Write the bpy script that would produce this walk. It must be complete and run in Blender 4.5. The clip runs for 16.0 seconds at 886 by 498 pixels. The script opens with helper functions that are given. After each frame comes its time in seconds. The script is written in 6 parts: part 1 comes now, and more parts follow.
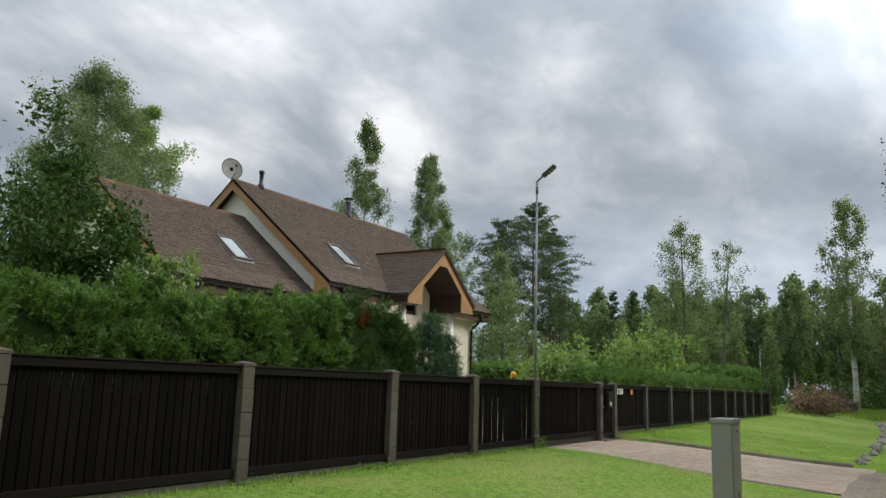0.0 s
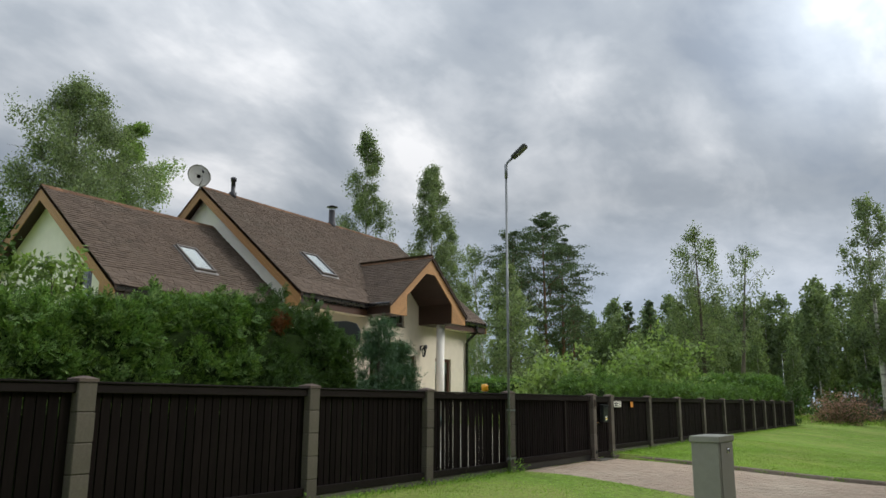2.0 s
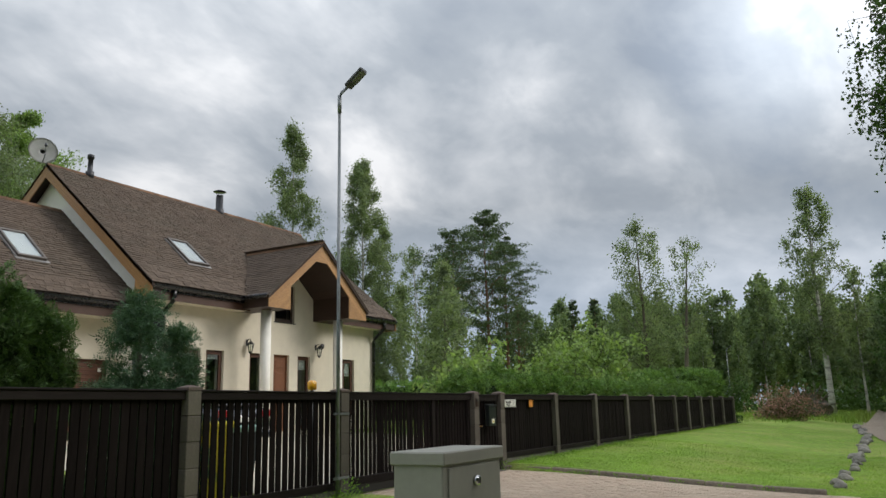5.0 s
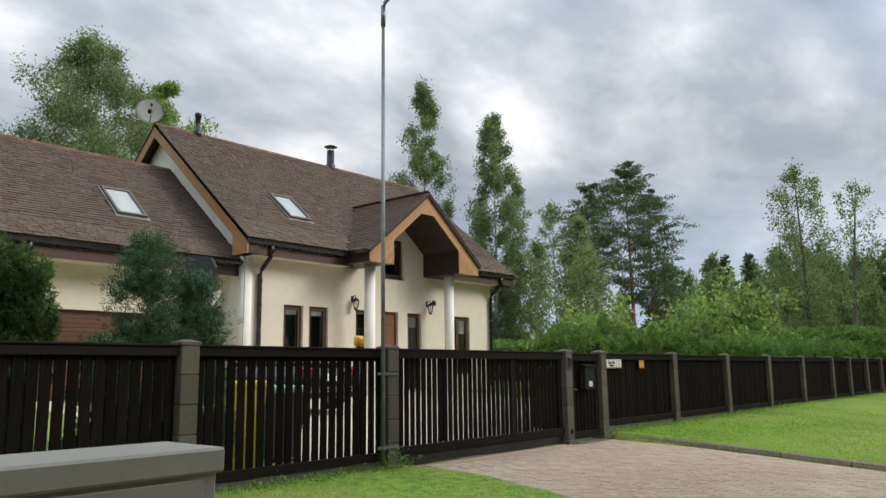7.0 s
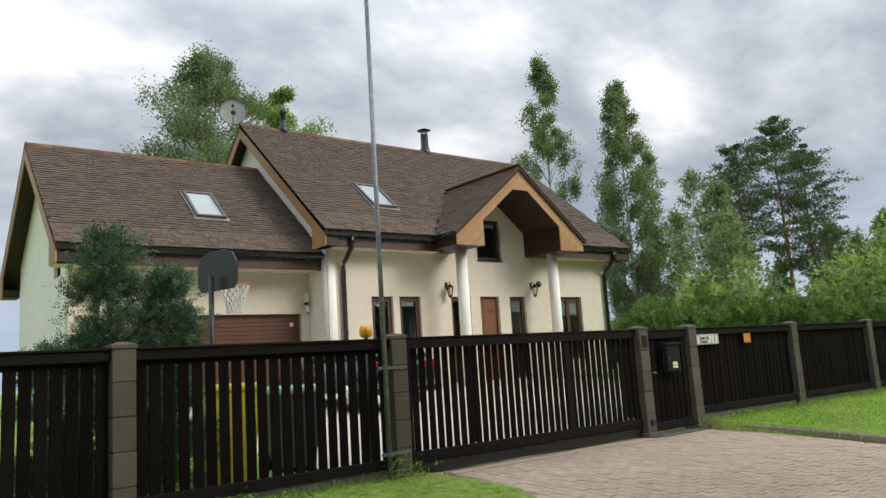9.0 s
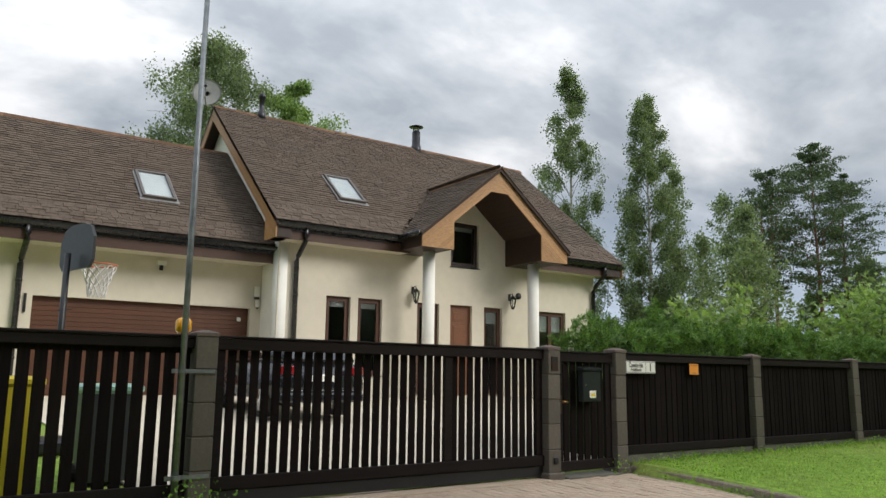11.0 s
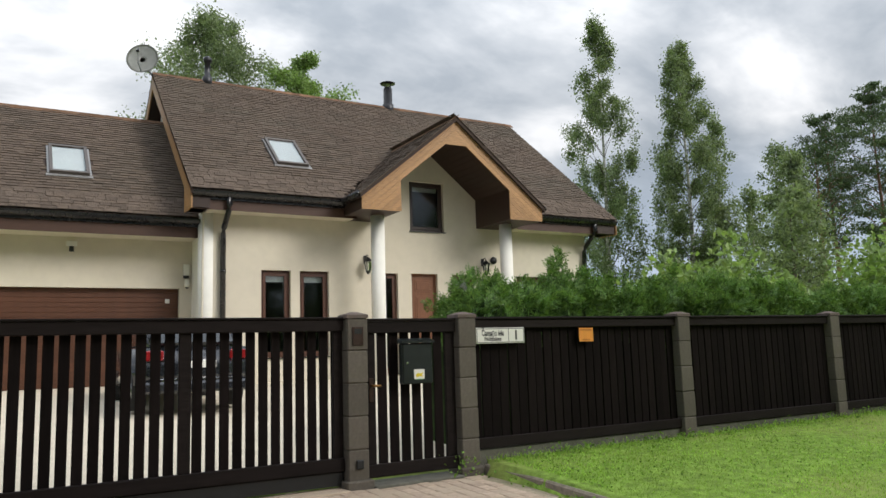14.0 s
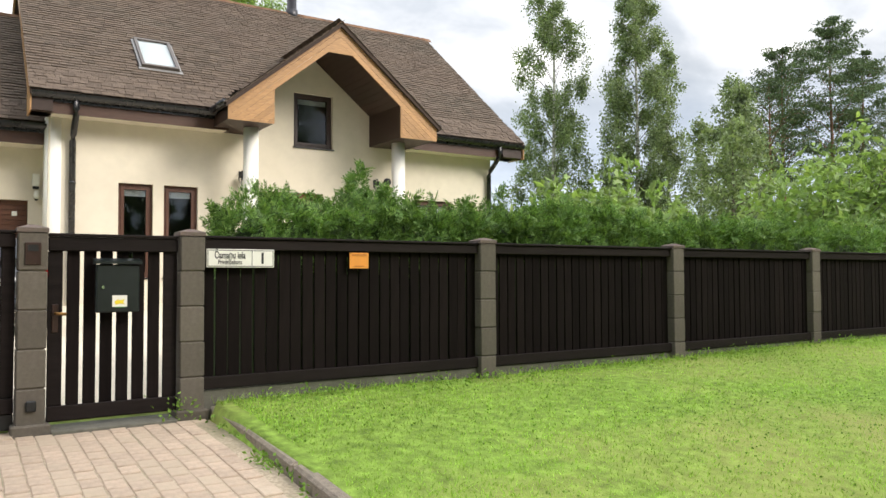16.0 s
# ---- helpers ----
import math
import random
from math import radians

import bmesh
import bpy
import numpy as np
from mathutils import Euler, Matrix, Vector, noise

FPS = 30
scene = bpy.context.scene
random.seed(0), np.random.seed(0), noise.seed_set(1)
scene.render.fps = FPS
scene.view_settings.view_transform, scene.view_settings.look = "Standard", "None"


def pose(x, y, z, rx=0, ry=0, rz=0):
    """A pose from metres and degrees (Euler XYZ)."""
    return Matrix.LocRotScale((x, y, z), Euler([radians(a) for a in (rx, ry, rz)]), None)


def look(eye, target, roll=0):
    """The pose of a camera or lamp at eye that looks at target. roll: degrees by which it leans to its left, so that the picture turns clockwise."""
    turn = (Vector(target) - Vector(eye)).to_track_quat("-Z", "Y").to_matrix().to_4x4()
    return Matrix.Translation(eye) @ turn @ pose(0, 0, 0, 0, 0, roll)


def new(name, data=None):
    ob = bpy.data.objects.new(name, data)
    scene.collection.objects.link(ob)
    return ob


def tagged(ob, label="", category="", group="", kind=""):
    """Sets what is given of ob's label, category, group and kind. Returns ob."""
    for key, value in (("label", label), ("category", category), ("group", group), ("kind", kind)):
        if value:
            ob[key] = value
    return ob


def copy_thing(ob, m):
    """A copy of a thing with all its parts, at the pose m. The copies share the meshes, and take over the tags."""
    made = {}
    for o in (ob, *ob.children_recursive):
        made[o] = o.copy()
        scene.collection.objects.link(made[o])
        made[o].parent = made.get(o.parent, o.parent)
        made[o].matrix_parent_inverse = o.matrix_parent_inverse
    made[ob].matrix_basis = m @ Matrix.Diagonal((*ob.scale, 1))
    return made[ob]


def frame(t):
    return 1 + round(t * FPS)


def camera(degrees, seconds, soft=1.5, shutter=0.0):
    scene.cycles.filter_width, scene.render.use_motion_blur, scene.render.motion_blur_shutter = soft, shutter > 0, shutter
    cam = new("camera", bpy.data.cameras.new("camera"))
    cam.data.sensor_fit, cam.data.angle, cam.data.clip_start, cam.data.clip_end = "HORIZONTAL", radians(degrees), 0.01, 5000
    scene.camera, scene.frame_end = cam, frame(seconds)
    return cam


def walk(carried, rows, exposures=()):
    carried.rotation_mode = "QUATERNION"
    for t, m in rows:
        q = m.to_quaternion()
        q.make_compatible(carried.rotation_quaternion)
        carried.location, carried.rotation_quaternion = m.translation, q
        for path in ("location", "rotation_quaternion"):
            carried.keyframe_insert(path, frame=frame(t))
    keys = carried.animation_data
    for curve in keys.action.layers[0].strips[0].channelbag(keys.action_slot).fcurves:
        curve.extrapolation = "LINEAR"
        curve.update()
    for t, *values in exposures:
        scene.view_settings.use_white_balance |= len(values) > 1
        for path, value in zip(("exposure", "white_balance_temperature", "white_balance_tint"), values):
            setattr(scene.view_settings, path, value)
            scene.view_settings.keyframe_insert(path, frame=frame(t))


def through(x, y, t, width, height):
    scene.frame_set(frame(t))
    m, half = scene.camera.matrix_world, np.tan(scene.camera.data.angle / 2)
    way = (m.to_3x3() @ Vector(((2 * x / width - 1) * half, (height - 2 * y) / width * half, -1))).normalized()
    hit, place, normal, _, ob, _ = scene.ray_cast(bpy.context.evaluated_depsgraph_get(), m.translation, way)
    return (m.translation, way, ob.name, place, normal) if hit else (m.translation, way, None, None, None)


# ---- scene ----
cam = camera(60.4, 16.0)
PATH = [
    (0, (1.896, -0.406, 1.381), (3.574, 0.623, 1.734), 1.8),
    (0.5, (2.616, -0.346, 1.364), (4.29, 0.663, 1.788), 2.0),
    (1, (3.215, -0.346, 1.318), (4.812, 0.799, 1.69), 3.4),
    (1.5, (3.924, -0.219, 1.342), (5.58, 0.849, 1.685), 1.3),
    (2, (4.582, -0.22, 1.36), (6.228, 0.844, 1.758), 0.3),
    (2.5, (5.225, -0.234, 1.39), (6.925, 0.753, 1.762), 2.2),
    (3, (5.979, -0.185, 1.38), (7.684, 0.755, 1.834), -0.1),
    (3.5, (6.773, -0.054, 1.347), (8.494, 0.864, 1.792), 2.8),
    (4, (7.51, -0.082, 1.307), (9.29, 0.745, 1.69), -0.9),
    (4.2, (7.777, -0.122, 1.293), (9.531, 0.752, 1.689), -1.1),
    (6.5, (10.535, -0.101, 1.245), (12.157, 1.01, 1.61), -2.1),
    (7, (11.061, -0.093, 1.255), (12.555, 1.198, 1.574), -0.7),
    (7.5, (11.729, -0.106, 1.264), (13.267, 1.154, 1.485), -1.9),
    (8, (12.237, -0.129, 1.234), (13.626, 1.287, 1.486), -2.4),
    (10.3, (14.998, -0.11, 1.236), (16.109, 1.52, 1.563), -1.7),
    (10.5, (15.232, -0.039, 1.233), (16.326, 1.604, 1.559), 0.1),
    (11, (15.886, 0.017, 1.229), (17.023, 1.63, 1.557), 0.7),
    (11.5, (16.506, 0.015, 1.177), (17.64, 1.645, 1.414), -1.0),
    (12, (17.136, 0.234, 1.205), (18.282, 1.861, 1.405), 1.1),
    (12.5, (17.802, 0.345, 1.227), (19.049, 1.886, 1.489), -0.2),
    (13, (18.378, 0.409, 1.229), (19.535, 2.016, 1.513), 0.7),
    (13.5, (18.912, 0.333, 1.219), (19.967, 2.003, 1.528), -1.7),
    (14, (19.566, 0.404, 1.228), (20.566, 2.116, 1.494), -1.8),
    (14.5, (20.178, 0.435, 1.237), (21.178, 2.132, 1.581), 0.3),
    (15, (20.784, 0.465, 1.213), (21.884, 2.11, 1.504), -1.2),
    (15.5, (21.297, 0.466, 1.19), (22.323, 2.18, 1.293), 1.3),
    (16, (21.932, 0.366, 1.206), (23.008, 2.049, 1.278), -0.2),
]
EXPOSURES = [(0, 0.0, 6500.0, 10.0), (1.0, -0.05, 6500.0, 10.0), (3.2, -0.05, 6500.0, 10.0), (4.0, -0.1, 6500.0, 10.0), (6.5, 0.1, 6500.0, 10.0), (8.0, 0.2, 6500.0, 10.0), (10.5, 0.12, 6500.0, 10.0), (11.2, 0.08, 6500.0, 10.0), (12.0, 0.5, 6500.0, 10.0), (12.5, 0.55, 6500.0, 10.0), (13.0, 0.15, 6500.0, 10.0), (15.0, 0.2, 6500.0, 10.0), (15.5, 0.8, 6800.0, 12.0), (16.0, 0.85, 6800.0, 12.0)]
walk(cam, [(t, look(eye, target, roll)) for t, eye, target, roll in PATH], EXPOSURES)

# ---- world, sun ----
SUN_AZ, SUN_EL = radians(-54), radians(33)
GAP_DIR = Vector((math.cos(radians(25)), 0.05, math.sin(radians(25))))   # where the cloud is thinnest
SUN_DIR = Vector((math.cos(SUN_EL) * math.cos(SUN_AZ), math.cos(SUN_EL) * math.sin(SUN_AZ), math.sin(SUN_EL)))
SKY_GAIN = 0.55

world = bpy.data.worlds.new("overcast_sky")
scene.world = world
world.use_nodes = True


class Nodes:
    """Short hand for building a node tree."""

    def __init__(self, tree):
        self.tree = tree
        tree.nodes.clear()

    def add(self, kind, inputs=(), operation="", blend=""):
        n = self.tree.nodes.new(kind)
        if operation:
            n.operation = operation
        if blend:
            n.data_type, n.blend_type = "RGBA", blend
        for k, v in dict(inputs).items():
            self.put(n, k, v)
        return n

    def put(self, n, k, v):
        s = n.inputs[k]
        if isinstance(v, bpy.types.NodeSocket):
            self.tree.links.new(v, s)
        else:
            s.default_value = v

    def math(self, op, a, b=0.0, clamp=False):
        n = self.add("ShaderNodeMath", {0: a, 1: b}, op)
        n.use_clamp = clamp
        return n.outputs[0]

    def ramp(self, fac, stops):
        n = self.add("ShaderNodeValToRGB", {"Fac": fac})
        e = n.color_ramp.elements
        while len(e) < len(stops):
            e.new(0.5)
        for el, (p, c) in zip(e, stops):
            el.position = p
            el.color = (*c, 1) if isinstance(c, tuple) else (c, c, c, 1)
        return n.outputs["Color"]

    def noise(self, vec, scale, detail=4.0, rough=0.55, distort=0.0):
        return self.add("ShaderNodeTexNoise", {"Vector": vec, "Scale": scale, "Detail": detail, "Roughness": rough, "Distortion": distort}).outputs["Fac"]

    def mix(self, fac, a, b, blend="MIX"):
        return self.add("ShaderNodeMix", {0: fac, 6: a, 7: b}, blend=blend).outputs[2]


def sky_nodes():
    n = Nodes(world.node_tree)
    sky = n.add("ShaderNodeTexSky")
    sky.sky_type, sky.sun_disc = "NISHITA", False
    sky.sun_elevation, sky.sun_rotation = SUN_EL, math.pi / 2 - SUN_AZ
    clear = n.add("ShaderNodeBackground", {"Color": sky.outputs[0], "Strength": 0.1})
    d = n.add("ShaderNodeTexCoord").outputs["Generated"]
    xyz = n.add("ShaderNodeSeparateXYZ", {0: d})
    up = n.math("MAXIMUM", xyz.outputs[2], 0.0)
    h = n.math("ADD", up, 0.34)
    flat = n.add("ShaderNodeCombineXYZ", {0: n.math("DIVIDE", xyz.outputs[0], h), 1: n.math("DIVIDE", xyz.outputs[1], h), 2: 0.0}).outputs[0]
    big = n.noise(n.add("ShaderNodeMapping", {0: flat, 1: (3.1, 1.7, 0), 3: (0.8, 1.0, 1)}).outputs[0], 1.75, 6.0, 0.52, 0.25)
    fine = n.noise(n.add("ShaderNodeMapping", {0: flat, 1: (7.7, 4.2, 2), 3: (0.8, 1.1, 1)}).outputs[0], 5.0, 5.0, 0.55, 0.3)
    both = n.math("ADD", n.math("MULTIPLY", big, 0.72), n.math("MULTIPLY", fine, 0.28))
    shade = n.ramp(both, [(0.36, (0.36, 0.41, 0.48)), (0.46, (0.49, 0.54, 0.60)), (0.53, (0.70, 0.74, 0.79)), (0.62, (1.12, 1.13, 1.15))])
    # an overcast vault: brighter towards the zenith and towards the veiled sun
    sun = n.add("ShaderNodeVectorMath", {0: d, 1: tuple(GAP_DIR)}, operation="DOT_PRODUCT").outputs["Value"]
    glow = n.math("MULTIPLY", n.math("POWER", n.math("MAXIMUM", sun, 0.0), 150.0), 1.4)
    vault = n.math("ADD", n.math("ADD", n.math("MULTIPLY", n.math("POWER", up, 1.6), 3.0), 1.12), glow)
    low = n.ramp(up, [(0.0, (0.86, 0.95, 1.08)), (0.10, (0.90, 0.96, 1.05)), (0.25, (1, 1, 1))])
    haze = n.ramp(up, [(0.0, 0.85), (0.09, 0.6), (0.26, 0.0)])
    col = n.mix(1.0, n.mix(haze, shade, (0.80, 0.90, 1.02, 1)), low, "MULTIPLY")
    cloud = n.add("ShaderNodeBackground", {"Color": col, "Strength": n.math("MULTIPLY", vault, SKY_GAIN)})
    cover = n.ramp(both, [(0.30, 0.80), (0.42, 0.95)])
    out = n.add("ShaderNodeMixShader", {0: cover, 1: clear.outputs[0], 2: cloud.outputs[0]})
    n.add("ShaderNodeOutputWorld", {0: out.outputs[0]})


sky_nodes()
sun_data = bpy.data.lights.new("sun", "SUN")
sun_data.energy, sun_data.angle, sun_data.color = 2.3, radians(28), (1.0, 0.96, 0.90)
new("sun", sun_data).matrix_world = look((0, 0, 60), Vector((0, 0, 60)) - SUN_DIR)


# ---- materials ----
def material(name, base, var=0.2, scale=6.0, rough=0.7, bump=0.0, bump_scale=60.0, metal=0.0, stain=None, stain_scale=0.7,
             stain_amount=0.5, island=0.0, each=0.0, stretch=(1, 1, 1), tint=None, coat=0.0, spec=0.5, through=0.0):
    """Base colour with grain (scale), stains at a larger scale, bump and piece-by-piece change."""
    m = bpy.data.materials.new(name)
    m.use_nodes = True
    n = Nodes(m.node_tree)
    pos = n.add("ShaderNodeTexCoord").outputs["Object"]
    pos = n.add("ShaderNodeMapping", {0: pos, 3: stretch}).outputs[0]
    grain = n.noise(pos, scale, 6.0, 0.6)
    dark = tuple(c * (1 - var) for c in base)
    light = tuple(min(1, c * (1 + var)) for c in base)
    col = n.ramp(grain, [(0.3, dark), (0.7, light)])
    if stain:
        big = n.noise(pos, stain_scale, 5.0, 0.6, 0.4)
        f = n.ramp(big, [(0.45, 0.0), (0.72, stain_amount)])
        col = n.mix(f, col, (*stain, 1))
    if island:
        r = n.add("ShaderNodeNewGeometry").outputs["Random Per Island"]
        f = n.ramp(r, [(0.0, 1 - island), (1.0, 1 + island)])
        col = n.mix(1.0, col, f, "MULTIPLY")
        if tint:
            col = n.mix(n.ramp(n.math("FRACT", n.math("MULTIPLY", r, 7.13)), [(0.55, 0.0), (1.0, 0.7)]), col, (*tint, 1))
    if each:
        r = n.add("ShaderNodeObjectInfo").outputs["Random"]
        f = n.ramp(r, [(0.0, 1 - each), (1.0, 1 + each)])
        col = n.mix(1.0, col, f, "MULTIPLY")
        if tint:
            col = n.mix(n.ramp(n.math("FRACT", n.math("MULTIPLY", r, 7.13)), [(0.55, 0.0), (1.0, 0.7)]), col, (*tint, 1))
    rr = n.math("ADD", n.math("MULTIPLY", n.math("SUBTRACT", grain, 0.5), 0.25), rough, True)
    p = n.add("ShaderNodeBsdfPrincipled", {"Base Color": col, "Roughness": rr, "Metallic": metal, "Coat Weight": coat, "Specular IOR Level": spec})
    if bump:
        b = n.add("ShaderNodeBump", {"Height": n.noise(pos, bump_scale, 5.0, 0.65), "Strength": bump, "Distance": 0.02})
        n.put(p, "Normal", b.outputs[0])
    shader = p.outputs[0]
    if through:
        t = n.add("ShaderNodeBsdfTranslucent", {"Color": n.mix(1.0, col, (1.15, 1.25, 0.55, 1), "MULTIPLY")})
        shader = n.add("ShaderNodeMixShader", {0: through, 1: shader, 2: t.outputs[0]}).outputs[0]
    n.add("ShaderNodeOutputMaterial", {0: shader})
    return m


def glass_material(name, tint, rough=0.01):
    m = bpy.data.materials.new(name)
    m.use_nodes = True
    n = Nodes(m.node_tree)
    p = n.add("ShaderNodeBsdfPrincipled", {"Base Color": (*tint, 1), "Roughness": rough, "Transmission Weight": 1.0, "IOR": 1.45})
    n.add("ShaderNodeOutputMaterial", {0: p.outputs[0]})
    return m


M = {}
M["lawn"] = material("lawn", (0.205, 0.315, 0.056), 0.45, 9.0, 0.95, 0.9, 45.0, stain=(0.36, 0.35, 0.12), stain_scale=0.45, stain_amount=0.75, spec=0.15)
M["grass"] = material("grass_blades", (0.295, 0.475, 0.083), 0.32, 0.7, 0.7, island=0.4, tint=(0.33, 0.41, 0.10), through=0.35, spec=0.25)
M["wild"] = material("wild_grass", (0.21, 0.31, 0.07), 0.2, 1.2, 0.8, island=0.45, tint=(0.29, 0.29, 0.10), through=0.35, spec=0.2)
M["weed"] = material("weed_leaves", (0.19, 0.33, 0.06), 0.2, 5.0, 0.6, island=0.35, through=0.3, spec=0.3)
M["gravel"] = material("gravel_road", (0.36, 0.295, 0.23), 0.5, 14.0, 0.95, 0.9, 90.0, stain=(0.24, 0.19, 0.145), stain_scale=0.9, stain_amount=0.7, spec=0.2)
M["sand"] = material("paving_sand", (0.44, 0.36, 0.265), 0.35, 40.0, 0.95, 0.5, 120.0, stain=(0.10, 0.12, 0.05), stain_scale=1.3, stain_amount=0.8, spec=0.2)
M["paver"] = material("concrete_paver", (0.48, 0.37, 0.28), 0.16, 25.0, 0.88, 0.5, 130.0, each=0.09, tint=(0.48, 0.39, 0.29), stain=(0.62, 0.525, 0.40), stain_scale=0.6, stain_amount=0.8, spec=0.3)
M["paver_rest"] = material("concrete_paver_rest", (0.48, 0.37, 0.28), 0.16, 25.0, 0.88, 0.5, 130.0, island=0.09, tint=(0.48, 0.39, 0.29), stain=(0.62, 0.525, 0.40), stain_scale=0.6, stain_amount=0.8, spec=0.3)
M["yard"] = material("yard_paving", (0.64, 0.57, 0.45), 0.15, 14.0, 0.9, 0.3, 80.0, stain=(0.52, 0.46, 0.37), stain_scale=0.5, spec=0.2)
M["kerb"] = material("kerb_concrete", (0.31, 0.26, 0.21), 0.25, 18.0, 0.92, 0.7, 110.0, stain=(0.09, 0.10, 0.06), stain_scale=2.0, each=0.12, spec=0.2)
M["concrete"] = material("plinth_concrete", (0.15, 0.145, 0.12), 0.25, 12.0, 0.92, 0.6, 90.0, stain=(0.08, 0.09, 0.06), stain_scale=1.4, spec=0.2)
M["block"] = material("post_block_concrete", (0.122, 0.106, 0.088), 0.14, 30.0, 0.9, 0.35, 140.0, each=0.13, stain=(0.09, 0.085, 0.06), stain_scale=2.4, stain_amount=0.4, spec=0.25)
M["cap"] = material("post_cap_concrete", (0.15, 0.115, 0.10), 0.2, 25.0, 0.9, 0.5, 120.0, stain=(0.09, 0.09, 0.07), stain_scale=6.0, spec=0.2)
M["slat"] = material("dark_stained_slat", (0.0100, 0.0074, 0.0069), 0.3, 3.0, 0.75, 0.25, 14.0, each=0.25, stretch=(9, 9, 0.9), spec=0.05)
M["rail"] = material("dark_stained_rail", (0.0135, 0.0100, 0.0092), 0.3, 3.0, 0.6, 0.25, 14.0, stretch=(0.9, 9, 9), each=0.15, spec=0.10)
M["wall"] = material("cream_render", (0.625, 0.57, 0.465), 0.05, 3.0, 0.9, 0.18, 160.0, stain=(0.59, 0.53, 0.43), stain_scale=0.5, stain_amount=0.35, spec=0.2)
M["white"] = material("white_render", (0.82, 0.80, 0.74), 0.05, 3.0, 0.88, 0.12, 160.0, stain=(0.70, 0.68, 0.62), stain_scale=0.6, stain_amount=0.3, spec=0.2)
M["wood"] = material("golden_stained_board", (0.34, 0.185, 0.075), 0.3, 5.0, 0.5, 0.2, 20.0, each=0.16, stretch=(1.4, 14, 9), spec=0.4)
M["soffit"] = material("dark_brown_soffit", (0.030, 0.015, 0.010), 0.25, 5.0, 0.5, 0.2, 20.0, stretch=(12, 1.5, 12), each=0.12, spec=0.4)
M["fascia"] = material("red_brown_fascia", (0.062, 0.029, 0.018), 0.22, 5.0, 0.5, 0.2, 20.0, stretch=(1.2, 14, 14), spec=0.4)
M["shingle"] = material("bitumen_shingle", (0.108, 0.082, 0.064), 0.35, 60.0, 0.95, 0.5, 200.0, island=0.20, tint=(0.125, 0.094, 0.070), stain=(0.088, 0.078, 0.060), stain_scale=0.4, stain_amount=0.55, spec=0.2)
M["shingle_one"] = material("bitumen_shingle_eave", (0.108, 0.082, 0.064), 0.35, 60.0, 0.95, 0.5, 200.0, each=0.20, tint=(0.125, 0.094, 0.070), stain=(0.088, 0.078, 0.060), stain_scale=0.4, stain_amount=0.55, spec=0.2)
M["roofbase"] = material("roof_underlay", (0.05, 0.033, 0.026), 0.3, 30.0, 0.95, 0.3, 120.0)
M["ridge"] = material("ridge_shingle", (0.15, 0.085, 0.05), 0.35, 40.0, 0.95, 0.4, 150.0, each=0.3, spec=0.2)
M["gutter"] = material("black_gutter", (0.012, 0.012, 0.014), 0.2, 6.0, 0.28, spec=0.55)
M["frame"] = material("brown_window_frame", (0.075, 0.029, 0.016), 0.2, 6.0, 0.4, stretch=(10, 10, 1), spec=0.5)
M["darkframe"] = material("dark_brown_window_frame", (0.035, 0.018, 0.013), 0.2, 6.0, 0.4, spec=0.5)
M["door"] = material("front_door_wood", (0.16, 0.062, 0.028), 0.25, 6.0, 0.42, 0.1, 20.0, stretch=(10, 10, 1), spec=0.5)
M["garage"] = material("garage_door_wood", (0.085, 0.031, 0.014), 0.3, 5.0, 0.45, 0.1, 20.0, stretch=(1, 10, 12), each=0.12, spec=0.45)
M["glass"] = glass_material("window_glass", (0.75, 0.80, 0.80))
# dimness of the rooms behind the panes, put into a dark grey
M["room"] = material("dark_room_backing", (0.10, 0.10, 0.095), 0.1, 3.0, 0.9)
M["blind"] = material("roller_blind", (0.62, 0.62, 0.60), 0.05, 8.0, 0.8)
M["skyframe"] = material("skylight_cladding", (0.10, 0.085, 0.075), 0.2, 10.0, 0.4, metal=0.3, spec=0.5)
M["skyblind"] = material("skylight_blind", (0.38, 0.395, 0.40), 0.03, 8.0, 0.5)
M["lead"] = material("flashing_metal", (0.32, 0.31, 0.30), 0.15, 10.0, 0.45, metal=0.6)
M["flue"] = material("dark_flue_metal", (0.03, 0.03, 0.034), 0.2, 8.0, 0.35, metal=0.4)
M["dish"] = material("pale_grey_dish", (0.42, 0.42, 0.40), 0.08, 6.0, 0.55, spec=0.4)
M["steel"] = material("galvanised_steel", (0.22, 0.235, 0.24), 0.25, 16.0, 0.42, 0.08, 60.0, metal=0.75, stain=(0.15, 0.16, 0.16), stain_scale=3.0)
M["lamphead"] = material("dark_grey_lamp_casing", (0.07, 0.072, 0.076), 0.15, 10.0, 0.5, metal=0.3)
M["lens"] = material("lamp_diffuser", (0.13, 0.13, 0.125), 0.03, 5.0, 0.3)
M["cabinet"] = material("grey_cabinet_paint", (0.29, 0.285, 0.24), 0.06, 20.0, 0.55, 0.08, 160.0, stain=(0.24, 0.235, 0.20), stain_scale=2.0, stain_amount=0.4, spec=0.4)
M["chrome"] = material("chrome", (0.65, 0.65, 0.66), 0.05, 10.0, 0.18, metal=1.0)
M["black"] = material("black_paint", (0.012, 0.013, 0.014), 0.2, 14.0, 0.4, spec=0.5)
M["mailbox"] = material("black_green_mailbox", (0.010, 0.014, 0.014), 0.2, 10.0, 0.35, spec=0.5)
M["rubber"] = material("rubber", (0.018, 0.018, 0.018), 0.2, 14.0, 0.8)
M["brass"] = material("aged_brass", (0.28, 0.15, 0.05), 0.2, 20.0, 0.4, metal=0.8)
M["bronze"] = material("brown_bronze_panel", (0.040, 0.021, 0.016), 0.2, 10.0, 0.35, metal=0.2)
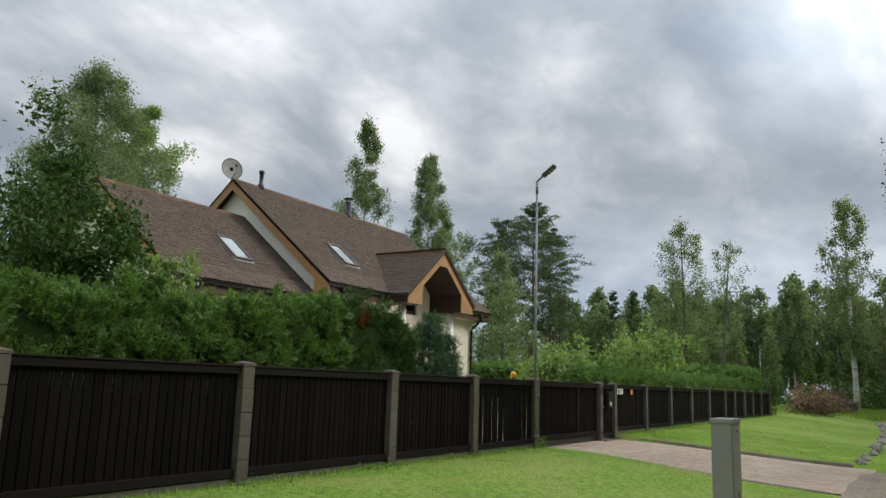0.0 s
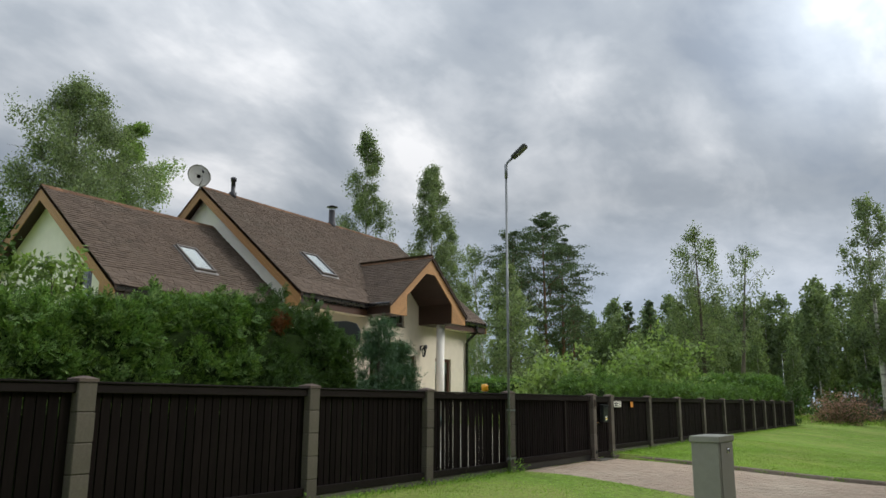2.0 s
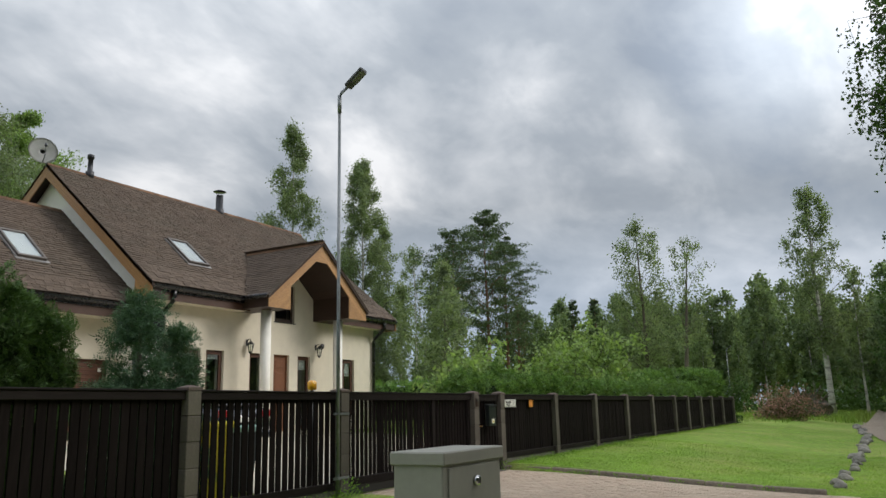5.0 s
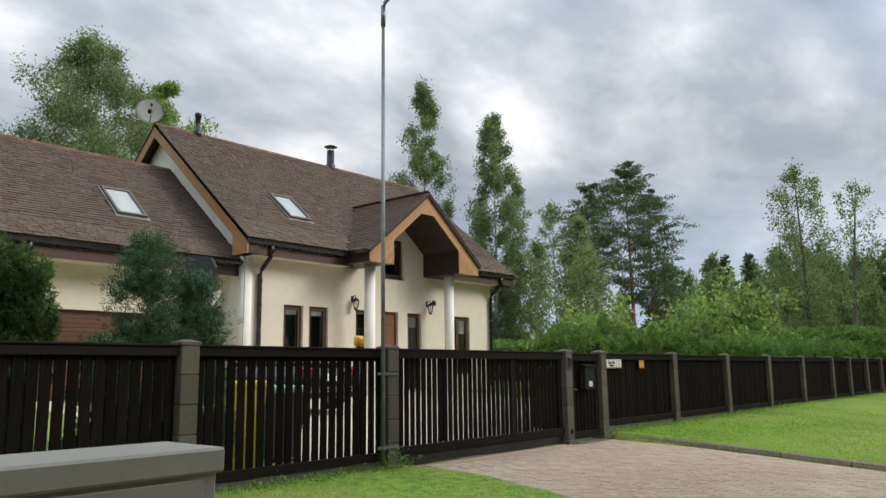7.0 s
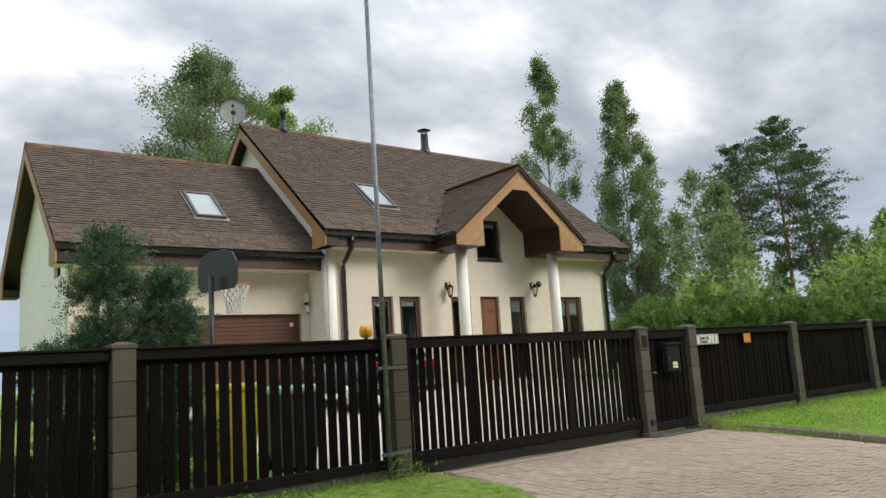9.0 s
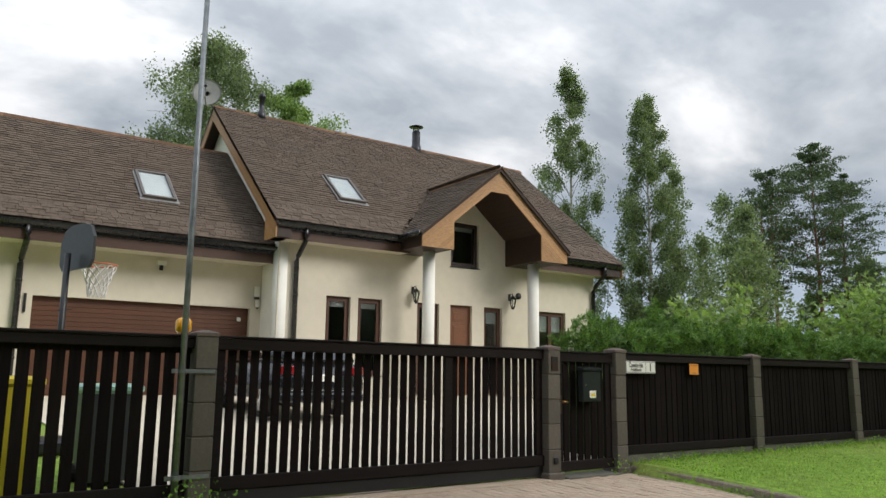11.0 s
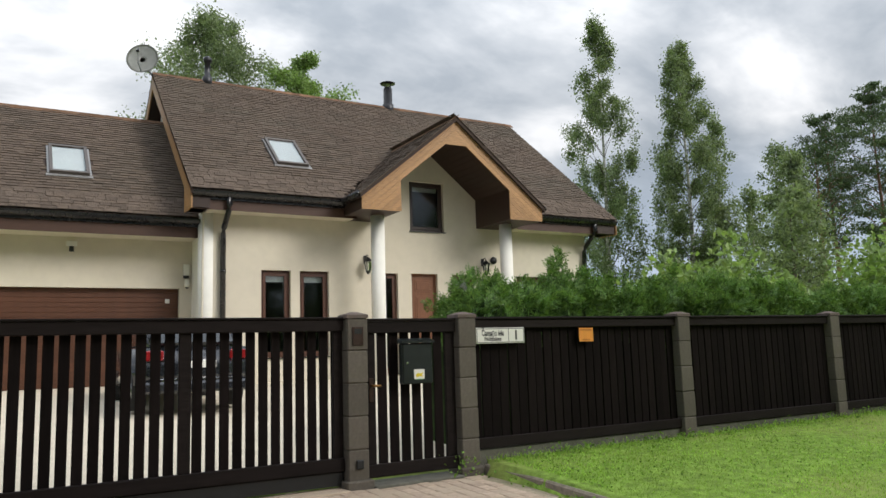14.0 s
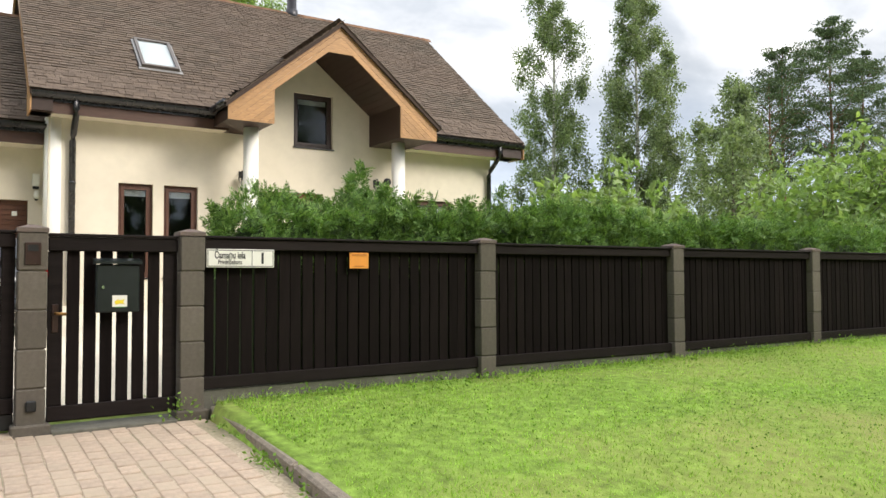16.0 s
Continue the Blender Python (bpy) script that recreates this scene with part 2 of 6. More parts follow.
M["signwhite"] = material("white_sign_enamel", (0.75, 0.74, 0.68), 0.03, 10.0, 0.4)
M["signblack"] = material("black_sign_print", (0.015, 0.015, 0.015), 0.05, 10.0, 0.5)
M["orange"] = material("faded_orange_notice", (0.70, 0.27, 0.035), 0.08, 12.0, 0.6)
M["orangeink"] = material("dull_orange_print", (0.48, 0.17, 0.02), 0.08, 12.0, 0.6)
M["yellowink"] = material("yellow_print", (0.72, 0.56, 0.03), 0.05, 12.0, 0.5)
M["greenink"] = material("green_print", (0.10, 0.30, 0.08), 0.05, 12.0, 0.5)
M["yellowlamp"] = material("amber_beacon", (0.85, 0.40, 0.015), 0.05, 5.0, 0.25, coat=0.4)
M["yellowbin"] = material("yellow_bin_plastic", (0.62, 0.48, 0.03), 0.08, 8.0, 0.45)
M["greenlid"] = material("pale_green_lid", (0.28, 0.46, 0.38), 0.08, 8.0, 0.45)
M["binbody"] = material("dark_bin_plastic", (0.03, 0.035, 0.035), 0.1, 8.0, 0.5)
M["carpaint"] = material("dark_grey_car_paint", (0.022, 0.024, 0.030), 0.1, 20.0, 0.25, metal=0.3, coat=0.8)
M["carglass"] = material("tinted_car_glass", (0.02, 0.025, 0.03), 0.05, 5.0, 0.05, spec=0.8)
M["taillight"] = material("red_tail_lamp", (0.20, 0.010, 0.012), 0.1, 20.0, 0.2, coat=0.5)
M["camwhite"] = material("off_white_plastic", (0.70, 0.69, 0.62), 0.04, 9.0, 0.5)
M["rim"] = material("orange_hoop_rim", (0.55, 0.13, 0.05), 0.1, 9.0, 0.4)
M["net"] = material("white_net_cord", (0.75, 0.72, 0.70), 0.05, 9.0, 0.8)
M["stone"] = material("field_stone", (0.26, 0.24, 0.21), 0.35, 9.0, 0.9, 0.6, 30.0, each=0.25, stain=(0.12, 0.13, 0.08), stain_scale=3.0)
M["thuja"] = material("thuja_sprays", (0.105, 0.192, 0.055), 0.35, 1.6, 0.6, island=0.5, tint=(0.25, 0.37, 0.11), through=0.32, spec=0.25)
# hedge core: the shade between the sprays is put into this dark colour
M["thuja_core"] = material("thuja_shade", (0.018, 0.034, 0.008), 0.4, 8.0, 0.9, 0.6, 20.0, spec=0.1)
M["yew"] = material("yew_sprays", (0.068, 0.125, 0.042), 0.3, 1.1, 0.6, island=0.5, tint=(0.10, 0.16, 0.045), through=0.25, spec=0.25)
M["dry"] = material("dry_brown_sprays", (0.16, 0.066, 0.028), 0.3, 5.0, 0.8, island=0.3, through=0.2, spec=0.2)
M["juniper"] = material("blue_green_conifer", (0.075, 0.142, 0.080), 0.2, 2.0, 0.65, island=0.45, tint=(0.15, 0.23, 0.14), through=0.2, spec=0.25)
# leaves of the background trees, lightened for the haze of distance
M["leaf"] = material("birch_leaves", (0.175, 0.222, 0.135), 0.2, 0.4, 0.6, island=0.45, tint=(0.27, 0.31, 0.215), through=0.5, spec=0.3)
M["leaf2"] = material("broad_leaves", (0.20, 0.29, 0.105), 0.2, 0.8, 0.5, island=0.45, tint=(0.32, 0.41, 0.165), through=0.45, spec=0.4)
M["leafdark"] = material("dark_leaves", (0.050, 0.098, 0.022), 0.2, 0.4, 0.6, island=0.45, tint=(0.075, 0.131, 0.037), through=0.28, spec=0.3)
# far wood: pale grey-green with the distance haze in the colour
M["leaffar"] = material("hazed_forest_leaves", (0.175, 0.235, 0.13), 0.2, 0.15, 0.7, island=0.45, tint=(0.225, 0.27, 0.165), through=0.45, spec=0.15)
M["needle"] = material("pine_needles", (0.088, 0.125, 0.078), 0.2, 0.4, 0.7, island=0.4, tint=(0.13, 0.17, 0.105), through=0.35, spec=0.2)
M["blossom"] = material("faded_pink_blossom", (0.36, 0.20, 0.17), 0.25, 2.0, 0.8, island=0.4, tint=(0.24, 0.155, 0.10), through=0.2)
M["bark"] = material("grey_bark", (0.11, 0.092, 0.072), 0.35, 6.0, 0.95, 0.7, 20.0, stretch=(3, 3, 0.8))
M["birch"] = material("birch_bark", (0.52, 0.50, 0.45), 0.2, 3.0, 0.85, 0.3, 20.0, stain=(0.06, 0.055, 0.05), stain_scale=1.6, stain_amount=0.95, stretch=(0.8, 0.8, 2.2))
M["pinebark"] = material("pine_bark", (0.17, 0.088, 0.055), 0.4, 5.0, 0.95, 0.7, 16.0)
M["cable"] = material("overhead_cable", (0.03, 0.03, 0.03), 0.1, 9.0, 0.7)


# ---- building blocks ----
def part(name, bm, mat, parent=None, label="", smooth=False):
    me = bpy.data.meshes.new(name)
    bm.to_mesh(me)
    bm.free()
    return hang(name, me, mat, parent, label, smooth)


def hang(name, me, mat, parent=None, label="", smooth=False):
    if mat and not me.materials:
        me.materials.append(mat)
    if smooth:
        me.polygons.foreach_set("use_smooth", [True] * len(me.polygons))
    ob = new(name, me)
    if parent:
        ob.parent = parent
    if label:
        tagged(ob, label)
    return ob


def thing(name, label, category, group="", kind="", at=None):
    ob = new(name)
    ob.empty_display_size = 0.2
    if at:
        ob.location = at
    return tagged(ob, label, category, group, kind)


def box(bm, x0, x1, y0, y1, z0, z1, bevel=0.0):
    """A box, its upright edges rounded where bevel is given."""
    r = bmesh.ops.create_cube(bm, size=1.0, matrix=Matrix.Translation(((x0 + x1) / 2, (y0 + y1) / 2, (z0 + z1) / 2)) @ Matrix.Diagonal((x1 - x0, y1 - y0, z1 - z0, 1)))
    if bevel:
        edges = list({e for v in r["verts"] for e in v.link_edges})
        bmesh.ops.bevel(bm, geom=edges, offset=bevel, segments=1, affect="EDGES")
    return bm


def boxed(x0, x1, y0, y1, z0, z1, bevel=0.0):
    return box(bmesh.new(), x0, x1, y0, y1, z0, z1, bevel)


def tube(bm, points, radii, sides=10, cap=True):
    """A tapered tube through points."""
    pts = [Vector(p) for p in points]
    rings = []
    for i, p in enumerate(pts):
        d = (pts[min(i + 1, len(pts) - 1)] - pts[max(i - 1, 0)]).normalized()
        a = d.orthogonal().normalized() if abs(d.z) > 0.9 else d.cross(Vector((0, 0, 1))).normalized()
        b = d.cross(a)
        r = radii[i] if isinstance(radii, (list, tuple)) else radii
        rings.append([bm.verts.new(p + (a * math.cos(2 * math.pi * k / sides) + b * math.sin(2 * math.pi * k / sides)) * r) for k in range(sides)])
    for u, v in zip(rings, rings[1:]):
        for k in range(sides):
            bm.faces.new((u[k], u[(k + 1) % sides], v[(k + 1) % sides], v[k]))
    if cap:
        bm.faces.new(rings[0][::-1])
        bm.faces.new(rings[-1])
    return bm


def lathe(bm, x, y, profile, sides=20):
    """A turned shape round an upright axis: profile of (radius, z)."""
    rings = [[bm.verts.new((x + r * math.cos(2 * math.pi * k / sides), y + r * math.sin(2 * math.pi * k / sides), z)) for k in range(sides)] for r, z in profile]
    for u, v in zip(rings, rings[1:]):
        for k in range(sides):
            bm.faces.new((u[k], u[(k + 1) % sides], v[(k + 1) % sides], v[k]))
    bm.faces.new(rings[0][::-1])
    bm.faces.new(rings[-1])
    return bm


def prism(bm, poly, a0, a1, axis="y"):
    """A polygon of two coordinates drawn out from a0 to a1: along y it is given as (x, z), along x as (y, z), along z as (x, y)."""
    def place(p, a):
        return {"y": (p[0], a, p[1]), "x": (a, p[0], p[1]), "z": (p[0], p[1], a)}[axis]
    u = [bm.verts.new(place(p, a0)) for p in poly]
    v = [bm.verts.new(place(p, a1)) for p in poly]
    k = len(poly)
    fs = [bm.faces.new(u), bm.faces.new(v[::-1])]
    fs += [bm.faces.new((u[i], v[i], v[(i + 1) % k], u[(i + 1) % k])) for i in range(k)]
    bmesh.ops.recalc_face_normals(bm, faces=fs)
    return bm


def clip(poly, a, b, c):
    """The part of a convex polygon where a*u + b*v >= c."""
    out = []
    for i, p in enumerate(poly):
        q = poly[(i + 1) % len(poly)]
        fp, fq = a * p[0] + b * p[1] - c, a * q[0] + b * q[1] - c
        if fp >= 0:
            out.append(p)
        if fp * fq < 0:
            s = fp / (fp - fq)
            out.append((p[0] + s * (q[0] - p[0]), p[1] + s * (q[1] - p[1])))
    return out


def raw(name, verts, faces):
    me = bpy.data.meshes.new(name)
    me.from_pydata(verts, [], faces)
    me.update()
    return me


def smooth_step(a, b, x):
    t = min(1, max(0, (x - a) / (b - a)))
    return t * t * (3 - 2 * t)


# ---- ground ----
FENCE_Y = 7.0
ROAD_Z = -0.32


def drive_left(y):
    return 18.75 - 0.19 * (7 - y)


def drive_right(y):
    return 23.76 - 0.02 * (7 - y)


def drive_z(y):
    return ROAD_Z + 0.02 + (0.0 - ROAD_Z) * smooth_step(0.2, 7.2, y) if y < 7.2 else 0.02


def ground_z(x, y):
    if y > 7.05 and x < 56:
        z = 0.04 + 0.62 * min(1, max(0, (y - 8.0) / 11.0))
    else:
        rise = smooth_step(0.4, 7.0, y)
        edge = 0.07 if x < 21 else 0.14 + 0.06 * smooth_step(26, 34, x)
        z = ROAD_Z + rise * (edge - ROAD_Z)
    if -1 < y < 7.05 and drive_left(y) + 0.05 < x < drive_right(y) + 0.02:
        z = drive_z(y) - 0.09
    far = smooth_step(50, 80, max(abs(x - 20), abs(y - 10)))
    return z * (1 - far) + (-0.2) * far


def build_ground():
    xs = [-600, -300, -120, -60, -30, -15] + [i * 0.5 for i in range(-16, 36)] + [17.5 + i * 0.12 for i in range(1, 9)] + [18.6 + i * 0.4 for i in range(1, 11)] + \
         [22.9 + i * 0.08 for i in range(1, 17)] + [24.3 + i * 0.5 for i in range(0, 66)] + [58, 62, 68, 75, 85, 100, 130, 200, 350, 700]
    ys = [-600, -250, -100, -50, -25, -12, -6, -3] + [-2 + i * 0.4 for i in range(0, 23)] + [7.0, 7.06, 7.5] + [8 + i * 1.0 for i in range(0, 24)] + [34, 40, 50, 70, 100, 150, 300, 700]
    verts = []
    for y in ys:
        for x in xs:
            w = 0.012 * noise.noise(Vector((x * 0.9, y * 0.9, 0)))
            verts.append((x, y, ground_z(x, y) + w))
    n = len(xs)
    faces = [(j * n + i, j * n + i + 1, (j + 1) * n + i + 1, (j + 1) * n + i) for j in range(len(ys) - 1) for i in range(n - 1)]
    return tagged(hang("ground", raw("ground", verts, faces), M["lawn"], smooth=True), "mown green lawn with paler worn patches", "lawn", kind="structure")


ground = build_ground()


def build_road():
    """A gravel track, slightly cambered, with ragged edges."""
    rows = []
    xs = [-60 + i * 0.75 for i in range(0, 268)]
    for x in xs:
        far = smooth_step(50, 80, abs(x - 20))
        top = 0.75 - 0.72 * smooth_step(21.5, 23.6, x) + 0.14 * noise.noise(Vector((x * 0.5, 3, 0))) + 4.4 * smooth_step(38, 84, x)
        bottom = -4.2 + 0.3 * noise.noise(Vector((x * 0.5, 9, 0))) + 4.2 * smooth_step(40, 95, x)
        z = ROAD_Z * (1 - far) - 0.2 * far
        rows.append([(x, bottom + (top - bottom) * k / 6, z + 0.02 + (0.018, 0.03, 0.012, 0.045, 0.012, 0.03, 0.016)[k]) for k in range(7)])
    verts = [v for r in rows for v in r]
    faces = [(i * 7 + k, (i + 1) * 7 + k, (i + 1) * 7 + k + 1, i * 7 + k + 1) for i in range(len(rows) - 1) for k in range(6)]
    return tagged(hang("road", raw("road", verts, faces), M["gravel"], smooth=True), "grey-brown gravel lane with wheel tracks", "road", kind="structure")


road = build_road()


def build_yard():
    verts, faces = [], []
    ys = [7.3 + i * 0.6 for i in range(0, 21)]
    for y in ys:
        for x in (17.9, 20.0, 22.0, 24.0, 26.0, 29.0, 32.0):
            verts.append((x, y, ground_z(x, y) + 0.02))
    for j in range(len(ys) - 1):
        for i in range(6):
            faces.append((j * 7 + i, j * 7 + i + 1, (j + 1) * 7 + i + 1, (j + 1) * 7 + i))
    return tagged(hang("pavement", raw("yard", verts, faces), M["yard"]), "pale beige paving of the yard behind the gate", "paving", kind="structure")


build_yard()

# ---- fence ----
fence = thing("fence", "long dark brown slatted fence with concrete block posts", "fence")
POSTS = [-3.4, -0.3, 2.8, 5.92, 9.13, 12.44, 15.25, 18.15, 22.42, 23.61, 26.68, 29.67, 32.69, 35.73, 39.0, 41.25, 43.8, 46.2, 48.9, 52.0]
TOP_Z = 1.615


def post_base(x):
    return 0.0 if 17 < x < 24.5 else (0.06 if x < 17 else 0.14)


def build_posts():
    w = 0.10
    m_block = raw("post_block", *rounded_box(2 * w, 2 * w, 0.290, 0.008))
    m_core = raw("post_core", *rounded_box(2 * w - 0.024, 2 * w - 0.024, 1.58, 0.004))
    m_base = raw("post_base", *rounded_box(2 * w + 0.07, 2 * w + 0.07, 0.26, 0.012))
    bm = bmesh.new()
    lathe_square(bm, w + 0.008, [(1.0, 0.0), (1.0, 0.030), (0.96, 0.034), (0.25, 0.060)])
    m_cap = bpy.data.meshes.new("post_cap")
    bm.to_mesh(m_cap)
    bm.free()
    for x in POSTS:
        post = new("post")
        post.parent, post.location = fence, (x, FENCE_Y, 0)
        tagged(post, "brown-grey concrete block post with a cap")
        hang("core", m_core, M["block"], post).location = (0, 0, TOP_Z - 0.06 - 0.80)
        for k in range(6):
            b = hang("block", m_block, M["block"], post)
            b.location = (random.uniform(-0.003, 0.003), random.uniform(-0.003, 0.003), TOP_Z - 0.06 - 0.148 - 0.297 * k)
            if k == 5:
                b.scale = (1, 1, 0.35)
                b.location.z += 0.09
        hang("base", m_base, M["block"], post).location = (0, 0, -0.03 if post_base(x) < 0.1 else 0.02)
        hang("cap", m_cap, M["cap"], post).location = (0, 0, TOP_Z - 0.06)


def rounded_box(sx, sy, sz, r):
    """Vertices and faces of a box with chamfered edges, centred on the origin."""
    bm = bmesh.new()
    box(bm, -sx / 2, sx / 2, -sy / 2, sy / 2, -sz / 2, sz / 2, r)
    vs = [tuple(v.co) for v in bm.verts]
    fs = [tuple(v.index for v in f.verts) for f in bm.faces]
    bm.free()
    return vs, fs


def lathe_square(bm, w, profile):
    rings = [[bm.verts.new((sx * w * r, sy * w * r, z)) for sx, sy in ((-1, -1), (1, -1), (1, 1), (-1, 1))] for r, z in profile]
    for u, v in zip(rings, rings[1:]):
        for k in range(4):
            bm.faces.new((u[k], u[(k + 1) % 4], v[(k + 1) % 4], v[k]))
    bm.faces.new(rings[0][::-1])
    bm.faces.new(rings[-1])


build_posts()


def build_panel(x0, x1, pitch, gap, base, label):
    """A slatted panel between two posts: slats, a top and a bottom rail, a ledge and a concrete gravel board."""
    panel = new("panel")
    panel.parent, panel.location = fence, (x0, FENCE_Y, 0)
    tagged(panel, label)
    length = x1 - x0
    n = max(3, round(length / pitch))
    step = length / n
    z0, z1 = base + 0.16, 1.50
    me = raw("slat", *rounded_box(step - gap, 0.022, z1 - z0, 0.003))
    for k in range(n):
        s = hang("slat", me, M["slat"], panel)
        s.location = (step * (k + 0.5) + random.uniform(-0.004, 0.004), 0.012 + random.uniform(-0.004, 0.004), (z0 + z1) / 2)
        s.rotation_euler = (0, random.uniform(-0.004, 0.004), random.uniform(-0.03, 0.03))
    part("top_rail", boxed(0.0, length, -0.055, -0.005, 1.445, 1.535, 0.006), M["rail"], panel)
    part("ledge", boxed(0.0, length, -0.075, 0.06, 1.538, 1.562, 0.006), M["rail"], panel)
    part("bottom_rail", boxed(0.0, length, -0.055, -0.005, base + 0.11, base + 0.215, 0.006), M["rail"], panel)
    part("back_rail", boxed(0.0, length, 0.03, 0.07, 1.40, 1.49, 0.004), M["rail"], panel)
    part("gravel_board", boxed(0.0, length, -0.03, 0.04, base - 0.15, base + 0.10, 0.005), M["concrete"], panel, "mossy concrete gravel board")
    return panel


def build_panels():
    for a, b in zip(POSTS, POSTS[1:]):
        if 18 < a < 23:
            continue
        x0, x1 = a + 0.10, b - 0.10
        base = 0.05 if a < 18 else 0.14
        if 15 < a < 16:
            build_panel(x0, x1, 0.131, 0.032, base, "dark brown slatted fence panel with open gaps")
        elif a < 15:
            build_panel(x0, x1, 0.120, 0.016 if a < 12.4 else 0.020, base, "dark brown slatted fence panel with narrow gaps")
        else:
            build_panel(x0, x1, 0.115, 0.014, base, "dark brown close-slatted fence panel before the hedge")


build_panels()


def build_gate():
    gate = thing("sliding_gate", "dark brown slatted sliding gate closing the driveway", "gate", at=(18.27, FENCE_Y + 0.03, 0))
    length = 22.31 - 18.27
    n = 36
    step = length / n
    me = raw("slat", *rounded_box(step - 0.032, 0.022, 1.28, 0.003))
    for k in range(n):
        s = hang("slat", me, M["slat"], gate)
        s.location = (step * (k + 0.5), 0.022 + random.uniform(-0.002, 0.002), 0.87)
        s.rotation_euler = (0, 0, random.uniform(-0.015, 0.015))
    part("top_rail", boxed(0, length, -0.06, 0.008, 1.44, 1.545, 0.006), M["rail"], gate)
    part("top_ledge", boxed(0, length, -0.075, 0.07, 1.548, 1.568, 0.005), M["rail"], gate)
    part("bottom_rail", boxed(0, length, -0.06, 0.008, 0.185, 0.30, 0.006), M["rail"], gate)
    part("track_beam", boxed(0, length, -0.03, 0.05, 0.055, 0.18, 0.006), M["black"], gate, "black steel track beam")
    part("stile", boxed(1.03, 1.09, 0.036, 0.075, 0.30, 1.44, 0.005), M["rail"], gate)
    part("stile", boxed(2.59, 2.69, -0.03, 0.006, 0.30, 1.44, 0.005), M["rail"], gate)
    for x in (0.045, length - 0.045):
        part("stile", boxed(x - 0.045, x + 0.045, -0.03, 0.006, 0.30, 1.44, 0.005), M["rail"], gate)
    sill = thing("gate_sill", "pale concrete strip under the sliding gate", "sill", kind="structure")
    part("strip", boxed(18.27, 22.30, 6.80, 7.12, -0.06, 0.035, 0.006), M["paver_rest"], sill)


build_gate()


def build_wicket():
    x0, x1 = 22.53, 23.50
    w = thing("garden_gate", "dark brown slatted garden gate with a lock plate", "gate", at=(x0, FENCE_Y, 0))
    length = x1 - x0
    n = 8
    step = length / n
    me = raw("slat", *rounded_box(step - 0.030, 0.024, 1.30, 0.003))
    for k in range(n):
        s = hang("slat", me, M["slat"], w)
        s.location = (step * (k + 0.5), 0.010, 0.86)
    part("top_rail", boxed(0.0, length, -0.05, -0.003, 1.415, 1.525, 0.006), M["rail"], w)
    part("ledge", boxed(0.0, length, -0.065, 0.06, 1.528, 1.552, 0.005), M["rail"], w)
    part("bottom_rail", boxed(0.0, length, -0.05, -0.003, 0.10, 0.215, 0.006), M["rail"], w)
    part("stile", boxed(0.0, 0.10, -0.022, -0.002, 0.215, 1.415, 0.005), M["rail"], w)
    part("stile", boxed(length - 0.11, length, -0.022, -0.002, 0.215, 1.415, 0.005), M["rail"], w)
    plate = part("lock_plate", boxed(0.03, 0.075, -0.032, -0.022, 0.78, 1.00, 0.004), M["bronze"], w, "brown lock plate")
    bm = bmesh.new()
    tube(bm, [(0.052, -0.03, 0.93), (0.052, -0.075, 0.93), (0.06, -0.085, 0.93), (0.125, -0.085, 0.925)], [0.011, 0.011, 0.012, 0.013], 8)
    part("handle", bm, M["brass"], plate, "worn brass lever handle", True)
    sill = thing("gate_sill", "grey concrete threshold under the garden gate", "sill", kind="structure")
    part("strip", boxed(22.55, 23.48, 6.82, 7.16, -0.06, 0.045, 0.008), M["concrete"], sill)


build_wicket()


# ---- house ----
WALL_Y = 18.04
EAVE_Y, EAVE_Z = 17.38, 5.00
RIDGE_Y, RIDGE_Z = 22.785, 9.46
MX0, MX1 = 23.10, 35.54          # main roof ends
WX0, WX1 = 23.50, 34.86          # main wall ends
SLOPE = (RIDGE_Z - EAVE_Z) / (RIDGE_Y - EAVE_Y)
GEAVE_Y, GEAVE_Z, GSLOPE = 18.20, 4.48, 0.815
GRIDGE_Y = 22.38
GRIDGE_Z = GEAVE_Z + GSLOPE * (GRIDGE_Y - GEAVE_Y)
GX0, GWX0 = 16.80, 17.26         # garage roof end and wall end
GWALL_Y = 19.10
DX, DHALF = 29.37, 2.62          # porch gable
DY = 16.37
D_APEX, D_EAVE, D_BOTTOM, D_BAND, D_BOX = 7.08, 4.96, 4.575, 0.44, 1.03
DSLOPE = (D_APEX - D_EAVE) / DHALF

house = thing("house", "cream rendered house with brown shingle roof and timber gables", "house")


def holed_wall(bm, x0, x1, z0, z1, holes, y0, y1):
    """A wall in the xz plane, y0 to y1 thick, cut through by the holes (x0, x1, z0, z1)."""
    xs = sorted({x0, x1, *(h[0] for h in holes), *(h[1] for h in holes)})
    for a, b in zip(xs, xs[1:]):
        cuts = sorted((h[2], h[3]) for h in holes if h[0] <= a and h[1] >= b)
        z = z0
        for lo, hi in cuts + [(z1, z1)]:
            if lo > z:
                box(bm, a, b, y0, y1, z, lo)
            z = max(z, hi)
    bmesh.ops.remove_doubles(bm, verts=bm.verts[:], dist=0.0005)


WINDOWS = [(24.87, 25.59, 1.20, 3.27), (25.82, 26.57, 1.20, 3.27), (27.72, 28.48, 0.72, 3.27), (30.13, 30.83, 0.72, 3.28), (32.26, 33.52, 1.20, 3.28)]
DOOR = (28.88, 29.67, 0.66, 3.28)
ATTIC = (28.88, 29.92, 4.42, 5.77)


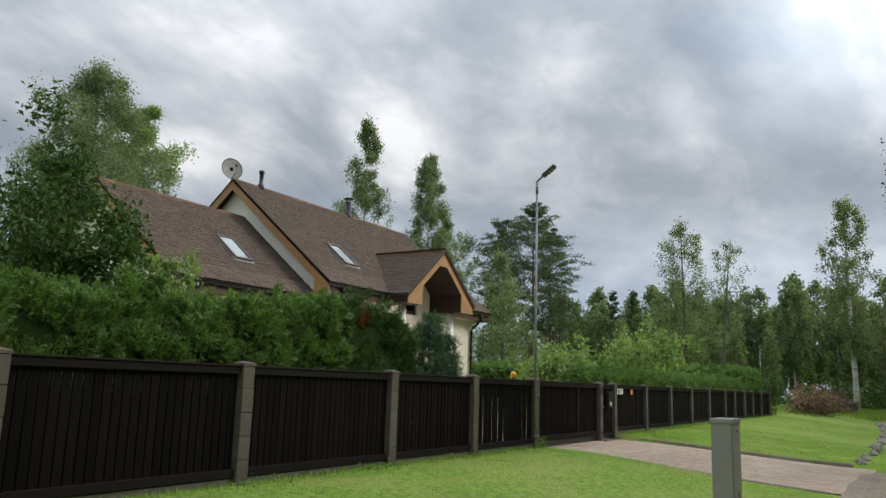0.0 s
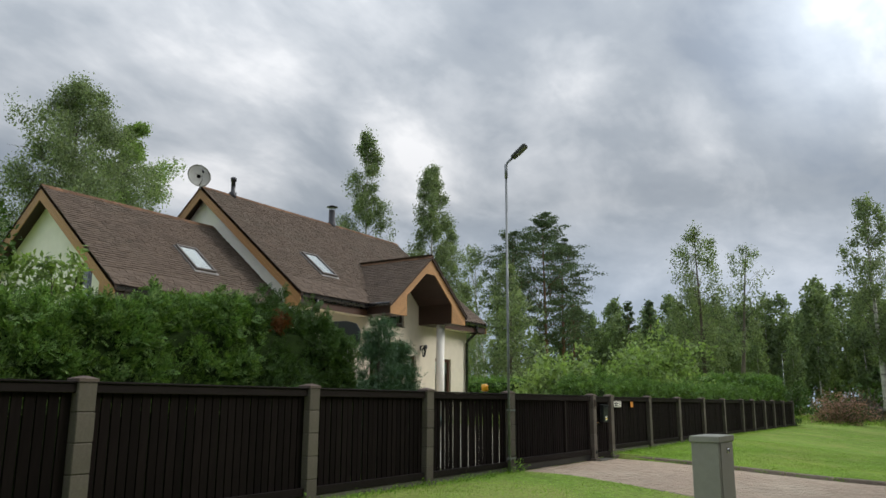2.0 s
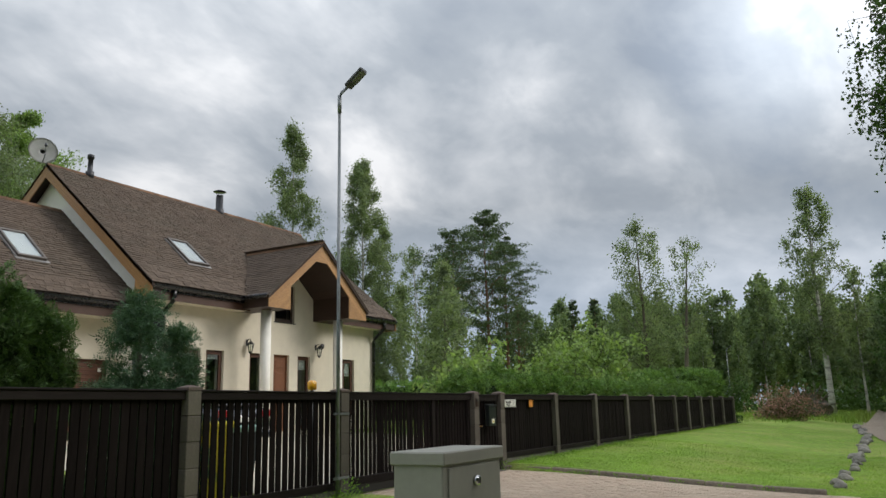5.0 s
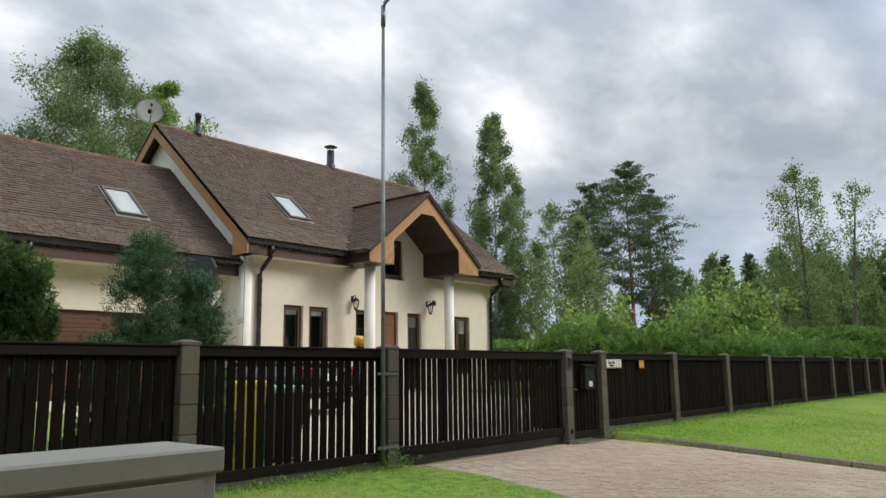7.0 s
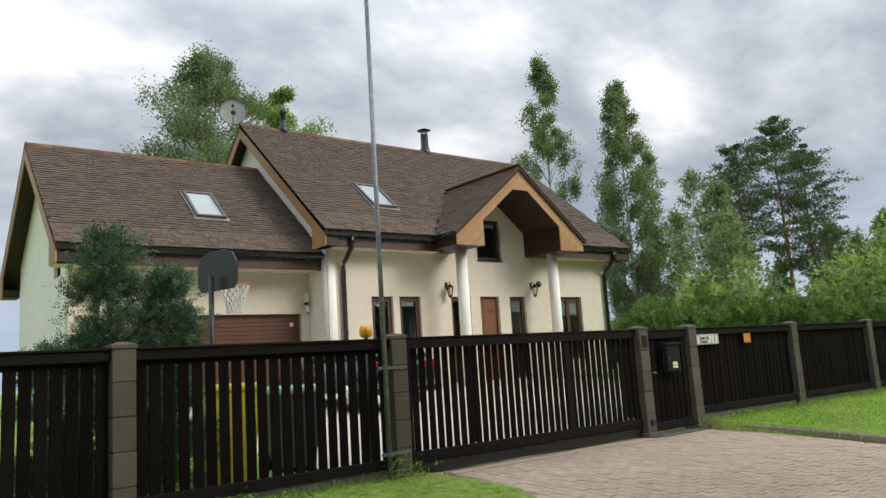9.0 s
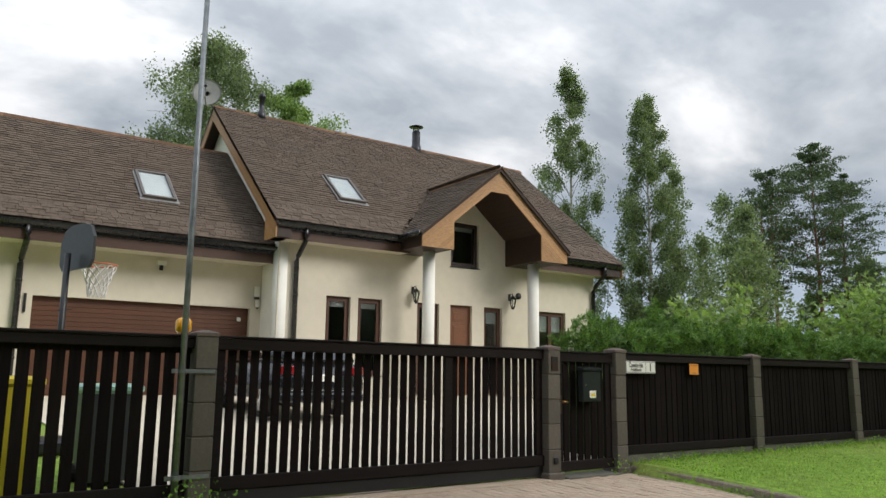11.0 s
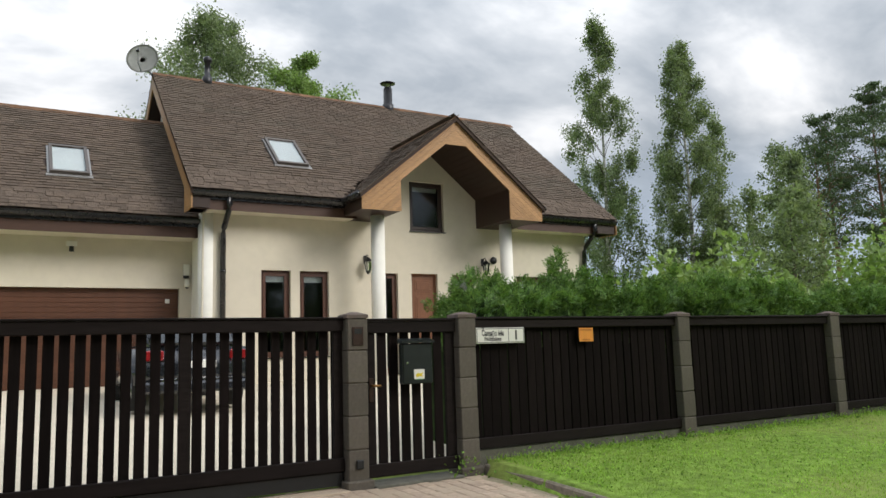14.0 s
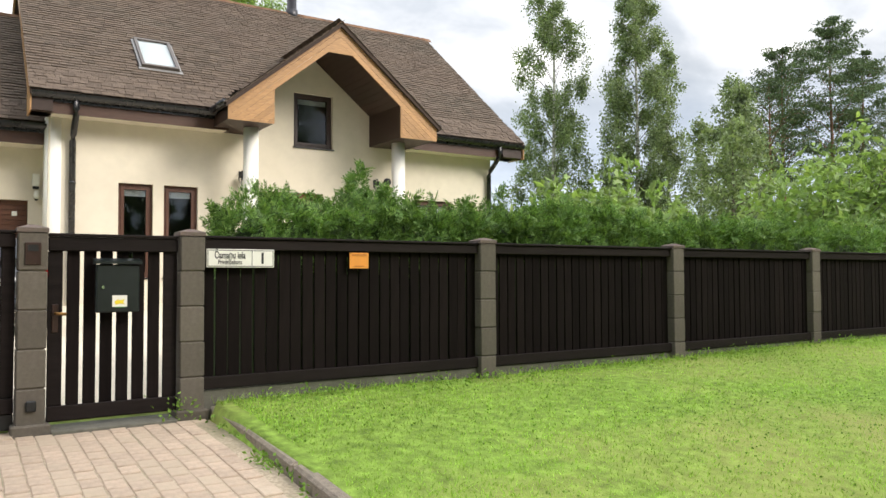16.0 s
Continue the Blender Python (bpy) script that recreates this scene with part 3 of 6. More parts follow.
def house_walls():
    bm = bmesh.new()
    holed_wall(bm, WX0, WX1, 0.3, 4.40, WINDOWS + [DOOR], WALL_Y, WALL_Y + 0.4)
    part("front_wall", bm, M["wall"], house)
    for a, b in ((WX0, DX - DHALF + 0.2), (DX + DHALF - 0.2, WX1)):
        part("upper_wall", boxed(a, b, WALL_Y, WALL_Y + 0.4, 4.4, 4.9), M["wall"], house)

    def under(x):
        return D_APEX - abs(x - DX) * DSLOPE - 0.2
    l, r = DX - DHALF + 0.2, DX + DHALF - 0.2
    bm = bmesh.new()
    ring = [(l, 4.4), (ATTIC[0], 4.4), (ATTIC[0], ATTIC[3]), (ATTIC[1], ATTIC[3]), (ATTIC[1], 4.4), (r, 4.4), (r, under(r)), (DX, under(DX)), (l, under(l))]
    prism(bm, ring, WALL_Y, WALL_Y + 0.4)
    part("gable_wall", bm, M["wall"], house)
    if ATTIC[2] > 4.4:
        part("gable_apron", boxed(ATTIC[0], ATTIC[1], WALL_Y, WALL_Y + 0.4, 4.4, ATTIC[2]), M["wall"], house)
    back = 2 * RIDGE_Y - WALL_Y
    for x0, x1 in ((WX0, WX0 + 0.35), (WX1 - 0.35, WX1)):
        bm = bmesh.new()
        prism(bm, [(WALL_Y + 0.4, 0.3), (back, 0.3), (back, 4.9), (RIDGE_Y, RIDGE_Z - 0.22), (WALL_Y, 5.2), (WALL_Y, 4.9), (WALL_Y + 0.4, 4.9)], x0, x1, "x")
        part("side_wall", bm, M["white"], house)
    part("back_wall", boxed(WX0, WX1, back, back + 0.3, 0.3, 4.9), M["wall"], house)
    # unseen floors and inner walls, added as a dark backing for the panes
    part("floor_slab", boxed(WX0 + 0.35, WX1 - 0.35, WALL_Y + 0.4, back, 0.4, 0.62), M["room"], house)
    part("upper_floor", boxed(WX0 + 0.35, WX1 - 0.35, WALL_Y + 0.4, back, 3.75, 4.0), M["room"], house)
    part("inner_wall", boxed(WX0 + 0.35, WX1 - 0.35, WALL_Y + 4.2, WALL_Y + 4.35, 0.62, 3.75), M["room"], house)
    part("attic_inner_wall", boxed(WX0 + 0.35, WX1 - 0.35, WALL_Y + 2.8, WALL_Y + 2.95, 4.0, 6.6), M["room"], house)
    # garage wing
    gback = 2 * GRIDGE_Y - GWALL_Y
    bm = bmesh.new()
    holed_wall(bm, GWX0, WX0, 0.3, 4.45, [(18.17, 23.22, 0.3, 2.89)], GWALL_Y, GWALL_Y + 0.35)
    part("garage_front_wall", bm, M["wall"], house)
    bm = bmesh.new()
    x0, x1 = GWX0, GWX0 + 0.35

    def lid(y):
        return GRIDGE_Z - 0.25 - abs(y - GRIDGE_Y) * GSLOPE
    for ya, yb, za in ((GWALL_Y + 0.35, 19.98, 0.3), (20.75, gback, 0.3), (19.98, 20.75, 5.35)):
        top = [(ya, lid(ya)), (yb, lid(yb))] if not ya < GRIDGE_Y < yb else [(ya, lid(ya)), (GRIDGE_Y, lid(GRIDGE_Y)), (yb, lid(yb))]
        prism(bm, top + [(yb, za), (ya, za)], x0, x1, "x")
    box(bm, x0, x1, 19.98, 20.75, 0.3, 3.95)
    part("garage_side_wall", bm, M["white"], house)
    bm = bmesh.new()
    for ya, yb, za, zb in ((19.98, 20.05, 3.95, 5.35), (20.68, 20.75, 3.95, 5.35), (20.05, 20.68, 3.95, 4.02), (20.05, 20.68, 5.28, 5.35)):
        box(bm, x0 + 0.08, x0 + 0.15, ya, yb, za, zb)
    w = part("gable_window", bm, M["frame"], house)
    part("pane", boxed(x0 + 0.10, x0 + 0.11, 20.04, 20.69, 4.01, 5.29), M["glass"], w)
    part("garage_back_wall", boxed(GWX0 + 0.35, WX0, gback, gback + 0.3, 0.3, 5.6), M["wall"], house)
    bm = bmesh.new()
    lathe(bm, WX0 + 0.14, WALL_Y + 0.17, [(0.20, 0.3), (0.20, 4.56)], 18)
    part("corner_pier", bm, M["white"], house, smooth=True)
    part("pier_wall", boxed(WX0 - 0.004, WX0 + 0.3, WALL_Y + 0.25, GWALL_Y + 0.1, 0.3, 4.6), M["white"], house)


house_walls()


def window(x0, x1, z0, z1, leaves=1, mat="frame", blind=0.0, name="window"):
    """A framed window set back in its opening."""
    y = WALL_Y + 0.10
    bm = bmesh.new()
    f = 0.06
    box(bm, x0, x1, y, y + 0.07, z1 - f, z1)
    box(bm, x0, x1, y, y + 0.07, z0, z0 + f)
    box(bm, x0, x0 + f, y, y + 0.07, z0 + f, z1 - f)
    box(bm, x1 - f, x1, y, y + 0.07, z0 + f, z1 - f)
    w = part(name, bm, M[mat], house)
    step = (x1 - x0 - 2 * f) / leaves
    for k in range(leaves):
        a = x0 + f + k * step
        b = a + step
        bm = bmesh.new()
        s = 0.07
        box(bm, a + 0.003, b - 0.003, y - 0.015, y + 0.05, z1 - f - s, z1 - f - 0.003)
        box(bm, a + 0.003, b - 0.003, y - 0.015, y + 0.05, z0 + f + 0.003, z0 + f + s)
        box(bm, a + 0.003, a + s, y - 0.015, y + 0.05, z0 + f + s, z1 - f - s)
        box(bm, b - s, b - 0.003, y - 0.015, y + 0.05, z0 + f + s, z1 - f - s)
        part("sash", bm, M[mat], w)
        part("pane", boxed(a + s - 0.01, b - s + 0.01, y + 0.012, y + 0.022, z0 + f + s - 0.01, z1 - f - s + 0.01), M["glass"], w)
        if blind:
            part("blind", boxed(a + s, b - s, y + 0.06, y + 0.066, z1 - f - s - blind, z1 - f), M["blind"], w, "pale roller blind")
    part("sill", boxed(x0 - 0.03, x1 + 0.03, WALL_Y - 0.04, y, z0 - 0.03, z0 - 0.002), M["gutter"], w, "dark metal sill")


for i, (a, b, c, d) in enumerate(WINDOWS):
    window(a, b, c, d, 2 if i == 4 else 1, blind=(0.14, 0.14, 0, 0.35, 0.5)[i])
window(*ATTIC, mat="darkframe", blind=0.12, name="attic_window")


def front_door():
    x0, x1, z0, z1 = DOOR
    y = WALL_Y + 0.12
    d = part("front_door", boxed(x0 + 0.05, x1 - 0.05, y, y + 0.06, z0, z1 - 0.05, 0.004), M["door"], house, "red-brown panelled wooden front door")
    bm = bmesh.new()
    box(bm, x0, x0 + 0.05, y - 0.02, y + 0.08, z0, z1)
    box(bm, x1 - 0.05, x1, y - 0.02, y + 0.08, z0, z1)
    box(bm, x0 + 0.05, x1 - 0.05, y - 0.02, y + 0.08, z1 - 0.05, z1)
    part("door_frame", bm, M["door"], d)
    for za, zb in ((2.80, 3.12), (1.90, 2.70), (0.95, 1.8)):
        bm = bmesh.new()
        box(bm, x0 + 0.15, x1 - 0.15, y - 0.012, y + 0.005, za, zb, 0.008)
        box(bm, x0 + 0.20, x1 - 0.20, y - 0.022, y + 0.005, za + 0.05, zb - 0.05, 0.008)
        part("panel", bm, M["door"], d)


front_door()


def garage_door():
    d = part("garage_door", boxed(18.17, 23.22, GWALL_Y + 0.16, GWALL_Y + 0.18, 0.5, 2.89), M["darkframe"], house, "wide red-brown sectional garage door")
    me = raw("garage_slat", *rounded_box(5.04, 0.03, 0.106, 0.004))
    for k in range(21):
        s = hang("panel", me, M["garage"], d)
        s.location = (20.695, GWALL_Y + 0.145, 0.64 + k * 0.110)
    part("sticker", boxed(22.92, 23.02, GWALL_Y + 0.122, GWALL_Y + 0.128, 2.55, 2.65), M["camwhite"], d, "small white square notice")


garage_door()


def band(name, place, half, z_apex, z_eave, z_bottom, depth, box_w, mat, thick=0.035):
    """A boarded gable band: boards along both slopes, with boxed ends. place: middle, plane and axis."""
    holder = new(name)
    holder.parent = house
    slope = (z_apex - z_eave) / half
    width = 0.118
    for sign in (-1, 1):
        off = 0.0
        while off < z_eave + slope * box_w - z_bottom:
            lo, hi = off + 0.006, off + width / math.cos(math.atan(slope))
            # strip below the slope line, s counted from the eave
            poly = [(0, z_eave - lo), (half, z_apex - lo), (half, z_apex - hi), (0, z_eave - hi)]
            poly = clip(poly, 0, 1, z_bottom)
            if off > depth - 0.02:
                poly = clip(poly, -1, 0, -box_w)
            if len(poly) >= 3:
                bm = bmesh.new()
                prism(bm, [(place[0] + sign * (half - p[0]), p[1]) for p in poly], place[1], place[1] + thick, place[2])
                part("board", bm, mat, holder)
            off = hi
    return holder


def porch():
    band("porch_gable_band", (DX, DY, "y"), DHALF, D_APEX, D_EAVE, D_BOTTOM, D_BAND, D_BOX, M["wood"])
    bm = bmesh.new()
    w = 0.34
    prism(bm, [(DX - w, D_APEX - 0.70), (DX + w, D_APEX - 0.70), (DX, D_APEX - 0.45)], DY + 0.003, DY + 0.035)
    part("apex_board", bm, M["wood"], house)
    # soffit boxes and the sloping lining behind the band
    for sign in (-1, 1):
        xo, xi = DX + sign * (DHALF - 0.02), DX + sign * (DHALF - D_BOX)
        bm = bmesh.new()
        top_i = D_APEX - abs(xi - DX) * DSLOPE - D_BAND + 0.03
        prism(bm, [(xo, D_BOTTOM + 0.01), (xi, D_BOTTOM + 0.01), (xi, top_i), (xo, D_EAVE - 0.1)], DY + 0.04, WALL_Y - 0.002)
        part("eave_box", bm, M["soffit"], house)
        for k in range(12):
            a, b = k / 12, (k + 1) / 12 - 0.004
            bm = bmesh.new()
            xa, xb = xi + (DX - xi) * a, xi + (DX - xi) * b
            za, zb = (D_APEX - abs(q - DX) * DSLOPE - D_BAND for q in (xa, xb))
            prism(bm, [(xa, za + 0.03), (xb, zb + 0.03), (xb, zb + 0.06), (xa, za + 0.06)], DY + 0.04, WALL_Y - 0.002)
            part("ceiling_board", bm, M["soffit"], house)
        bm = bmesh.new()
        lathe(bm, DX + 0.06 + sign * 1.91, 17.18, [(0.17, 0.5), (0.17, D_BOTTOM + 0.01)], 24)
        part("column", bm, M["white"], house, "round white porch column", True)
    # roof skin
    for sign in (-1, 1):
        bm = bmesh.new()
        xo = DX + sign * (DHALF + 0.06)
        ze = D_APEX - (DHALF + 0.06) * DSLOPE
        y_back = EAVE_Y + (D_APEX - EAVE_Z) / SLOPE + 0.3
        vs = [(xo, DY - 0.07, ze), (DX, DY - 0.07, D_APEX), (DX, y_back, D_APEX), (xo, EAVE_Y + 0.2, ze)]
        top = [bm.verts.new((x, y, z + 0.015)) for x, y, z in vs]
        low = [bm.verts.new((x, y, z - 0.085)) for x, y, z in vs]
        fs = [bm.faces.new(top), bm.faces.new(low[::-1])]
        fs += [bm.faces.new((top[i], top[(i + 1) % 4], low[(i + 1) % 4], low[i])) for i in range(4)]
        bmesh.ops.recalc_face_normals(bm, faces=fs)
        part("porch_roof_deck", bm, M["roofbase"], house)


porch()


def roof_slab(name, x0, x1, y0, z0, y1, z1, t=0.12, mat="roofbase"):
    bm = bmesh.new()
    prism(bm, [(y0, z0), (y1, z1), (y1, z1 - t), (y0, z0 - t)], x0, x1, "x")
    return part(name, bm, M[mat], house)


roof_main = roof_slab("roof", MX0, DX - DHALF + 0.3, EAVE_Y - 0.02, EAVE_Z - 0.02, RIDGE_Y, RIDGE_Z)
roof_slab("roof_right", DX + DHALF - 0.3, MX1, EAVE_Y - 0.02, EAVE_Z - 0.02, RIDGE_Y, RIDGE_Z)
roof_slab("roof_middle", DX - DHALF + 0.3, DX + DHALF - 0.3, WALL_Y + 0.42, EAVE_Z + (WALL_Y + 0.42 - EAVE_Y) * SLOPE, RIDGE_Y, RIDGE_Z)
roof_slab("rear_roof", MX0, MX1, 2 * RIDGE_Y - EAVE_Y, EAVE_Z - 0.02, RIDGE_Y, RIDGE_Z, mat="shingle")
roof_garage = roof_slab("garage_roof", GX0, 23.49, GEAVE_Y - 0.02, GEAVE_Z - 0.02, GRIDGE_Y, GRIDGE_Z)
roof_slab("garage_rear_roof", GX0, 23.49, 2 * GRIDGE_Y - GEAVE_Y, GEAVE_Z - 0.02, GRIDGE_Y, GRIDGE_Z, mat="shingle")


def verge(x, x_wall, eave_y, eave_z, ridge_y, ridge_z, box_in):
    """Barge boards and soffit of a gable end at x, with a boxed foot at the front eave."""
    slope = (ridge_z - eave_z) / (ridge_y - eave_y)
    half = ridge_y - eave_y
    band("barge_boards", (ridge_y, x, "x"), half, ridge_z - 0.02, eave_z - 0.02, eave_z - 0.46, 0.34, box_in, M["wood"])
    side = 1 if x_wall > x else -1
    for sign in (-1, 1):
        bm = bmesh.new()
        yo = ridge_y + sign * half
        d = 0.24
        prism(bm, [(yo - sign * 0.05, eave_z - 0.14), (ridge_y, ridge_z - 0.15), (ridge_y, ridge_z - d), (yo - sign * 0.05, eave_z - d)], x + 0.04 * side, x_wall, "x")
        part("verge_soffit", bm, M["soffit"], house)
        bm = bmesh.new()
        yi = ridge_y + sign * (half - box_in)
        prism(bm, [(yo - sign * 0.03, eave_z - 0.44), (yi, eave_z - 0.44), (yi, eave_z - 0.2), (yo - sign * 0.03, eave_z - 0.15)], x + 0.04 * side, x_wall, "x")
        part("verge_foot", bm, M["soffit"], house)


verge(MX0, WX0 + 0.02, EAVE_Y, EAVE_Z, RIDGE_Y, RIDGE_Z, 0.72)
verge(MX1, WX1 - 0.02, EAVE_Y, EAVE_Z, RIDGE_Y, RIDGE_Z, 0.72)
verge(GX0, GWX0 + 0.02, GEAVE_Y, GEAVE_Z, GRIDGE_Y, GRIDGE_Z, 0.70)


def eaves():
    """Fascia, boarded soffit, gutters and downpipes along the front eaves."""
    def run(x0, x1, y, z, wall_y, drop):
        part("fascia", boxed(x0, x1, y + 0.10, y + 0.13, z - drop, z - 0.10), M["fascia"], house, "red-brown timber fascia")
        # soffit takes the wall colour, standing in for shaded wall under the fascia
        part("soffit", boxed(x0, x1, y + 0.131, wall_y, z - drop + 0.02, z - drop + 0.046), M["wall"], house, "soffit in the cream of the wall")
        bm = bmesh.new()
        r = 0.125
        prof = [(y + 0.02 + r * math.cos(a), z - 0.065 + r * math.sin(a)) for a in [math.pi + math.pi * k / 8 for k in range(9)]]
        inner = [(y + 0.02 + (r - 0.012) * math.cos(a), z - 0.065 + (r - 0.012) * math.sin(a)) for a in [2 * math.pi - math.pi * k / 8 for k in range(9)]]
        prism(bm, prof + inner, x0 - 0.02, x1 + 0.02, "x")
        part("gutter", bm, M["gutter"], house, "glossy black half-round gutter")
        part("drip_edge", boxed(x0, x1, y - 0.005, y + 0.05, z - 0.055, z - 0.028), M["gutter"], house)
        part("gutter_board", boxed(x0, x1, y + 0.062, y + 0.098, z - 0.235, z - 0.05), M["gutter"], house, "black metal board behind the gutter")

    run(MX0 + 0.05, DX - DHALF + 0.35, EAVE_Y, EAVE_Z, WALL_Y, 0.46)
    run(DX + DHALF + 0.0, MX1 - 0.02, EAVE_Y, EAVE_Z, WALL_Y, 0.46)
    run(GX0 + 0.05, 23.45, GEAVE_Y, GEAVE_Z, GWALL_Y, 0.48)
    # short gutters running out along the porch eaves
    for sign in (-1, 1):
        x = DX + sign * (DHALF + 0.09)
        bm = bmesh.new()
        tube(bm, [(x, EAVE_Y + 0.05, EAVE_Z - 0.07), (x, DY + 0.0, EAVE_Z - 0.07)], 0.07, 10)
        part("gutter", bm, M["gutter"], house, smooth=True)

    def pipe(x, y, z, wall_y):
        bm = bmesh.new()
        r = 0.064
        tube(bm, [(x, y, z - 0.08), (x, y, z - 0.36), (x, y + 0.06, z - 0.46), (x, wall_y - 0.16, z - 0.80), (x, wall_y - 0.09, z - 0.92), (x, wall_y - 0.09, 0.7)], r, 12)
        for zz in (1.5, 3.2):
            tube(bm, [(x, wall_y - 0.09, zz - 0.03), (x, wall_y - 0.09, zz + 0.03)], r + 0.01, 12)
        part("downpipe", bm, M["gutter"], house, "black downpipe with a swan neck", True)
    pipe(23.95, EAVE_Y + 0.02, EAVE_Z, WALL_Y)
    pipe(34.74, EAVE_Y + 0.02, EAVE_Z, WALL_Y)
    pipe(17.86, GEAVE_Y + 0.02, GEAVE_Z, GWALL_Y)


eaves()


def skylight(x0, x1, ya, yb, y_eave, z_eave, slope):
    """A roof window lying in the slope; ya is its lower edge."""
    ang = math.atan(slope)
    length = (yb - ya) / math.cos(ang)
    w = x1 - x0
    s = new("skylight")
    s.parent = house
    s.matrix_basis = pose(x0, ya, z_eave + (ya - y_eave) * slope + 0.02, math.degrees(ang), 0, 0)
    tagged(s, "roof window with a pale blind drawn")
    bm = bmesh.new()
    f = 0.075
    box(bm, 0, w, 0, f, 0, 0.10, 0.008)
    box(bm, 0, w, length - f, length, 0, 0.10, 0.008)
    box(bm, 0, f, f, length - f, 0, 0.10, 0.008)
    box(bm, w - f, w, f, length - f, 0, 0.10, 0.008)
    part("frame", bm, M["skyframe"], s)
    part("flashing", boxed(-0.07, w + 0.07, -0.10, 0.0, 0.0, 0.02), M["lead"], s, "dull metal flashing")
    for k in (0, 1):
        part("side_flashing", boxed(-0.045 if k == 0 else w, 0 if k == 0 else w + 0.045, 0, length, 0.0, 0.035), M["lead"], s)
    part("blind", boxed(f, w - f, f, length - f, 0.02, 0.03), M["skyblind"], s, "white pleated blind behind the glass")
    pane = part("pane", boxed(f - 0.005, w - f + 0.005, f - 0.005, length - f + 0.005, 0.068, 0.076), M["glass"], s)
    pane.visible_shadow = False


skylight(25.42, 26.26, 18.56, 19.68, EAVE_Y, EAVE_Z, SLOPE)
skylight(20.40, 21.24, 19.42, 20.54, GEAVE_Y, GEAVE_Z, GSLOPE)


def roof_fittings():
    bm = bmesh.new()
    lathe(bm, 30.67, RIDGE_Y + 0.02, [(0.19, 9.20), (0.19, 9.56), (0.15, 9.58), (0.15, 10.12), (0.13, 10.13), (0.13, 10.16)], 20)
    ch = part("chimney_flue", bm, M["flue"], house, "round dark metal chimney flue with a cowl", True)
    for k in range(4):
        a = k * math.pi / 2 + 0.4
        bm = bmesh.new()
        tube(bm, [(30.67 + 0.12 * math.cos(a), RIDGE_Y + 0.02 + 0.12 * math.sin(a), 10.10), (30.67 + 0.14 * math.cos(a), RIDGE_Y + 0.02 + 0.14 * math.sin(a), 10.32)], 0.012, 6)
        part("strut", bm, M["flue"], ch)
    bm = bmesh.new()
    lathe(bm, 30.67, RIDGE_Y + 0.02, [(0.26, 10.30), (0.265, 10.31), (0.10, 10.38), (0.02, 10.39)], 20)
    part("cowl", bm, M["flue"], ch, smooth=True)
    bm = bmesh.new()
    lathe(bm, 24.64, RIDGE_Y - 0.05, [(0.15, 9.25), (0.14, 9.56), (0.085, 9.60), (0.085, 10.02), (0.115, 10.03), (0.115, 10.16), (0.07, 10.19)], 18)
    part("vent_pipe", bm, M["flue"], house, "dark roof vent pipe", True)


roof_fittings()


def satellite_dish():
    d = thing("satellite_dish", "round grey satellite dish on the roof peak", "satellite dish")
    c = Vector((22.80, 22.58, 9.73))
    m = look(c, c + Vector((-0.42, -1.0, 0.22)))
    bm = bmesh.new()
    rings = []
    for j in range(7):
        r = 0.44 * j / 6
        rings.append([bm.verts.new((r * math.cos(2 * math.pi * k / 28), r * 1.06 * math.sin(2 * math.pi * k / 28), -0.42 * r * r)) for k in range(28)])
    for u, v in zip(rings[1:], rings[2:]):
        for k in range(28):
            bm.faces.new((u[k], u[(k + 1) % 28], v[(k + 1) % 28], v[k]))
    for v in rings[0]:
        bm.verts.remove(v)
    bm.faces.new(rings[1])
    bmesh.ops.solidify(bm, geom=bm.faces[:], thickness=0.012)
    bmesh.ops.transform(bm, matrix=m, verts=bm.verts[:])
    part("reflector", bm, M["dish"], d, smooth=True)
    bm = bmesh.new()
    tube(bm, [m @ Vector((0, -0.42, -0.08)), m @ Vector((0, -0.36, -0.42)), m @ Vector((0, -0.05, -0.55))], 0.016, 8)
    part("feed_arm", bm, M["steel"], d)
    bm = bmesh.new()
    tube(bm, [m @ Vector((0, -0.08, -0.56)), m @ Vector((0, 0.03, -0.50))], [0.045, 0.03], 10)
    part("receiver", bm, M["flue"], d)
    bm = bmesh.new()
    tube(bm, [m @ Vector((0, 0, 0.05)), (22.98, 22.72, 9.50), (23.12, 22.80, 9.36)], 0.028, 8)
    part("bracket", bm, M["steel"], d)


satellite_dish()


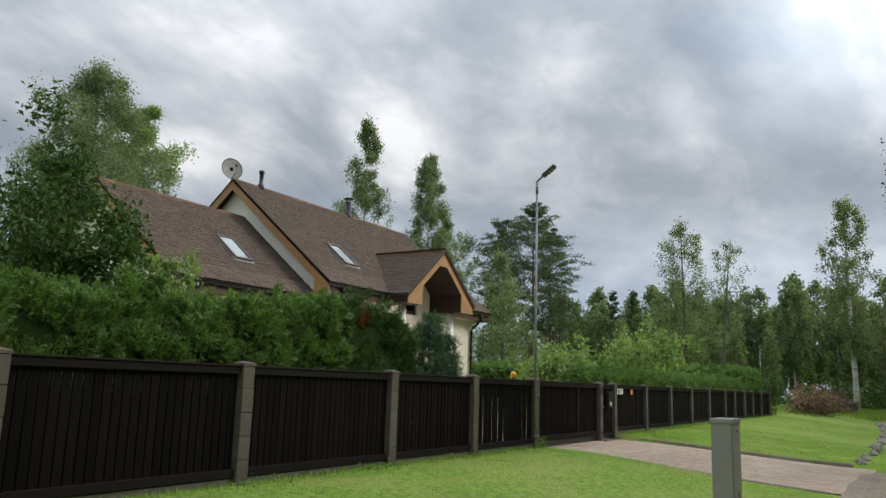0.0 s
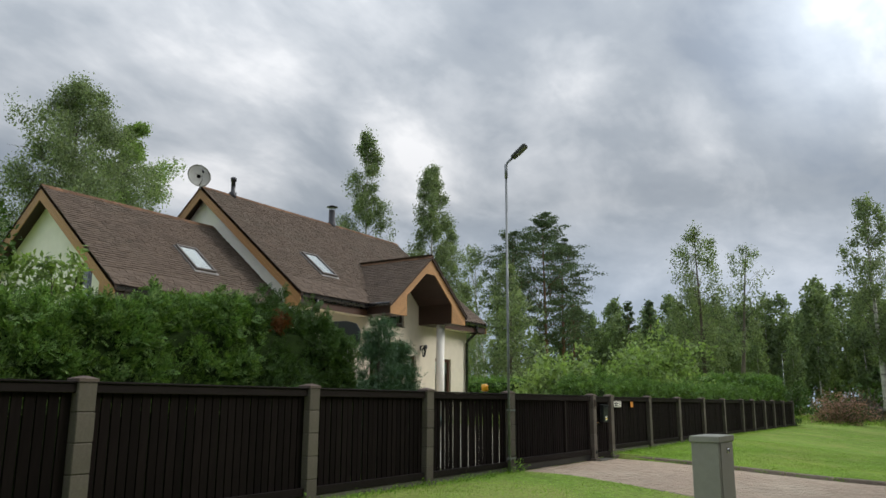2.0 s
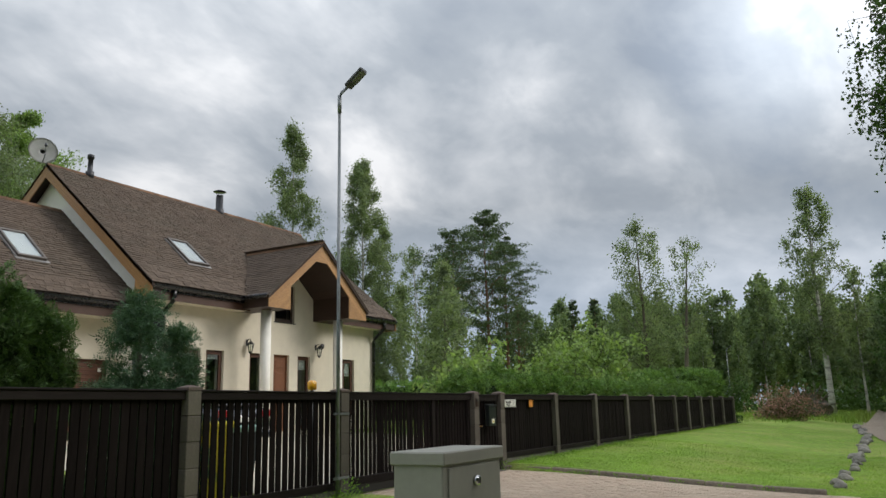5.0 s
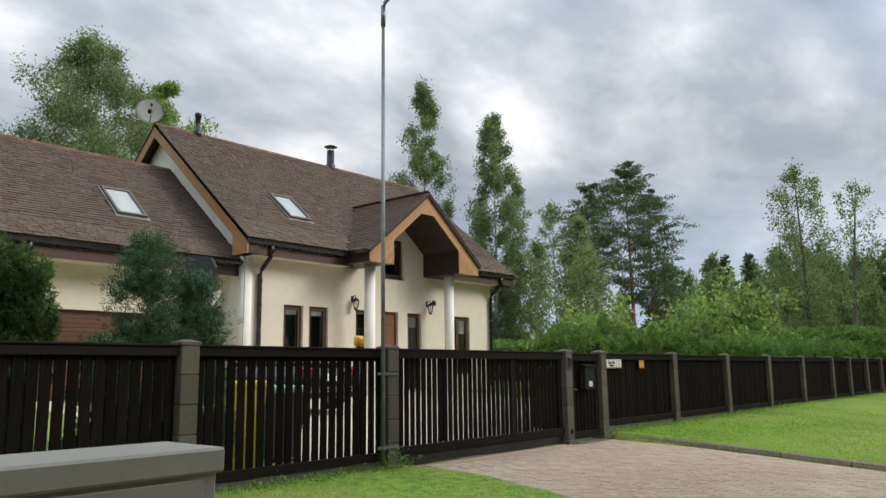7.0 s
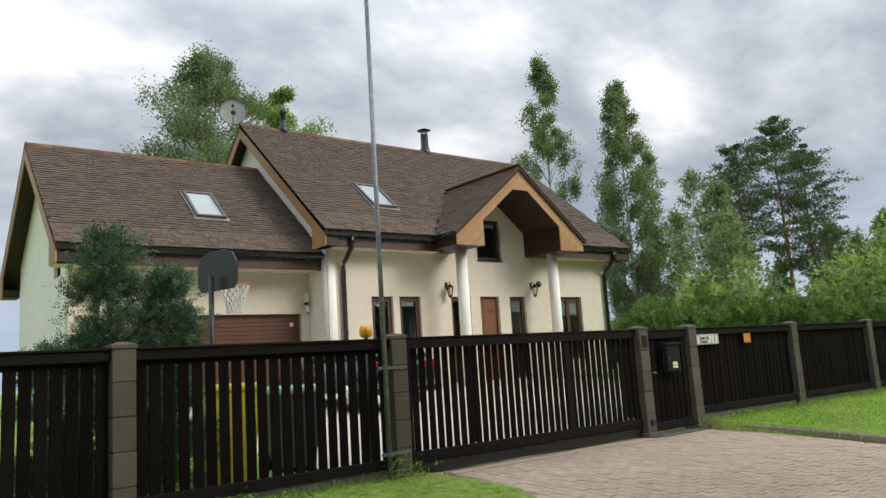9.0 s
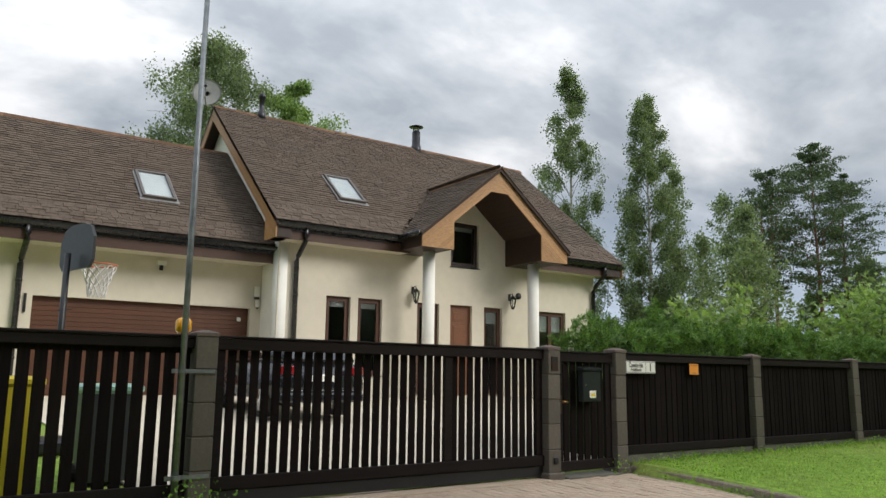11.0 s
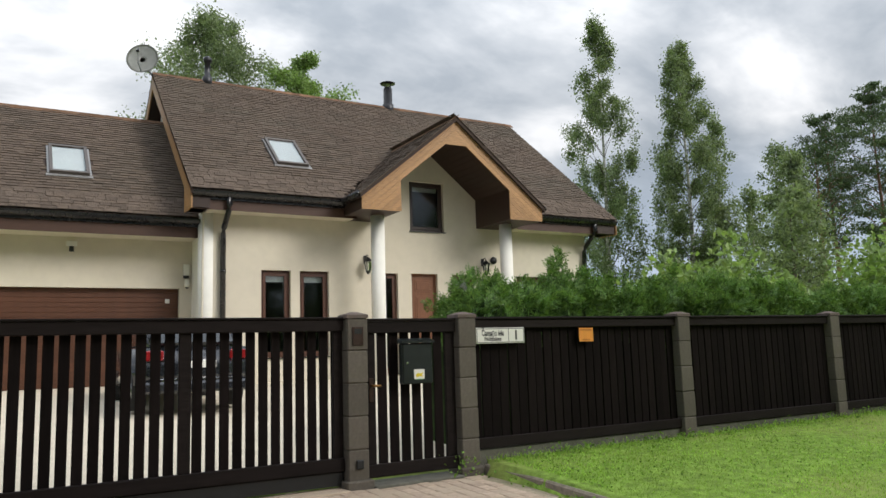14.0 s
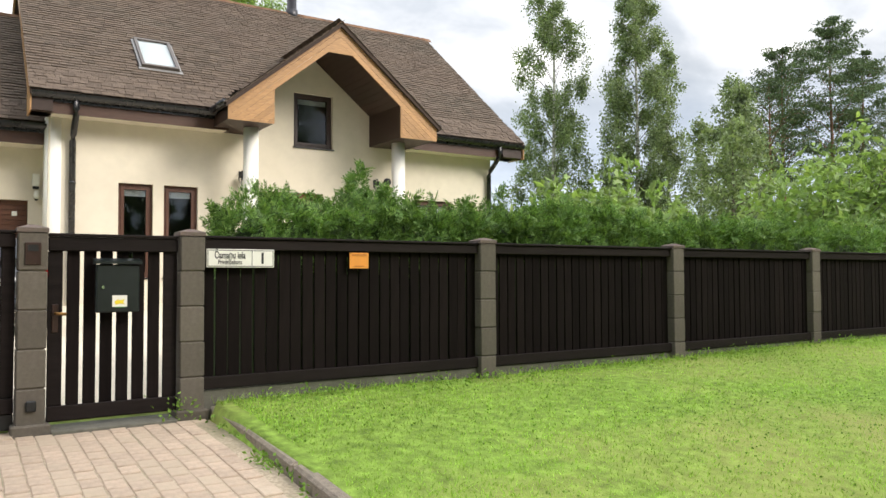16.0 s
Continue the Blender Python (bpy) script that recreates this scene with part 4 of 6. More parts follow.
def wall_lantern(x, z):
    l = thing("wall_lantern", "black coach lantern on the rendered wall", "wall lamp", "lanterns by the porch")
    y = WALL_Y
    part("back_plate", boxed(x - 0.05, x + 0.05, y - 0.02, y - 0.001, z - 0.05, z + 0.16, 0.008), M["black"], l)
    bm = bmesh.new()
    tube(bm, [(x, y - 0.01, z + 0.05), (x, y - 0.08, z + 0.16), (x, y - 0.16, z + 0.16), (x, y - 0.18, z + 0.08)], 0.012, 8)
    part("arm", bm, M["black"], l, smooth=True)
    bm = bmesh.new()
    lathe(bm, x, y - 0.18, [(0.02, z + 0.10), (0.06, z + 0.06), (0.115, z + 0.0), (0.115, z - 0.015)], 8)
    part("roof", bm, M["black"], l)
    bm = bmesh.new()
    lathe(bm, x, y - 0.18, [(0.09, z - 0.018), (0.055, z - 0.24)], 8)
    part("glass_body", bm, M["glass"], l)
    for k in range(4):
        a = k * math.pi / 2 + math.pi / 4
        bm = bmesh.new()
        tube(bm, [(x + 0.10 * math.cos(a), y - 0.18 + 0.10 * math.sin(a), z - 0.01), (x + 0.06 * math.cos(a), y - 0.18 + 0.06 * math.sin(a), z - 0.25)], 0.009, 6)
        part("bar", bm, M["black"], l)
    bm = bmesh.new()
    lathe(bm, x, y - 0.18, [(0.065, z - 0.24), (0.065, z - 0.27), (0.02, z - 0.33)], 8)
    part("foot", bm, M["black"], l)


wall_lantern(27.56, 3.54)
wall_lantern(31.12, 3.58)


def wall_bits():
    v = thing("wall_vent", "round dark vent cap on the wall", "vent")
    bm = bmesh.new()
    tube(bm, [(31.48, WALL_Y - 0.001, 3.70), (31.48, WALL_Y - 0.05, 3.70)], [0.10, 0.10], 18)
    part("cap", bm, M["flue"], v, smooth=True)
    f = thing("flood_light", "small white floodlight above the garage door", "wall lamp")
    part("head", boxed(20.77, 20.99, GWALL_Y - 0.14, GWALL_Y - 0.03, 3.80, 3.91, 0.012), M["camwhite"], f)
    bm = bmesh.new()
    tube(bm, [(20.88, GWALL_Y - 0.09, 3.80), (20.88, GWALL_Y - 0.07, 3.68)], [0.045, 0.05], 10)
    part("sensor", bm, M["flue"], f)
    part("mount", boxed(20.85, 20.91, GWALL_Y - 0.035, GWALL_Y - 0.001, 3.75, 3.88), M["camwhite"], f)
    s = thing("alarm_siren", "cream alarm siren box with a camera below", "alarm")
    part("case", boxed(23.29, 23.43, GWALL_Y - 0.075, GWALL_Y - 0.001, 3.200, 3.470, 0.012), M["camwhite"], s)
    part("base", boxed(23.30, 23.42, GWALL_Y - 0.07, GWALL_Y - 0.001, 3.140, 3.198), M["black"], s)
    c = thing("wall_camera", "small white dome camera under the siren", "camera")
    bm = bmesh.new()
    lathe(bm, 23.37, GWALL_Y - 0.09, [(0.05, 3.10), (0.05, 3.02), (0.062, 2.98), (0.045, 2.92)], 14)
    part("body", bm, M["camwhite"], c, smooth=True)
    part("mount", boxed(23.34, 23.40, GWALL_Y - 0.09, GWALL_Y - 0.001, 3.070, 3.110), M["camwhite"], c)
    bm = bmesh.new()
    lathe(bm, 23.37, GWALL_Y - 0.09, [(0.04, 2.92), (0.025, 2.885)], 12)
    part("lens", bm, M["black"], c)
    h = thing("wall_hook", "black metal bracket on the garage wall", "bracket")
    part("bar", boxed(18.00, 18.05, GWALL_Y - 0.05, GWALL_Y - 0.001, 2.50, 2.92, 0.008), M["black"], h)


wall_bits()


# ---- shingles ----
def shingle_field(x0, x1, y0, z0, y1, z1, keep, seed, first_rows, parent):
    """Tabs in staggered rows up a slope, each tilted a little, joined; the first rows are pieces of their own."""
    rnd = random.Random(seed)
    run = math.hypot(y1 - y0, z1 - z0)
    uy, uz = (y1 - y0) / run, (z1 - z0) / run
    ny, nz = -uz, uy
    rows = int(run / 0.132)
    tab = 0.24
    verts, faces = [], []
    base = raw("shingle", *rounded_box(tab - 0.012, 0.165, 0.014, 0.003))
    made = 0
    for r in range(rows):
        s = r * 0.132
        x = x0 - rnd.random() * tab
        while x < x1:
            w = tab * rnd.choice((0.62, 0.9, 1.0, 1.0, 1.25))
            a, b = max(x, x0), min(x + w - 0.010, x1)
            x += w
            if b - a < 0.05:
                continue
            lift = 0.017 + rnd.random() * 0.014
            t = s - rnd.random() * 0.018
            cy, cz = y0 + uy * t, z0 + uz * t
            if not keep((a + b) / 2, cy, cz):
                continue
            if r < first_rows and made < 300:
                o = hang("shingle", base, M["shingle_one"], parent)
                o.matrix_basis = pose((a + b) / 2, cy + uy * 0.07 + ny * lift, cz + uz * 0.07 + nz * lift, math.degrees(math.atan2(uz, uy)) - 2.5, 0, 0) @ Matrix.Diagonal(((b - a) / (tab - 0.012), 1, 1, 1))
                made += 1
                continue
            e = 0.175
            i = len(verts)
            for q in (a, b):
                verts.append((q, cy + ny * lift, cz + nz * lift))
                verts.append((q, cy + uy * e + ny * 0.004, cz + uz * e + nz * 0.004))
                verts.append((q, cy - ny * 0.004, cz - nz * 0.004))
            faces += [(i, i + 3, i + 4, i + 1), (i + 2, i + 5, i + 3, i), (i, i + 1, i + 2), (i + 3, i + 5, i + 4)]
    ob = hang("shingles", raw("shingles", verts, faces), M["shingle"], parent)
    tagged(ob, kind="stuff")
    return ob


def off_porch(x, y, z):
    """True where the main roof is not under the porch roof."""
    return D_APEX - abs(x - DX) * DSLOPE < z + 0.02 or abs(x - DX) > DHALF + 0.05


def off_windows(x, y, z):
    return not (25.36 < x < 26.32 and 18.50 < y < 19.72)


shingle_field(MX0 - 0.02, MX1 + 0.02, EAVE_Y - 0.03, EAVE_Z - 0.02, RIDGE_Y, RIDGE_Z, lambda x, y, z: off_porch(x, y, z) and off_windows(x, y, z), 11, 7, roof_main)
shingle_field(GX0 - 0.02, 23.49, GEAVE_Y - 0.03, GEAVE_Z - 0.02, GRIDGE_Y, GRIDGE_Z, lambda x, y, z: not (20.34 < x < 21.30 and 19.36 < y < 20.58), 12, 6, roof_garage)


def porch_shingles():
    """Rows on both porch slopes, cut where they run into the main roof."""
    rnd = random.Random(5)
    half = DHALF + 0.08
    run = half * math.hypot(1, DSLOPE)
    ux, uz = half / run, half * DSLOPE / run
    holder = [o for o in house.children if o.name.startswith("porch_roof_deck")]
    for deck, sign in zip(holder, (-1, 1)):
        verts, faces = [], []
        for r in range(int(run / 0.143) + 1):
            s = r * 0.143
            z = D_APEX - half * DSLOPE + uz * s
            x = DX + sign * (half - ux * s)
            y_end = EAVE_Y + (z - EAVE_Z) / SLOPE + 0.12
            y = DY - 0.09 - rnd.random() * 0.2
            while y < y_end:
                w = 0.31 * rnd.choice((0.62, 0.9, 1.0, 1.0, 1.25))
                a, b = max(y, DY - 0.09), min(y + w - 0.01, y_end)
                y += w
                if b - a < 0.04:
                    continue
                lift = 0.03 + rnd.random() * 0.012
                i = len(verts)
                nx, nz = sign * uz, ux
                e = 0.175
                for q in (a, b):
                    verts.append((x + nx * lift, q, z + nz * lift))
                    verts.append((x - sign * ux * e + nx * 0.02, q, z + uz * e + nz * 0.02))
                    verts.append((x + nx * 0.01, q, z + nz * 0.01))
                f = [(i, i + 3, i + 4, i + 1), (i + 2, i + 5, i + 3, i), (i, i + 1, i + 2), (i + 3, i + 5, i + 4)]
                faces += f if sign > 0 else [t[::-1] for t in f]
        tagged(hang("shingles", raw("porch_shingles", verts, faces), M["shingle"], deck), kind="stuff")


porch_shingles()


def ridges():
    """Folded ridge tabs along the three ridges."""
    bm = bmesh.new()
    prism(bm, [(-0.15, -0.125), (0, 0.0), (0.15, -0.125), (0.15, -0.105), (0, 0.022), (-0.15, -0.105)], 0.0, 0.30, "x")
    me = bpy.data.meshes.new("ridge_tab")
    bm.to_mesh(me)
    bm.free()
    for n0, n1, y, z, par in ((MX0, MX1, RIDGE_Y, RIDGE_Z, roof_main), (GX0, 23.45, GRIDGE_Y, GRIDGE_Z, roof_garage)):
        k = 0
        while n0 + k * 0.22 < n1 - 0.05:
            o = hang("ridge_tab", me, M["ridge"], par)
            o.location = (n0 + k * 0.22, y, z + 0.012)
            o.rotation_euler = (0, 0.03, 0)
            k += 1
    deck = [o for o in house.children if o.name.startswith("porch_roof_deck")][0]
    y = DY - 0.09
    while y < EAVE_Y + (D_APEX - EAVE_Z) / SLOPE:
        o = hang("ridge_tab", me, M["ridge"], deck)
        o.matrix_basis = pose(DX, y, D_APEX + 0.03, 0, 0, 90)
        y += 0.22


ridges()


# ---- things along the fence and in the yard ----
def street_lamp(x, y, top, base, label, detail=True):
    l = thing("street_lamp", label, "street lamp", at=(x, y, 0))
    bm = bmesh.new()
    tube(bm, [(0, 0, base - 0.2), (0, 0, 2.4), (0, 0, top)], [0.029, 0.027, 0.023], 14)
    part("pole", bm, M["steel"], l, smooth=True)
    bm = bmesh.new()
    tube(bm, [(0, 0, top - 0.25), (0, 0, top + 0.05)], 0.032, 14)
    part("sleeve", bm, M["steel"], l, smooth=True)
    bm = bmesh.new()
    tube(bm, [(0, 0, top - 0.02), (0, -0.03, top + 0.08), (0.02, -0.14, top + 0.17)], 0.026, 10)
    part("arm", bm, M["steel"], l, smooth=True)
    bm = bmesh.new()
    box(bm, -0.09, 0.09, -0.21, 0.18, -0.035, 0.035, 0.022)
    bmesh.ops.transform(bm, matrix=pose(0.03, -0.28, top + 0.275, -38, 0, 4), verts=bm.verts[:])
    head = part("lamp_head", bm, M["lamphead"], l, "flat grey lamp head")
    bm = bmesh.new()
    box(bm, -0.07, 0.07, -0.18, 0.05, -0.046, -0.034)
    bmesh.ops.transform(bm, matrix=pose(0.03, -0.28, top + 0.275, -38, 0, 4), verts=bm.verts[:])
    part("diffuser", bm, M["lens"], head)
    if detail:
        for z in (0.33, 1.24):
            bm = bmesh.new()
            tube(bm, [(0, 0, z - 0.02), (0, 0, z + 0.02)], 0.042, 14)
            box(bm, 0.03, 0.30, 0.015, 0.035, z - 0.018, z + 0.018)
            box(bm, -0.09, -0.03, -0.012, 0.012, z - 0.018, z + 0.018)
            part("clamp", bm, M["steel"], l, "galvanised clamp")
    return l


street_lamp(17.93, 6.87, 6.16, 0.05, "slim galvanised street lamp clamped to the fence post")
street_lamp(88.0, 13.0, 6.4, -0.2, "distant slim street lamp before the wood", False)


def utility_cabinet():
    x0, x1, y0, y1 = 11.52, 12.07, 1.43, 1.69
    zb, zt = ground_z(11.5, 1.4) - 0.05, 1.095
    c = thing("utility_cabinet", "pale grey metal utility cabinet standing on the lawn", "utility cabinet")
    part("body", boxed(x0 + 0.012, x1 - 0.012, y0 + 0.014, y1 - 0.012, zb, zt - 0.05, 0.006), M["cabinet"], c)
    part("lid", boxed(x0, x1, y0, y1, zt - 0.055, zt, 0.006), M["cabinet"], c)
    door = part("door", boxed(x0 + 0.05, x1 - 0.05, y0 + 0.006, y0 + 0.013, 0.30, zt - 0.065, 0.003), M["cabinet"], c)
    bm = bmesh.new()
    tube(bm, [((x0 + x1) / 2, y0 + 0.008, 0.965), ((x0 + x1) / 2, y0 - 0.012, 0.965)], [0.022, 0.02], 16)
    lock = part("lock", bm, M["chrome"], door, "round chrome lock", True)
    bm = bmesh.new()
    tube(bm, [((x0 + x1) / 2, y0 - 0.011, 0.965), ((x0 + x1) / 2, y0 - 0.014, 0.965)], 0.012, 12)
    part("lower_cover", boxed(x0 + 0.05, x1 - 0.05, y0 + 0.006, y0 + 0.013, zb + 0.05, 0.285, 0.003), M["cabinet"], c)
    part("keyhole", bm, M["black"], door)
    part("slot", boxed(x0 + 0.27, x0 + 0.33, y0 + 0.002, y0 + 0.0055, 0.10, 0.24), M["black"], c)


utility_cabinet()


def lettering(text, x, y, z, size, mat, parent, bold=0.0):
    cu = bpy.data.curves.new("lettering", "FONT")
    cu.body, cu.size, cu.extrude, cu.offset, cu.align_x, cu.align_y = text, size, 0.0008, bold, "CENTER", "CENTER"
    tmp = new("lettering", cu)
    dg = bpy.context.evaluated_depsgraph_get()
    me = bpy.data.meshes.new_from_object(tmp.evaluated_get(dg))
    bpy.data.objects.remove(tmp)
    ob = hang("lettering", me, mat, parent)
    ob.matrix_basis = pose(x, y, z, 90, 0, 0)
    return ob


def fence_bits():
    s = thing("address_sign", "white enamel street sign with black lettering", "sign")
    x0, x1, z0, z1, y = 23.73, 24.33, 1.29, 1.45, 6.925
    part("plate", boxed(x0, x1, y, y + 0.012, z0, z1, 0.003), M["signwhite"], s)
    bm = bmesh.new()
    b = 0.006
    for a0, a1, c0, c1 in ((x0 + 0.008, x1 - 0.008, z1 - 0.014, z1 - 0.008), (x0 + 0.008, x1 - 0.008, z0 + 0.008, z0 + 0.014), (x0 + 0.008, x0 + 0.008 + b, z0 + 0.014, z1 - 0.014),
                           (x1 - 0.008 - b, x1 - 0.008, z0 + 0.014, z1 - 0.014), (x0 + 0.395, x0 + 0.400, z0 + 0.014, z1 - 0.014)):
        box(bm, a0, a1, y - 0.0016, y - 0.0002, c0, c1)
    part("border", bm, M["signblack"], s)
    t = lettering("Čamaņu iela", x0 + 0.203, y - 0.001, z0 + 0.104, 0.084, M["signblack"], s, 0.0019)
    t.scale = (0.64, 1, 1)
    t = lettering("Privātīpašums", x0 + 0.203, y - 0.001, z0 + 0.045, 0.056, M["signblack"], s, 0.0012)
    t.scale = (0.66, 1, 1)
    lettering("1", x0 + 0.492, y - 0.001, z0 + 0.078, 0.135, M["signblack"], s, 0.0035)

    o = thing("orange_notice", "faded orange notice pinned to the fence rail", "notice")
    part("sheet", boxed(25.08, 25.28, 6.936, 6.942, 1.285, 1.435, 0.001), M["orange"], o)
    bm = bmesh.new()
    box(bm, 25.10, 25.26, 6.933, 6.9355, 1.405, 1.425)
    box(bm, 25.13, 25.23, 6.933, 6.9355, 1.30, 1.312)
    part("print", bm, M["orangeink"], o)

    m = thing("mailbox", "black metal mailbox with a sticker, on the garden gate", "mailbox")
    part("body", boxed(22.860, 23.180, 6.855, 6.945, 0.93, 1.31, 0.010), M["mailbox"], m)
    bm = bmesh.new()
    prism(bm, [(6.835, 1.315), (6.95, 1.315), (6.95, 1.36), (6.835, 1.335)], 22.845, 23.195, "x")
    part("lid", bm, M["mailbox"], m)
    bm = bmesh.new()
    tube(bm, [(22.905, 6.856, 1.13), (22.905, 6.845, 1.13)], 0.012, 12)
    part("lock", bm, M["chrome"], m)
    st = part("sticker", boxed(22.975, 23.085, 6.850, 6.8545, 0.975, 1.065), M["signwhite"], m, "white sticker with a yellow and green sign")
    bm = bmesh.new()
    prism(bm, [(22.990, 1.015), (23.015, 1.035), (23.030, 1.025), (23.070, 1.035), (23.055, 1.012), (23.070, 0.995), (23.030, 1.000), (23.000, 0.99)], 6.848, 6.8498)
    part("print", bm, M["yellowink"], st)
    bm = bmesh.new()
    for k in range(3):
        box(bm, 22.995 + 0.027 * k, 23.015 + 0.027 * k, 6.848, 6.8498, 0.968, 0.974)
    part("small_print", bm, M["greenink"], st)

    i = thing("intercom", "brown intercom panel on the gate post", "intercom")
    part("panel", boxed(22.365, 22.475, 6.885, 6.899, 1.305, 1.475, 0.004), M["bronze"], i)
    part("grille", boxed(22.385, 22.455, 6.881, 6.8845, 1.41, 1.455), M["black"], i)

    e = thing("photo_sensor", "small black gate sensor on the post foot", "sensor")
    part("case", boxed(22.385, 22.455, 6.872, 6.899, 0.20, 0.28, 0.008), M["black"], e)

    b = thing("gate_beacon", "amber gate warning lamp on a thin stand behind the gate post", "warning lamp")
    bm = bmesh.new()
    tube(bm, [(18.10, 7.50, 0.0), (18.10, 7.50, 1.60)], 0.025, 10)
    part("stand", bm, M["black"], b, smooth=True)
    bm = bmesh.new()
    box(bm, 18.03, 18.17, 7.44, 7.56, 1.60, 1.75, 0.03)
    part("lens", bm, M["yellowlamp"], b, smooth=True)


fence_bits()


def basketball_hoop():
    h = thing("basketball_hoop", "portable basketball hoop with a black board and white net", "basketball hoop")
    px, py = 17.55, 10.9
    g = ground_z(px, py)
    part("base", boxed(px - 0.35, px + 0.35, py - 0.25, py + 0.55, g, g + 0.18, 0.04), M["black"], h)
    bm = bmesh.new()
    tube(bm, [(px, py, g + 0.1), (px, py, 2.75)], 0.04, 12)
    part("pole", bm, M["black"], h, smooth=True)
    bm = bmesh.new()
    tube(bm, [(px - 0.06, py, 2.0), (px + 0.1, py - 0.02, 2.02)], 0.012, 6)
    part("crank", bm, M["black"], h)
    m = pose(px + 0.12, py + 0.05, 2.84, 0, 0, 104) @ Matrix.Diagonal((0.92, 1, 0.88, 1))
    bm = bmesh.new()
    outline = [(-0.52, -0.22), (-0.42, -0.33), (0.42, -0.33), (0.52, -0.22), (0.52, 0.12), (0.40, 0.30), (0.18, 0.36), (-0.18, 0.36), (-0.40, 0.30), (-0.52, 0.12)]
    prism(bm, outline, -0.02, 0.02)
    bmesh.ops.transform(bm, matrix=m, verts=bm.verts[:])
    part("backboard", bm, M["black"], h, "black fan-shaped backboard")
    c = m @ Vector((0.0, -0.30, -0.22))
    bm = bmesh.new()
    ring = [(c.x + 0.23 * math.cos(2 * math.pi * k / 24), c.y + 0.23 * math.sin(2 * math.pi * k / 24), c.z) for k in range(25)]
    tube(bm, ring, 0.011, 6)
    tube(bm, [m @ Vector((0, 0, -0.22)), m @ Vector((0, -0.08, -0.22))], 0.03, 8)
    rim = part("rim", bm, M["rim"], h, "orange rim", True)
    bm = bmesh.new()
    n = 12
    for k in range(n):
        for sgn in (1, -1):
            path = []
            for j in range(7):
                a = 2 * math.pi * (k + sgn * j * 0.5) / n
                rad = 0.225 - 0.115 * min(1, j / 4.5) + 0.01 * (j % 2)
                path.append((c.x + rad * math.cos(a), c.y + rad * math.sin(a), c.z - 0.072 * j))
            tube(bm, path, 0.009, 4, cap=False)
    part("net", bm, M["net"], rim, "white cord net")


basketball_hoop()


def bin_box(label, x, y, mat_body, mat_lid, tall):
    b = thing("wheelie_bin", label, "bin", "bins behind the fence")
    g = ground_z(x, y)
    bm = bmesh.new()
    lathe_square(bm, 0.5, [(0.44, g + 0.04), (0.56, g + tall - 0.10)])
    bmesh.ops.translate(bm, vec=(x, y, 0), verts=bm.verts[:])
    part("body", bm, M[mat_body], b)
    bm = bmesh.new()
    box(bm, x - 0.31, x + 0.31, y - 0.31, y + 0.31, g + tall - 0.10, g + tall, 0.03)
    part("lid", bm, M[mat_lid], b)
    for sx in (-0.24, 0.24):
        bm = bmesh.new()
        tube(bm, [(x + sx - 0.03, y + 0.2, g + 0.10), (x + sx + 0.03, y + 0.2, g + 0.10)], 0.10, 14)
        part("wheel", bm, M["rubber"], b)


bin_box("yellow plastic wheelie bin behind the slats", 16.72, 8.3, "yellowbin", "yellowbin", 1.12)
bin_box("dark wheelie bin with a pale green lid", 17.72, 8.75, "binbody", "greenlid", 1.02)


